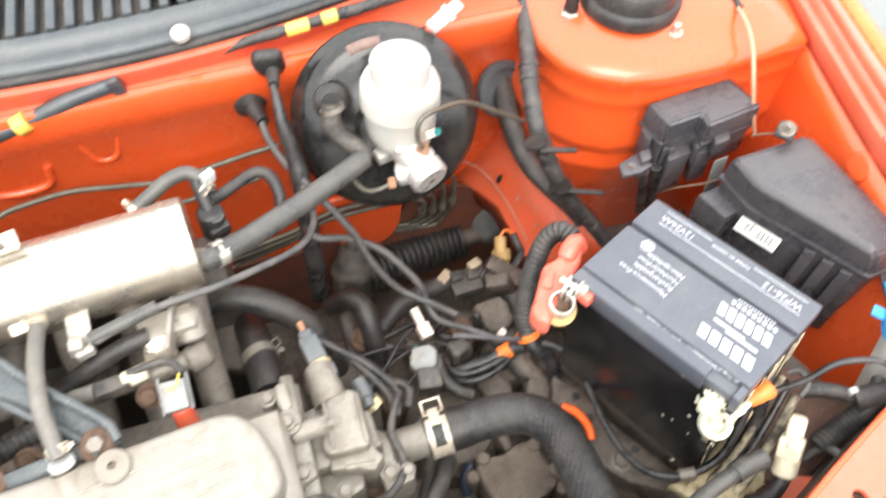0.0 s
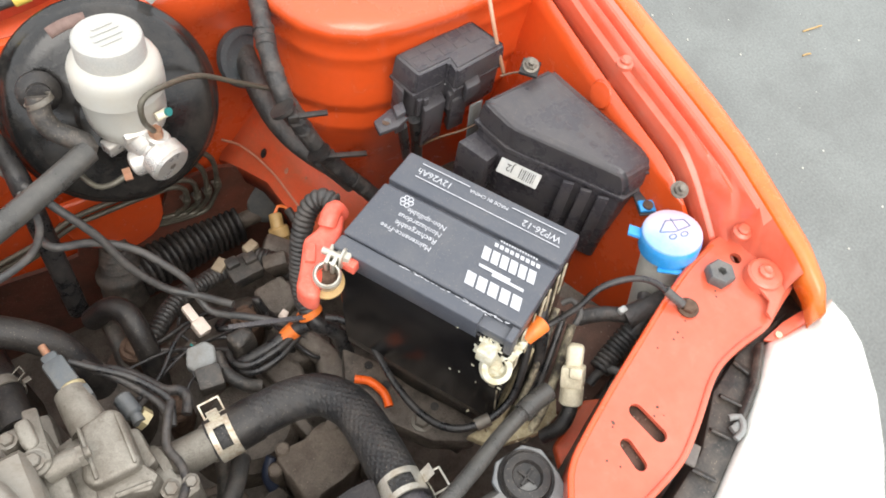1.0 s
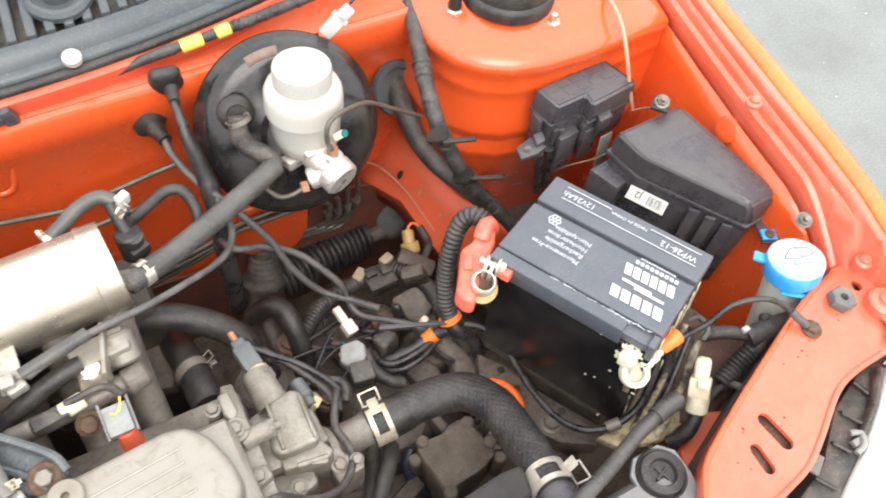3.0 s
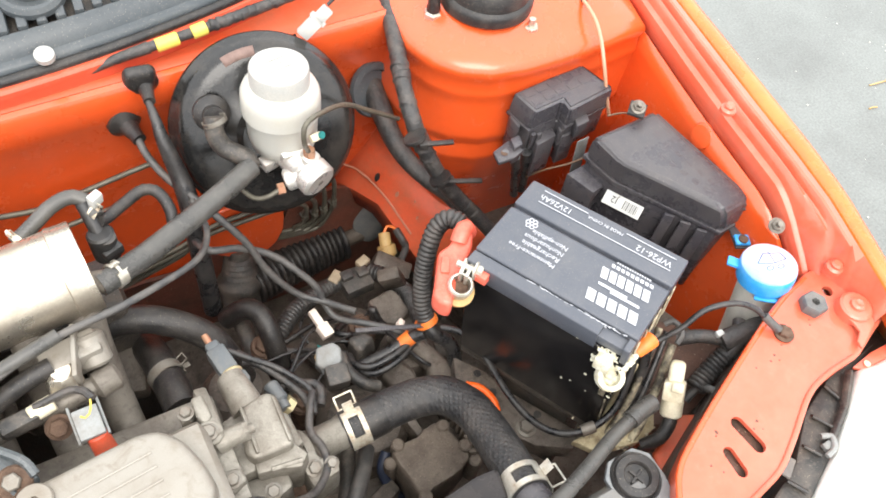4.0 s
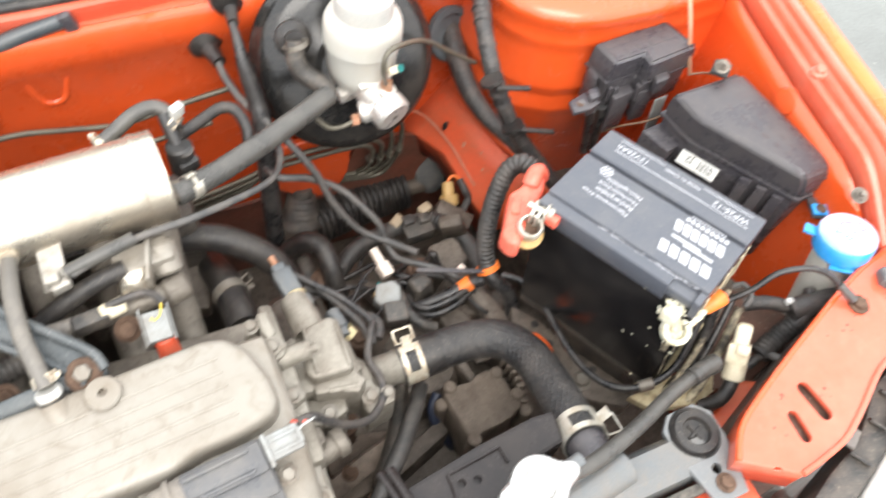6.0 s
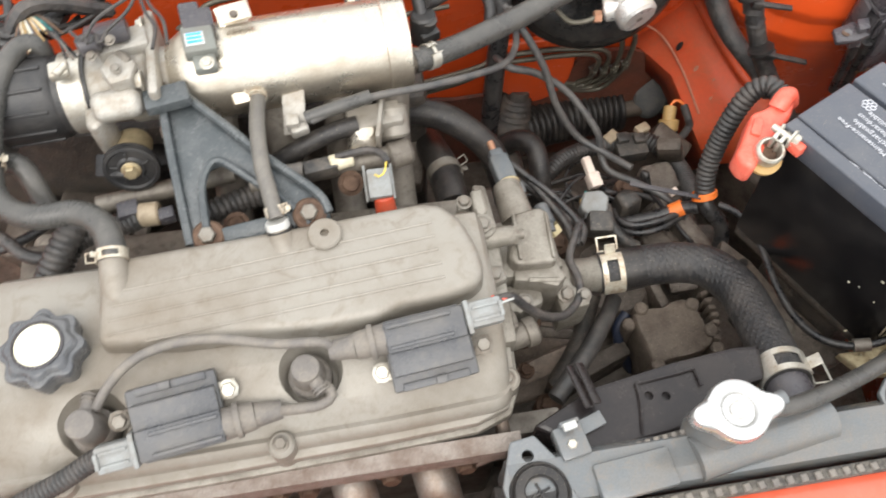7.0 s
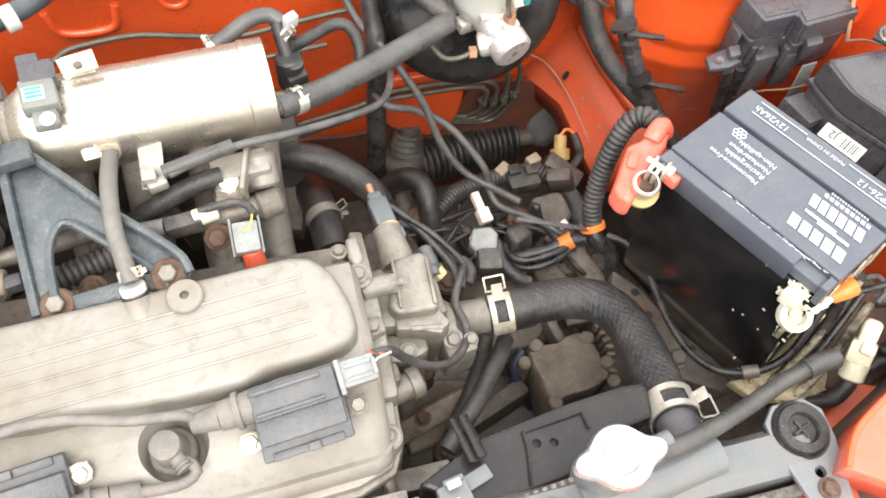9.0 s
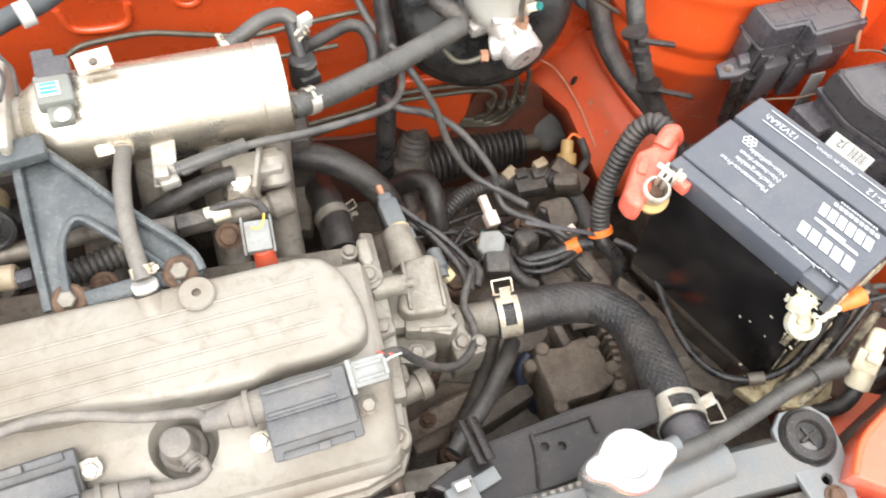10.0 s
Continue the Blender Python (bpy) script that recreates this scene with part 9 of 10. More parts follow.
tube(bm, [(0.3642, 0.2342, 0.752), (0.3558, 0.2463, 0.752), (0.3431, 0.2487, 0.742), (0.33, 0.2407, 0.72), (0.3206, 0.2297, 0.685), (0.3148, 0.216, 0.655), (0.3159, 0.2027, 0.63)], 0.0098, 14, 0.005, 0.002, 0.0055)
part("conduit", bm, "conduit", pc)
bm = bmesh.new()
lathe(bm, [(0.0125, -0.004), (0.0138, -0.003), (0.0138, 0.003), (0.0125, 0.004)], axes((0.1, -0.4, -0.4), at=(0.3159, 0.2027, 0.63)), 24)
part("orange_band", bm, "orangeboot", pc, "orange tape band")
bm = bmesh.new()
tube(bm, [(0.3159, 0.2023, 0.628), (0.3194, 0.1908, 0.62), (0.3371, 0.1774, 0.6), (0.3391, 0.1602, 0.57)], 0.0085, 12)
part("cable", bm, "cable", pc)
ob_ = thing("taped_cable", (0.2743, 0.2002, 0.6), "black cable with an orange tape band over the gearbox", "cable")
bm = bmesh.new()
tube(bm, [(0.3123, 0.1972, 0.615), (0.2937, 0.2025, 0.605), (0.2682, 0.202, 0.595), (0.2409, 0.2049, 0.585), (0.2228, 0.2089, 0.575)], 0.0075, 12)
part("cable", bm, "cable", ob_)
bm = bmesh.new()
rod(bm, (0.2865, 0.2023, 0.6), (0.2989, 0.203, 0.608), 0.0092, n=16)
part("orange_band", bm, "orangeboot", ob_, "orange tape band")
bm = bmesh.new()
tie = frame_of((0.236, 0.223, 0.64), (0.313, 0.195, 0.636), (0.2372, 0.2222, 0.67))
box(bm, (0.082, 0.002, 0.005), tie @ at(0.041, 0, 0), 0.0006)
for k in range(24):
    box(bm, (0.0012, 0.0026, 0.0056), tie @ at(0.005 + k * 0.0031, 0, 0), 0.0003, 1)
solo("cable_tie", bm, "plastic", "long black toothed cable tie over the gearbox wires", "cable tie")
wcn = thing("white_plug", (0.229, 0.3024, 0.53), "white plastic two-stage plug on a wire loop", "connector")
bm = bmesh.new()
q0, q1 = Vector((0.2132, 0.2928, 0.59)), Vector((0.2199, 0.2551, 0.58))
qm = frame_of(q0, q1, q0 + Vector((0, 0.5, 1)))
ql = (q1 - q0).length
box(bm, (ql * 0.55, 0.0095, 0.0095), qm @ at(ql * 0.25, 0, 0), 0.0015)
box(bm, (ql * 0.45, 0.0145, 0.0145), qm @ at(ql * 0.72, 0, 0), 0.002)
part("housing", bm, "plugwhite", wcn)
bm = bmesh.new()
tube(bm, [q0, (0.21, 0.3145, 0.54), (0.1998, 0.3002, 0.535), (0.2043, 0.2851, 0.53), (0.2114, 0.2757, 0.525)], 0.002, 8)
part("wire", bm, "cable", wcn)
gc = thing("grey_plug", (0.1995, 0.2202, 0.58), "pale grey square plug with black base over the gearbox", "connector")
bm = bmesh.new()
gm2 = frame_of((0.1905, 0.2335, 0.607), (0.216, 0.229, 0.607), (0.187, 0.2065, 0.602))
prism(bm, [(0.002, -0.002), (0.022, -0.004), (0.029, 0.004), (0.027, 0.020), (0.018, 0.027), (0.004, 0.026), (-0.003, 0.016)], -0.012, 0.009, 0.003, 3, gm2)
box(bm, (0.012, 0.004, 0.004), gm2 @ at(0.013, 0.008, 0.01), 0.001)
part("housing", bm, "gplug", gc)
bm = bmesh.new()
box(bm, (0.026, 0.024, 0.028), gm2 @ at(0.016, 0.037, -0.014), 0.004)
box(bm, (0.03, 0.008, 0.018), gm2 @ at(0.016, 0.027, -0.004), 0.002)
tube(bm, [(0.2162, 0.2209, 0.6), (0.2168, 0.197, 0.6), (0.2277, 0.1787, 0.595), (0.2415, 0.1704, 0.59)], 0.007, 12)
part("base", bm, "dusty", gc)
bm = bmesh.new()
tube(bm, [(0.1997, 0.2386, 0.6), (0.1901, 0.2294, 0.605), (0.1884, 0.2195, 0.606)], 0.0014, 6)
tube(bm, [(0.2049, 0.2377, 0.6), (0.2027, 0.2236, 0.607), (0.1972, 0.2146, 0.607)], 0.0014, 6)
part("yellow_wire", bm, "ochre", gc, "thin yellow wires")
bm = bmesh.new()
tube(bm, [(0.1992, 0.2437, 0.6), (0.2068, 0.2233, 0.604), (0.2099, 0.2061, 0.604)], 0.0012, 6)
part("green_wire", bm, "teal", gc, "thin green wire")
cn = thing("harness_connector", (0.3076, 0.3605, 0.5), "black harness connector with yellowed ends", "connector")
cm = frame_of((0.2839, 0.3466, 0.515), (0.3265, 0.348, 0.515), (0.3042, 0.3768, 0.515))
bm = bmesh.new()
box(bm, (0.04, 0.034, 0.02), cm @ at(0.018, 0.004, -0.006), 0.002)
box(bm, (0.016, 0.014, 0.01), cm @ at(0.008, 0.012, 0.006), 0.002)
box(bm, (0.016, 0.014, 0.012), cm @ at(0.03, 0.008, 0.004), 0.002)
part("body", bm, "dusty", cn)
bm = bmesh.new()
box(bm, (0.02, 0.014, 0.013), Matrix.Translation((0.2777, 0.3632, 0.518)) @ at(0, 0, 0, 0, 0, 35), 0.002)
part("tan_end", bm, "tan", cn, "yellowed connector shell")
bm = bmesh.new()
box(bm, (0.018, 0.013, 0.012), Matrix.Translation((0.3214, 0.3705, 0.518)) @ at(0, 0, 0, 0, 0, 20), 0.002)
part("tan_end", bm, "tan", cn, "yellowed connector shell")
yp = thing("yellow_plug", (0.379, 0.4043, 0.48), "yellowed plastic plug hanging at the apron", "connector")
bm = bmesh.new()
rod(bm, (0.3731, 0.4068, 0.51), (0.3672, 0.3872, 0.5), 0.0085, bevel=0.001)
rod(bm, (0.3696, 0.3936, 0.5), (0.3679, 0.3805, 0.49), 0.0135, 0.0125, bevel=0.002)
rod(bm, (0.3685, 0.3834, 0.49), (0.3679, 0.368, 0.475), 0.0095, bevel=0.001)
part("housing", bm, "ochre", yp)
bm = bmesh.new()
tube(bm, [(0.3731, 0.4068, 0.51), (0.3809, 0.4122, 0.515), (0.3886, 0.4043, 0.515), (0.3911, 0.3872, 0.505)], 0.0022, 8)
part("wire", bm, "orangeboot", yp)
bm = bmesh.new()
tube(bm, [(0.3891, 0.4019, 0.515), (0.3908, 0.3856, 0.51), (0.3927, 0.3774, 0.5), (0.3743, 0.3616, 0.49)], 0.0055, 10)
part("sleeve", bm, "conduit", yp)
bm = bmesh.new()
tube(bm, [(0.3239, 0.1211, 0.61), (0.3356, 0.1099, 0.612), (0.341, 0.0916, 0.612), (0.3387, 0.0779, 0.61)], 0.0046, 12)
solo("orange_ring", bm, "orangebright", "bright orange ring behind the radiator hose", "ring")
pipe("gearbox_hose", [(0.1906, 0.1026, 0.62), (0.1734, 0.0782, 0.63), (0.1443, 0.0432, 0.65), (0.1207, 0.0186, 0.66), (0.0999, -0.0022, 0.66)], 0.0085, "conduit", "braided dark sleeve running down to the fan", "wiring", 12, group="conduits")
pipe("gearbox_hose", [(0.1775, 0.1204, 0.6), (0.1678, 0.099, 0.58), (0.1505, 0.0727, 0.56), (0.1274, 0.0476, 0.54)], 0.0085, "rubberd", "dusty dark sleeve below the thermostat neck", "wiring", 12, group="conduits")
pipe("earth_strap", [(0.2198, 0.1082, 0.56), (0.2079, 0.0951, 0.55), (0.2115, 0.0755, 0.53), (0.2255, 0.0627, 0.5)], 0.006, "bluedark", "faded dark blue cable by the mounting block", "cable", 10)

# studs round the mounting block
for p in ((0.2309, 0.104, 0.58), (0.2867, 0.1006, 0.58), (0.2977, 0.0695, 0.58), (0.3022, 0.0519, 0.57), (0.2322, 0.0404, 0.578), (0.2163, 0.0919, 0.57)):
    bm = bmesh.new()
    rod(bm, Vector(p) + Vector((0, 0, -0.05)), p, 0.0085, 0.0075, 14, 0.002)
    part("stud", bm, "brownbox", block)
for k in range(7):
    bm = bmesh.new()
    box(bm, (0.009, 0.0055, 0.03), at(0.304 + 0.004 * math.sin(k * 0.6), 0.112 - 0.0085 * k, 0.562, 0, 0, 12 - 6 * k), 0.002, 2)
    part("casting_tooth", bm, "brownbox", block)
# warm brown metal between the cylinder head and the radiator
hsd = thing("engine_bracket", (0.13, 0.08, 0.45), "warm brown grimy steel bracket below the cylinder head", "bracket")
bm = bmesh.new()
prism(bm, [(0.078, 0.11), (0.128, 0.135), (0.183, 0.128), (0.19, 0.09), (0.134, 0.048), (0.078, 0.036)], 0.44, 0.5085, 0.006, 3, top=0.96)
rough(bm, 0.004, 40)
part("plate", bm, "rustplate", hsd)
bm = bmesh.new()
bar(bm, [(0.074, 0.056, 0.535), (0.12, 0.07, 0.54), (0.17, 0.083, 0.54)], 0.022, 0.012)
part("diagonal_arm", bm, "rustplate", hsd)
bm = bmesh.new()
bar(bm, [(0.086, 0.112, 0.53), (0.13, 0.112, 0.53), (0.165, 0.104, 0.528)], 0.012, 0.01)
part("rib", bm, "castbrown", hsd)
for p in ((0.1, 0.065, 0.545), (0.155, 0.08, 0.547)):
    bm = bmesh.new()
    hexbolt(bm, p, (0, 0, 1), 0.0068, 0.006)
    part("bolt", bm, "rust", hsd)
# castings and rubber blocks over the gearbox
for name, lab, mt, pts, z0, z1 in (
        ("rubber_block", "dusty brown rubber block over the gearbox", "rubberd", [(0.2331, 0.2401), (0.2582, 0.241), (0.2646, 0.2213), (0.2351, 0.2115)], 0.55, 0.60),
        ("gearbox_lug", "dusty brown cast lug on the gearbox", "castbrown", [(0.251, 0.2027), (0.2767, 0.2022), (0.2925, 0.178), (0.2864, 0.157), (0.2568, 0.1639)], 0.5, 0.58),
        ("gearbox_lug", "dusty brown cast lug on the gearbox", "castbrown", [(0.2926, 0.3066), (0.3332, 0.306), (0.3405, 0.2648), (0.3127, 0.2509), (0.2825, 0.2701)], 0.45, 0.545),
        ("gearbox_lug", "greasy cast lug beside the battery", "castbrown", [(0.3133, 0.1924), (0.3369, 0.1724), (0.3426, 0.1288), (0.3142, 0.1195), (0.2998, 0.1582)], 0.5, 0.575)):
    bm = bmesh.new()
    prism(bm, pts, z0, z1, 0.006, 3, top=0.9)
    rough(bm, 0.003, 50)
    solo(name, bm, mt, lab, "casting", group="gearbox castings")
bm = bmesh.new()
tube(bm, [(0.2965, 0.2379, 0.56), (0.3155, 0.193, 0.562), (0.3323, 0.1459, 0.56)], 0.0135, 16)
part("gearbox_arm", bm, "castbrown", block, "dusty round cast arm")
pipe("taped_cable", [(0.299, 0.1998, 0.605), (0.2696, 0.1917, 0.605), (0.2415, 0.1925, 0.6), (0.2282, 0.2058, 0.595), (0.2293, 0.2228, 0.585)], 0.004, "cable", "black cable curling over the rubber block", "cable", 10)
pipe("taped_cable", [(0.2997, 0.1975, 0.6), (0.27, 0.1847, 0.6), (0.2418, 0.1856, 0.595), (0.2253, 0.2055, 0.585)], 0.0038, "cable", "black cable curling over the rubber block", "cable", 10)
bm = bmesh.new()
box(bm, (0.009, 0.008, 0.008), Matrix.Translation((0.2976, 0.2277, 0.6)) @ at(0, 0, 0, 20, 10, 35), 0.0015)
solo("small_plug", bm, "plugwhite", "small pale plug among the gearbox wires", "connector")
# wires that tangle over the gearbox
rnd = random.Random(21)
KNOTS = [(0.0844, 0.2861, 0.6), (0.1124, 0.2567, 0.6), (0.1299, 0.2148, 0.62), (0.1597, 0.2102, 0.6), (0.1622, 0.1767, 0.62), (0.247, 0.2621, 0.56), (0.2823, 0.2713, 0.56), (0.3274, 0.2775, 0.53), (0.2667, 0.2239, 0.55), (0.3069, 0.1984, 0.56), (0.3211, 0.1719, 0.58), (0.2595, 0.3041, 0.54), (0.1683, 0.267, 0.56), (0.1457, 0.3006, 0.55)]
for k in range(16):
    a, b = rnd.sample(KNOTS, 2)
    a, b = Vector(a), Vector(b)
    if (b - a).length > 0.16:
        b = a + (b - a).normalized() * 0.16
    j = lambda s: Vector((rnd.gauss(0, s), rnd.gauss(0, s), rnd.gauss(0, s * 0.6)))
    pts = [a + j(0.006) + Vector((0, 0, -0.02)), a.lerp(b, 0.3) + j(0.012), a.lerp(b, 0.65) + j(0.012), b + j(0.006) + Vector((0, 0, -0.02))]
    pipe("engine_wire", pts, rnd.choice((0.0016, 0.0024, 0.0035, 0.0045)), rnd.choice(("cable", "taped", "rubber", "duct")), "dark wire tangled over the gearbox", "wiring", 8, group="engine wires")
pipe("engine_wire", [(0.1098, 0.2354, 0.655), (0.1254, 0.229, 0.65), (0.1429, 0.2113, 0.645), (0.1561, 0.1903, 0.645), (0.1687, 0.1825, 0.645), (0.171, 0.1706, 0.645), (0.1634, 0.1569, 0.645)], 0.0052, "taped", "taped black wire looping past the thermostat housing", "wiring", group="engine wires")

# ---- fuel rail and injectors ----
fr_ = thing("fuel_rail", (-0.0688, 0.2302, 0.73), "dull metal fuel rail with regulator behind the valve cover", "fuel rail")
bm = bmesh.new()
rod(bm, (-0.1444, 0.2073, 0.755), (-0.0123, 0.2192, 0.755), 0.0095, n=20)
rod(bm, (-0.0199, 0.2173, 0.755), (0.0027, 0.222, 0.755), 0.0125, bevel=0.003)
part("rail", bm, "alud", fr_)
bm = bmesh.new()
rod(bm, (-0.2809, 0.213, 0.742), (-0.1604, 0.2294, 0.742), 0.0085, n=18)
part("rail_end", bm, "alud", fr_)
bm = bmesh.new()
box(bm, (0.05, 0.026, 0.03), frame_of((-0.0468, 0.2437, 0.775), (-0.0058, 0.2472, 0.775), (-0.0425, 0.2608, 0.775)) @ at(0.02, 0, -0.006), 0.004)
rod(bm, (-0.011, 0.2568, 0.78), (-0.0105, 0.2346, 0.76), 0.014, bevel=0.003)
box(bm, (0.004, 0.05, 0.02), Matrix.Translation((-0.0224, 0.2375, 0.785)) @ at(0, 0, 0, 0, 0, -12), 0.001)
part("regulator", bm, "alu", fr_)
bm = bmesh.new()
rod(bm, (-0.0395, 0.2245, 0.762), (-0.0382, 0.2331, 0.775), 0.0155, 0.014, n=8, bevel=0.002)
rod(bm, (-0.0383, 0.2322, 0.772), (-0.0378, 0.23, 0.782), 0.011, bevel=0.003)
part("banjo_bolt", bm, "plenum", fr_)
pipe("fuel_hose", [(-0.1289, 0.2249, 0.75), (-0.1041, 0.2274, 0.765), (-0.0783, 0.2327, 0.775), (-0.0585, 0.2356, 0.78), (-0.0433, 0.2383, 0.78)], 0.0085, "rubber", "black fuel hose to the pressure regulator", "hose", 14, group="small hoses")
inj = thing("injector_plug", (-0.0327, 0.1872, 0.76), "grey injector plug on a red injector body", "injector")
bm = bmesh.new()
I0 = frame_of((-0.0313, 0.1712, 0.768), (-0.0314, 0.1974, 0.775), (-0.0171, 0.1736, 0.768))
box(bm, (0.026, 0.0205, 0.0135), I0 @ at(0.0085, 0, -0.001), 0.0015)
shell_ = part("plug_shell", bm, "gplug", inj, "pale grey open-framed plug")
bm = bmesh.new()
box(bm, (0.0185, 0.0125, 0.014), I0 @ at(0.010, 0, 0.006), 0.001)
cut(shell_, bm, 30)
for v in (-0.0118, 0.0118):
    bm = bmesh.new()
    box(bm, (0.033, 0.0022, 0.006), I0 @ at(0.0115, v, 0.003), 0.0006)
    part("side_rail", bm, "gplug", shell_)
for u, w in ((0.0225, 0.021), (0.0045, 0.012)):
    bm = bmesh.new()
    box(bm, (0.0028, w, 0.0038), I0 @ at(u, 0, 0.0068), 0.0007)
    part("latch", bm, "gplug", shell_)
for v in (-0.0035, 0.0035):
    bm = bmesh.new()
    box(bm, (0.012, 0.0028, 0.003), I0 @ at(0.012, v, 0.0012), 0.0006)
    part("terminal_shroud", bm, "white", shell_)
bm = bmesh.new()
box(bm, (0.018, 0.012, 0.004), I0 @ at(0.010, 0, -0.001), 0.0006)
part("plug_core", bm, "dusty", inj, "dark plug core")
bm = bmesh.new()
tube(bm, [(-0.0343, 0.1809, 0.785), (-0.0295, 0.177, 0.787), (-0.0251, 0.1831, 0.787), (-0.0233, 0.1922, 0.785)], 0.0009, 6)
part("yellow_wire", bm, "yellow", inj)
bm = bmesh.new()
rod(bm, (-0.0292, 0.1712, 0.766), (-0.0275, 0.1575, 0.742), 0.0088, 0.0098, bevel=0.0015)
part("injector_body", bm, "terminalred", inj, "red injector body")
bm = bmesh.new()
tube(bm, [(-0.0658, 0.2102, 0.775), (-0.0452, 0.21, 0.78), (-0.0337, 0.2098, 0.78), (-0.0251, 0.2022, 0.782), (-0.0217, 0.1937, 0.782)], 0.0035, 8)
part("loom", bm, "taped", inj)
ip = thing("injector_connector", (-0.0615, 0.2128, 0.765), "white and black injector loom connector", "connector")
bm = bmesh.new()
rod(bm, (-0.0717, 0.2073, 0.77), (-0.0514, 0.2115, 0.77), 0.0075, bevel=0.001, n=12)
part("white_shell", bm, "ivory", ip)
bm = bmesh.new()
box(bm, (0.03, 0.014, 0.014), frame_of((-0.0938, 0.2038, 0.768), (-0.0731, 0.2066, 0.768), (-0.0904, 0.217, 0.768)) @ at(0.014, 0, 0), 0.002)
part("black_shell", bm, "dusty", ip)
bm = bmesh.new()
rod(bm, (-0.1144, 0.2066, 0.766), (-0.095, 0.2057, 0.768), 0.0075, n=12)
part("tan_shell", bm, "boot", ip)
for p in ((-0.056, 0.198, 0.75), (-0.159, 0.1733, 0.745)):
    bm = bmesh.new()
    hexbolt(bm, p, (0, -0.6, 0.8), 0.0085, 0.008)
    solo("flange_nut", bm, "rust", "rusty nut on the intake flange", "bolt", group="flange nuts")
pipe("wiring_conduit", [(-0.1905, 0.1861, 0.745), (-0.1705, 0.1924, 0.745), (-0.1523, 0.1982, 0.745), (-0.1362, 0.2024, 0.745)], 0.0105, "conduit", "grey corrugated conduit behind the bracket", "wiring", 12, 0.005, 0.0022, 0.0055, group="conduits")
rs = thing("sensor_plug", (-0.2336, 0.1922, 0.75), "white sensor plug with corrugated lead below the throttle", "connector")
bm = bmesh.new()
rod(bm, (-0.2407, 0.1891, 0.755), (-0.2224, 0.1889, 0.755), 0.0105, bevel=0.002)
part("shell", bm, "tan", rs)
bm = bmesh.new()
box(bm, (0.018, 0.016, 0.016), Matrix.Translation((-0.2479, 0.1924, 0.757)) @ at(0, 0, 0, 0, 0, 10), 0.002)
box(bm, (0.014, 0.012, 0.012), Matrix.Translation((-0.216, 0.1845, 0.757)) @ at(0, 0, 0, 0, 0, 10), 0.002)
part("cap", bm, "plastic", rs)
bm = bmesh.new()
tube(bm, [(-0.2392, 0.1872, 0.755), (-0.2528, 0.1862, 0.75), (-0.2738, 0.1863, 0.745), (-0.2993, 0.1783, 0.74), (-0.3141, 0.155, 0.735)], 0.009, 12, 0.005, 0.002, 0.005)
part("conduit", bm, "conduit", rs)

pipe("wiring_conduit", [(-0.2923, 0.1859, 0.76), (-0.3011, 0.172, 0.757), (-0.312, 0.1553, 0.75), (-0.3216, 0.1427, 0.74)], 0.0115, "conduit", "black corrugated conduit below the breather hose", "wiring", 14, 0.005, 0.0014, 0.006, group="conduits")
pipe("wiring_conduit", [(-0.3829, 0.2012, 0.74), (-0.3603, 0.1896, 0.745), (-0.342, 0.1729, 0.74), (-0.3199, 0.1697, 0.735), (-0.2965, 0.1806, 0.735)], 0.006, "taped", "taped black loom beside the valve cover", "wiring", 12, group="conduits")
pipe("wiring_conduit", [(-0.3858, 0.1843, 0.73), (-0.3597, 0.1865, 0.735), (-0.3389, 0.2008, 0.73), (-0.3223, 0.2181, 0.725)], 0.0045, "cable", "black wire beside the valve cover", "wiring", 10, group="conduits")
# ---- front left corner: cables, plugs, lamp ----
gcab = thing("earth_cable", (0.5234, 0.0293, 0.77), "black earth cable from battery to the radiator support", "cable")
bm = bmesh.new()
tube(bm, [(0.4549, 0.0315, 0.742), (0.4731, 0.0292, 0.75), (0.493, 0.0259, 0.765), (0.5144, 0.026, 0.782), (0.5397, 0.0171, 0.79), (0.5579, 0.0052, 0.786), (0.5685, -0.0084, 0.777)], 0.003, 12)
part("cable", bm, "cable", gcab)
bm = bmesh.new()
tube(bm, [(0.5674, -0.0049, 0.779), (0.5727, -0.0143, 0.774), (0.5774, -0.0219, 0.77)], 0.0044, 12)
part("lug", bm, "cablegrey", gcab, "grey cable lug")
bm = bmesh.new()
hexbolt(bm, (0.5826, -0.0264, 0.765), (0, 0, 1), 0.0075, 0.007)
part("bolt", bm, "rust", gcab, "rust-stained bolt")
ncab = thing("earth_cable", (0.3847, 0.0152, 0.64), "black earth cable looping below the battery to the gearbox", "cable")
bm = bmesh.new()
tube(bm, [(0.4534, 0.0335, 0.735), (0.4414, 0.0194, 0.71), (0.423, 0.0051, 0.685), (0.395, 0.0016, 0.67), (0.3667, 0.0136, 0.66), (0.3521, 0.0414, 0.65), (0.3469, 0.0822, 0.645), (0.3496, 0.1325, 0.64), (0.343, 0.1702, 0.635), (0.3281, 0.1886, 0.63)], 0.0038, 12)
part("cable", bm, "cable", ncab)
bm = bmesh.new()
rod(bm, (0.3842, 0.0039, 0.668), (0.3977, 0.0013, 0.672), 0.0062)
part("crimp", bm, "boltgrey", ncab)
pipe("earth_cable", [(0.4942, 0.0678, 0.755), (0.4714, 0.0456, 0.75), (0.4674, 0.0294, 0.72), (0.457, 0.0149, 0.69), (0.4349, 0.0006, 0.67)], 0.006, "cable", "black cable down the battery's side", "cable", 10)
tb2 = thing("battery_bracket", (0.3733, 0.0866, 0.57), "dirty black drilled steel bracket under the battery", "bracket")
bm = bmesh.new()
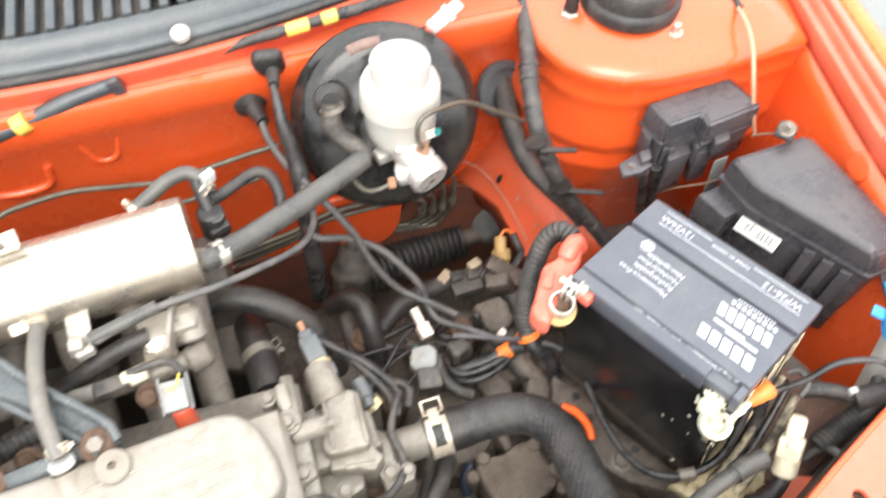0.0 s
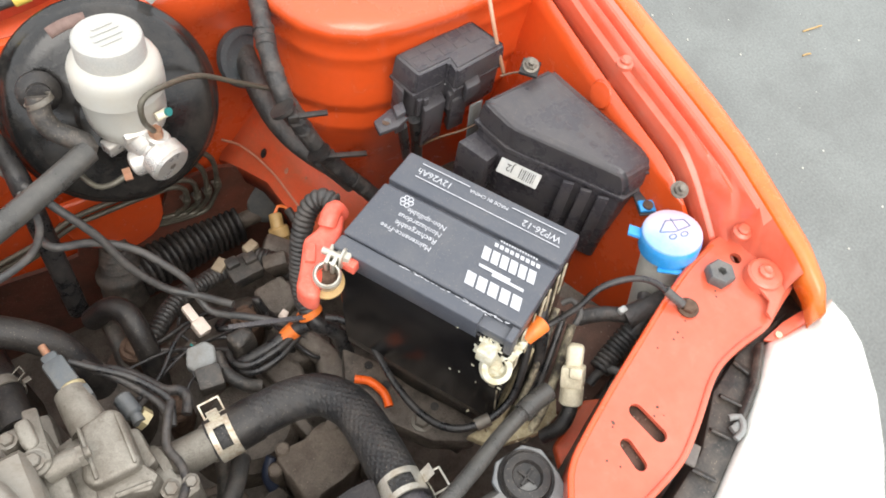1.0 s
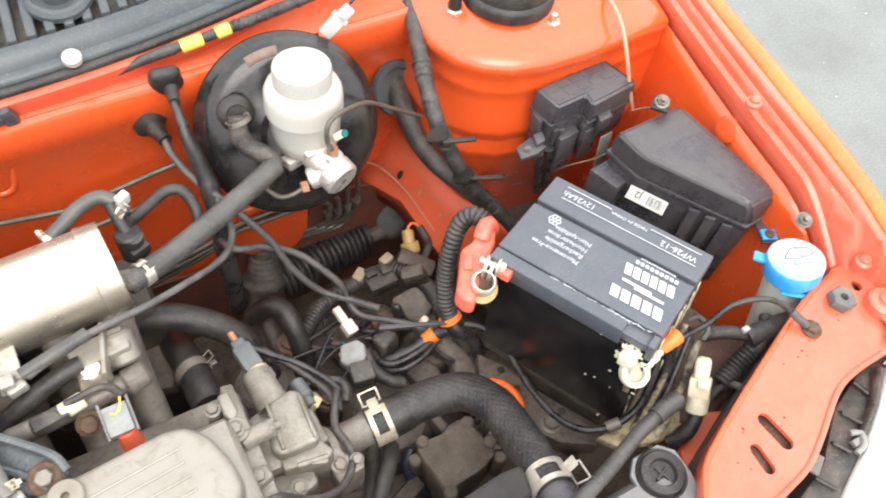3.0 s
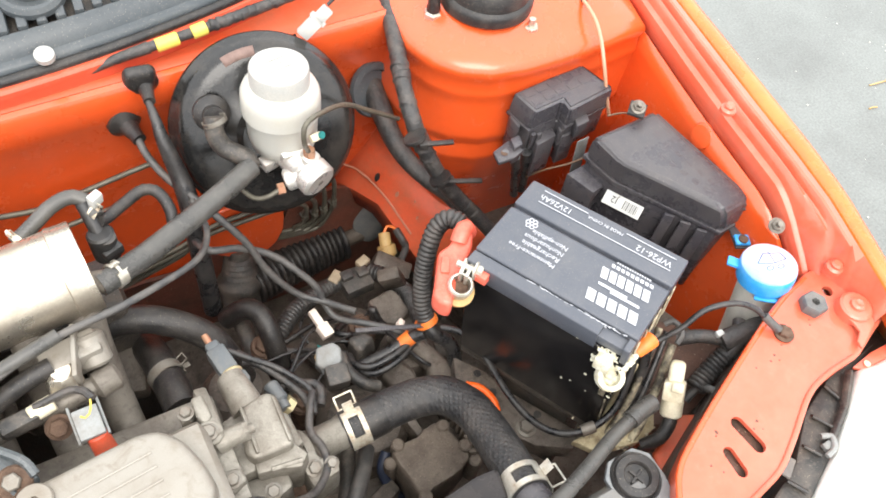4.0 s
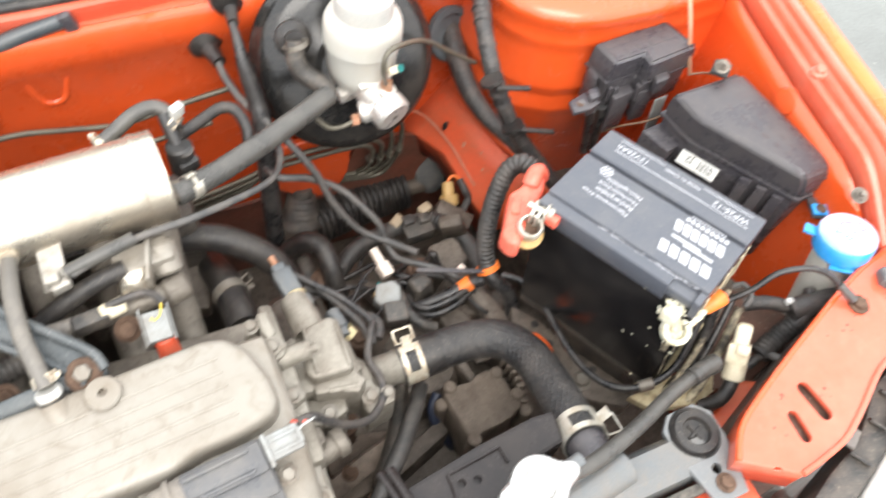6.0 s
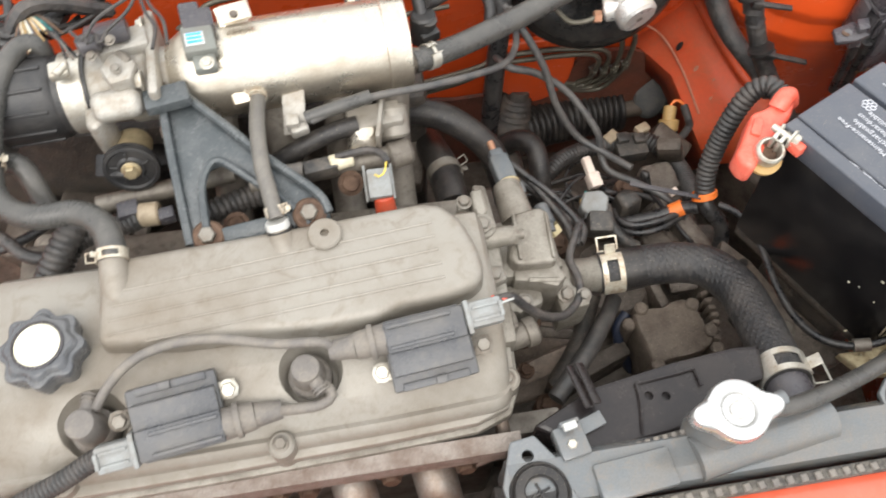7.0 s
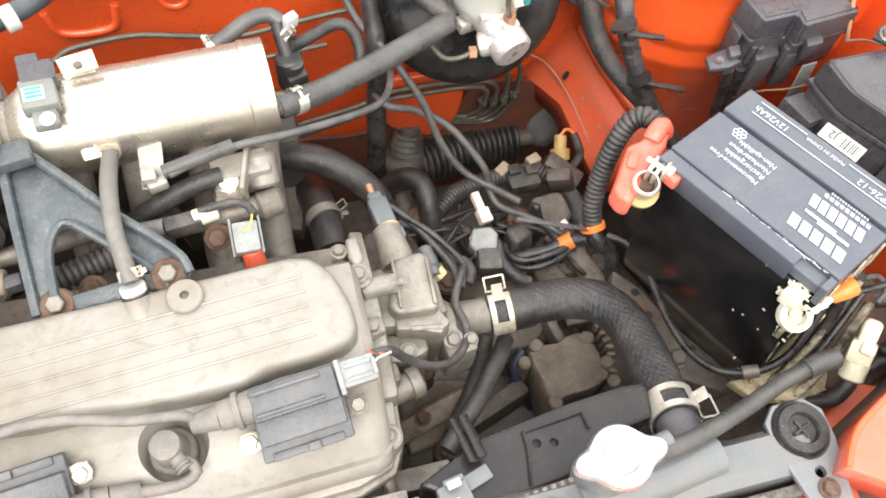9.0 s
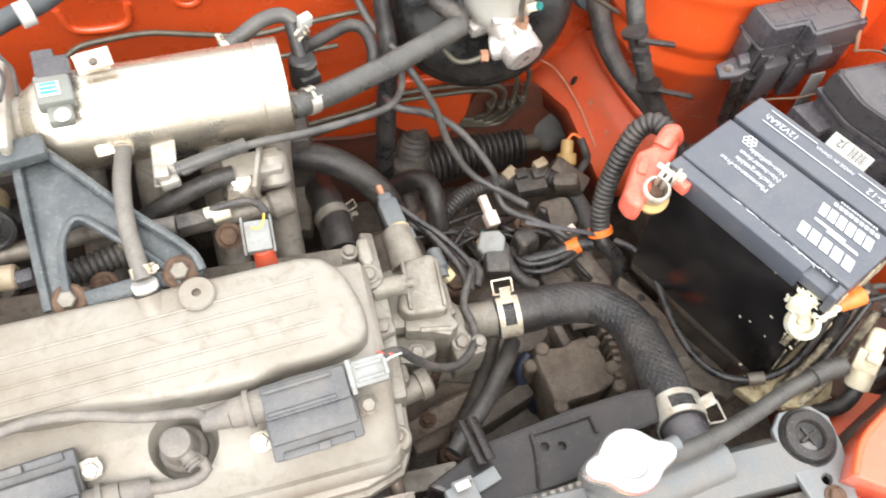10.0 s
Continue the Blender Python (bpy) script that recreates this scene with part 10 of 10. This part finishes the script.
prism(bm, [(0.3327, 0.1632), (0.3562, 0.1315), (0.3725, 0.0895), (0.3982, 0.046), (0.4179, 0.0114), (0.3944, 0.0054), (0.3592, 0.0277), (0.3319, 0.0671), (0.3144, 0.1249)], 0.57, 0.60, 0.004)
part("plate", bm, "grime", tb2)
bm = bmesh.new()
hexbolt(bm, (0.3615, 0.0498, 0.6), (0, 0, 1), 0.0085, 0.008)
part("bolt", bm, "boltgrey", tb2)
# dark discs on the plate; the holes' shade is in their colour
for p in ((0.3463, 0.1305, 0.6005), (0.3507, 0.1026, 0.6005), (0.3812, 0.0567, 0.6005)):
    bm = bmesh.new()
    lathe(bm, [(0.0045, 0), (0.0045, 0.0008)], Matrix.Translation(p), 14)
    part("hole", bm, "rubber", tb2)
for a, b, c, d, r, mt, lab in (((0.4947, 0.0455, 0.73), (0.4598, 0.0178, 0.7), (0.4309, -0.0006, 0.67), (0.403, -0.0106, 0.648), 0.0036, "crustdark", "cable crusted with cream corrosion down the battery's corner"),
                              ((0.502, 0.0395, 0.725), (0.4652, 0.0105, 0.695), (0.4376, -0.009, 0.665), (0.411, -0.0194, 0.645), 0.0034, "cable", "black cable down the battery's corner"),
                              ((0.5046, 0.0279, 0.715), (0.4731, 0.0017, 0.69), (0.4437, -0.0192, 0.665), (0.4222, -0.0275, 0.645), 0.0045, "crustdark", "cable crusted with cream corrosion down the battery's corner")):
    pipe("battery_cable", [a, b, c, d], r, mt, lab, "cable", 10, group="battery corner cables")
hd = thing("battery_hold_down", (0.4427, 0.006, 0.65), "corroded cream and rust hold-down strap on the battery's corner", "bracket")
bm = bmesh.new()
bar(bm, [(0.4538, 0.0298, 0.712), (0.4321, 0.0148, 0.68), (0.4141, 0.0027, 0.655)], 0.012, 0.004)
part("strap", bm, "creamfoot", hd)
bm = bmesh.new()
prism(bm, [(0.3743, 0.0019), (0.407, 0.0016), (0.436, 0.0052), (0.4623, 0.0062), (0.473, -0.0121), (0.461, -0.0273), (0.4349, -0.0312), (0.3911, -0.0202)], 0.645, 0.657, 0.002)
part("foot", bm, "creamfoot", hd, "cream-coloured corroded foot")
wp = thing("relay_plug", (0.4948, -0.0061, 0.68), "yellowed white plastic plug standing on a black cable", "connector")
bm = bmesh.new()
w0, w1 = Vector((0.4841, 0.0043, 0.735)), Vector((0.4646, -0.0272, 0.7))
wmx = frame_of(w0, w1, w0 + Vector((0.6, 0.6, 0.2)))
wl = (w1 - w0).length
box(bm, (wl * 0.45, 0.0155, 0.0155), wmx @ at(wl * 0.2, 0, 0), 0.005, 3)
box(bm, (wl * 0.4, 0.021, 0.021), wmx @ at(wl * 0.58, 0, 0), 0.003)
box(bm, (wl * 0.2, 0.007, 0.012), wmx @ at(wl * 0.45, -0.011, 0.004), 0.002)
lathe(bm, [(0.011, -0.008), (0.011, 0.008), (0.009, 0.01)], wmx @ at(wl * 0.92, 0, 0, 0, 90), 20)
part("housing", bm, "ivory", wp)
bm = bmesh.new()
tube(bm, [w1, (0.4569, -0.0358, 0.695), (0.4445, -0.0418, 0.685), (0.4311, -0.0385, 0.67)], 0.0072, 14)
part("cable", bm, "rubber", wp)
cd = thing("wiring_conduit", (0.5548, -0.0067, 0.68), "corrugated conduit wrapped in torn tape by the support", "wiring", group="conduits")
bm = bmesh.new()
tube(bm, [(0.5164, -0.0155, 0.68), (0.5399, -0.0084, 0.69), (0.565, -0.0031, 0.705)], 0.0105, 12, 0.005, 0.002, 0.005)
part("conduit", bm, "conduit", cd)
bm = bmesh.new()
tube(bm, [(0.5572, 0.0068, 0.71), (0.5778, 0.0035, 0.715), (0.6081, 0.0001, 0.715)], 0.0125, 14)
tube(bm, [(0.5226, 0.0342, 0.7), (0.5411, 0.0237, 0.71), (0.564, 0.008, 0.71)], 0.0075, 12)
tube(bm, [(0.5576, -0.0069, 0.705), (0.5708, -0.0005, 0.715), (0.5897, 0.0168, 0.715)], 0.007, 12)
part("taped_branch", bm, "taped", cd)
bm = bmesh.new()
box(bm, (0.009, 0.007, 0.007), Matrix.Translation((0.5555, 0.0137, 0.72)), 0.002)
part("white_tag", bm, "white", cd)
bm = bmesh.new()
tube(bm, [(0.5018, 0.0466, 0.73), (0.51, 0.0433, 0.735), (0.5096, 0.0288, 0.735), (0.499, 0.0224, 0.73)], 0.003, 10)
part("clip", bm, "cablegrey", cd)
bm = bmesh.new()
box(bm, (0.016, 0.012, 0.012), Matrix.Translation((0.5048, 0.0369, 0.735)) @ at(0, 20, 0, 0, 0, 30), 0.002)
part("clip_block", bm, "gplug", cd)
pipe("small_cable", [(0.5038, -0.02, 0.67), (0.5172, -0.0173, 0.68), (0.5246, -0.0261, 0.69), (0.5261, -0.0354, 0.69)], 0.0045, "cablegrey", "thin dusty cable by the radiator support", "cable", 10, group="small cables")
sb = thing("side_bracket", (0.53, 0.03, 0.6), "dark greasy bracket between battery and support", "bracket")
bm = bmesh.new()
box(bm, (0.12, 0.12, 0.05), at(0.53, 0.03, 0.62, 0, 0, 20), 0.006)
part("block", bm, "grime", sb)
bm = bmesh.new()
prism(bm, [(0.5451, 0.0808), (0.5917, 0.0334), (0.6024, -0.0039), (0.4904, -0.0371), (0.4407, -0.0118)], 0.60, 0.655, 0.004)
part("plate", bm, "brownsteel", sb, "brown rust-stained plate")
bm = bmesh.new()
prism(bm, [(0.4372, -0.0497), (0.462, -0.0395), (0.4888, -0.0295), (0.5096, -0.0387), (0.4914, -0.0628), (0.4494, -0.0808), (0.4285, -0.07)], 0.655, 0.67, 0.004, 3)
part("red_gusset", bm, "redust", sb, "scuffed red painted gusset")
rnd = random.Random(17)
bm = bmesh.new()
for k in range(110):
    p = Vector((0.4272, -0.0066, 0.656)) + Vector((rnd.gauss(0, 0.016), rnd.gauss(0, 0.011), rnd.uniform(-0.004, 0.004)))
    q = rnd.uniform(0.0008, 0.0024)
    box(bm, (q * 2, q, q), Matrix.Translation(p) @ Euler([rnd.uniform(0, 6) for _ in range(3)]).to_matrix().to_4x4(), 0)
ob_ = part("crumbs", bm, "corroded", sb, "cream corrosion crumbs")
ob_["kind"] = "stuff"
hs = thing("bonnet_stop", (0.6323, -0.0173, 0.765), "black hexagonal rubber bonnet stop on the support", "rubber stop")
bm = bmesh.new()
lathe(bm, [(0.0135, 0), (0.0142, 0.003), (0.0142, 0.009), (0.0125, 0.0115), (0.006, 0.0117), (0.0045, 0.0112), (0.004, 0.004), (0.0002, 0.0038)], Matrix.Translation((0.6326, -0.016, 0.764)), 6)
part("rubber", bm, "stopgrey", hs)
for p, lab in (((0.6159, 0.2698, 0.79), "nut on a black bracket on the inner fender"), ((0.6476, 0.0692, 0.79), "dirty nut and stud on the inner fender")):
    g = thing("fender_nut", p, lab, "nut", group="fender nuts")
    bm = bmesh.new()
    hexbolt(bm, p, (-0.3, -0.3, 1), 0.0065, 0.006)
    rod(bm, p, Vector(p) + Vector((-0.004, -0.004, 0.011)), 0.003, n=10)
    part("nut", bm, "alud", g)
    if p[1] > 0.15:
        bm = bmesh.new()
        box(bm, (0.023, 0.02, 0.004), Matrix.Translation(Vector(p) - Vector((0, 0, 0.004))) @ at(0, 0, 0, 0, 0, 40), 0.001)
        part("plate", bm, "rubber", g)
pipe("thin_wire", [(0.5214, 0.3167, 0.66), (0.5316, 0.2979, 0.69), (0.5562, 0.2876, 0.7), (0.575, 0.2818, 0.71)], 0.0012, "wirebrown", "thin brown wire behind the battery", "wiring", 8, group="thin wires")
pipe("thin_wire", [(0.6036, 0.297, 0.755), (0.6198, 0.2898, 0.76), (0.6339, 0.2797, 0.76)], 0.0012, "wirebrown", "thin brown wire by the fuse box", "wiring", 8, group="thin wires")

# headlight
hl = thing("headlight", (0.63, -0.16, 0.62), "large headlight in a black frame, its glare painted white", "headlight")
LENS = [(0.6433, -0.0876), (0.6658, -0.0912), (0.6949, -0.0922), (0.7161, -0.0921), (0.7379, -0.0865), (0.7377, -0.1066), (0.7323, -0.1352), (0.7068, -0.182), (0.6749, -0.2216), (0.6385, -0.2554), (0.5613, -0.2679), (0.4693, -0.2354), (0.4564, -0.1883), (0.4976, -0.1686), (0.5543, -0.1423), (0.5995, -0.1166)]
cx, cy = sum(p[0] for p in LENS) / len(LENS), sum(p[1] for p in LENS) / len(LENS)
def lens_ring(s, z):
    return [(cx + (x - cx) * s, cy + (y - cy) * s, z - 0.16 * max(0.0, -0.11 - y)) for x, y in LENS]
bm = bmesh.new()
loft(bm, [lens_ring(1.0, 0.60), lens_ring(1.01, 0.722), lens_ring(1.0, 0.734), lens_ring(0.975, 0.742), lens_ring(0.9, 0.748), lens_ring(0.7, 0.753), lens_ring(0.3, 0.756)])
part("lens", bm, "lens", hl, "lens with its glare painted white", 60)
bm = bmesh.new()
FR = [(0.6969, -0.0732), (0.6531, -0.0851), (0.604, -0.1169), (0.5552, -0.1429), (0.4949, -0.1684), (0.4573, -0.1821), (0.4293, -0.1634), (0.4705, -0.1464), (0.519, -0.1308), (0.568, -0.0956), (0.6157, -0.0798)]
prism(bm, FR, 0.68, 0.732, 0.003)
fm = part("frame", bm, "dusty", hl, "dusty black plastic frame")
# an added dark block; it gives the gap by the lamp its shade
bm = bmesh.new()
prism(bm, [(0.56, -0.1), (0.60, -0.04), (0.66, -0.02), (0.725, -0.03), (0.715, -0.1), (0.64, -0.12)], 0.60, 0.722, 0.003)
part("housing", bm, "dusty", hl, "added dark block for the black gap beside the lamp")
bm = bmesh.new()
slab(bm, [(0.6417, -0.0837, 0.742), (0.6493, -0.0915, 0.742), (0.6935, -0.0934, 0.745), (0.7141, -0.0886, 0.75), (0.6983, -0.0819, 0.748), (0.6699, -0.0806, 0.744)], 0.004, 0.001)
tab_ = part("lamp_tab", bm, "paled", hl, "red mounting tab, paler by painted sky sheen")
bm = bmesh.new()
lathe(bm, [(0.0035, 0), (0.0035, 0.001)], Matrix.Translation((0.6564, -0.0883, 0.7435)), 14)
part("hole", bm, "ivory", tab_)
for a, b in (((0.6047, -0.085, 0.735), (0.6083, -0.1002, 0.735)), ((0.5688, -0.1023, 0.735), (0.5794, -0.1211, 0.735)), ((0.5384, -0.1209, 0.735), (0.5472, -0.1351, 0.735)), ((0.4992, -0.1378, 0.735), (0.5096, -0.1554, 0.735))):
    bm = bmesh.new()
    bar(bm, [a, b], 0.003, 0.01)
    part("frame_rib", bm, "dusty", fm)
bm = bmesh.new()
bar(bm, [(0.6355, -0.0857, 0.74), (0.6012, -0.1113, 0.74), (0.5655, -0.1294, 0.738)], 0.006, 0.008)
part("frame_rail", bm, "dusty", fm)
bm = bmesh.new()
tube(bm, [(0.557, -0.1221, 0.74), (0.5655, -0.1268, 0.742), (0.5599, -0.1366, 0.742), (0.5483, -0.1395, 0.74)], 0.003, 8)
box(bm, (0.01, 0.007, 0.006), Matrix.Translation((0.5573, -0.1317, 0.738)), 0.001)
part("clip", bm, "gplug", fm, "grey wire clip")
bm = bmesh.new()
box(bm, (0.02, 0.02, 0.004), Matrix.Translation((0.4995, -0.1246, 0.745)) @ at(0, 0, 0, 0, 0, 30), 0.001)
solo("support_tab", bm, "boot", "dirty beige tab at the support's edge", "bracket")

# bundle of wires at the far corner of the bay
HANG = [[(-0.236, 0.301, 0.86), (-0.219, 0.322, 0.86), (-0.211, 0.343, 0.86), (-0.204, 0.359, 0.86)], [(-0.211, 0.345, 0.86), (-0.204, 0.319, 0.86), (-0.196, 0.301, 0.86), (-0.198, 0.278, 0.86)], [(-0.208, 0.347, 0.86), (-0.2, 0.325, 0.86), (-0.19, 0.308, 0.86), (-0.186, 0.282, 0.86)], [(-0.264, 0.306, 0.86), (-0.253, 0.296, 0.86), (-0.243, 0.317, 0.86), (-0.219, 0.337, 0.86)], [(-0.253, 0.301, 0.86), (-0.248, 0.29, 0.86), (-0.244, 0.301, 0.86), (-0.24, 0.289, 0.86), (-0.235, 0.301, 0.86)]]
mess = thing("wiring_loom", (-0.3328, 0.3627, 0.8), "tangle of black taped wires in the bay's far corner", "wiring")
rnd = random.Random(8)
for k in range(9):
    bm = bmesh.new()
    pts = [Vector((-0.384, 0.3774, 0.82)) + Vector((rnd.gauss(0, 0.02), rnd.gauss(0, 0.02), rnd.gauss(0, 0.015))), Vector((-0.3331, 0.3539, 0.82)) + Vector((rnd.gauss(0, 0.015), rnd.gauss(0, 0.015), rnd.gauss(0, 0.01))), Vector((-0.3021, 0.3599, 0.82)) + Vector((rnd.gauss(0, 0.015), rnd.gauss(0, 0.012), rnd.gauss(0, 0.01))), Vector((-0.2691, 0.3964, 0.8)) + Vector((rnd.gauss(0, 0.015), rnd.gauss(0, 0.015), rnd.gauss(0, 0.01)))]
    tube(bm, pts, rnd.choice((0.002, 0.004, 0.007)), 8)
    part("wire", bm, rnd.choice(("cable", "taped", "conduit")), mess)
for pts_ in HANG:
    bm = bmesh.new()
    tube(bm, pts_, 0.0016, 6)
    part("wire", bm, "taped", mess)
for k in range(22):
    bm = bmesh.new()
    p, q = Vector((-0.3131, 0.3521, 0.835)), Vector((-0.2997, 0.3269, 0.835))
    d = (q - p).normalized()
    n = Vector((d.y, -d.x, 0))
    u = (k - 11) / 11
    tube(bm, [p + n * u * 0.004, p.lerp(q, 0.4) + n * u * 0.012 + Vector((0, 0, 0.004)), q + n * u * 0.02 + d * rnd.uniform(-0.01, 0.012)], 0.0008, 6)
    part("bare_wire", bm, rnd.choice(("ochre", "teal", "wirebrown", "white", "cablegrey", "ivory", "wirebrown", "cable", "cable")), mess)
for k in range(4):
    bm = bmesh.new()
    tube(bm, [(-0.2966, 0.3349, 0.835), Vector((-0.284, 0.3223, 0.835)) + Vector((0, 0, 0.003 * k)), Vector((-0.2732, 0.3064, 0.83)) + Vector((rnd.gauss(0, 0.004), rnd.gauss(0, 0.004), 0))], 0.0011, 6)
    part("wire", bm, rnd.choice(("boot", "cable")), mess)
bm = bmesh.new()
tube(bm, [(-0.2263, 0.3807, 0.83), (-0.2046, 0.3961, 0.83), (-0.1821, 0.4087, 0.83), (-0.1621, 0.4401, 0.82)], 0.009, 12)
solo("cable_sleeve", bm, "cowl", "grey cable sleeve at the firewall", "cable")
bm = bmesh.new()
rod(bm, (-0.1938, 0.3853, 0.84), (-0.1837, 0.3899, 0.84), 0.011)
solo("white_sleeve", bm, "white", "white plastic cable sleeve at the firewall", "cable")

# litter on the asphalt
rnd = random.Random(4)
for p, w in (((2.045, 0.5857, 0), 1.0), ((1.953, 0.5232, 0), 0.4)):
    bm = bmesh.new()
    q = Vector(p)
    tube(bm, [q + Vector((-0.03 * w, 0.006 * w, 0.003)), q + Vector((0.0, 0.002, 0.004)), q + Vector((0.04 * w, -0.002, 0.003))], 0.0022, 6)
    solo("dry_twig", bm, "ochre", "dry straw-coloured twig on the asphalt", "twig", group="twigs")

rnd = random.Random(14)
bm = bmesh.new()
for k in range(420):
    s = rnd.choice((0.001, 0.0012, 0.0015, 0.002, 0.003))
    o = bmesh.new()
    bmesh.ops.create_icosphere(o, subdivisions=1, radius=s)
    for v in o.verts:
        v.co *= rnd.uniform(0.7, 1.2)
        v.co.z *= 0.5
    merge(bm, o, Matrix.Translation((rnd.uniform(0.85, 2.4), rnd.uniform(-0.9, 2.2), s * 0.3)))
solo("loose_grit", bm, "tank", "pale stone chips scattered on the asphalt", "gravel", kind="stuff")
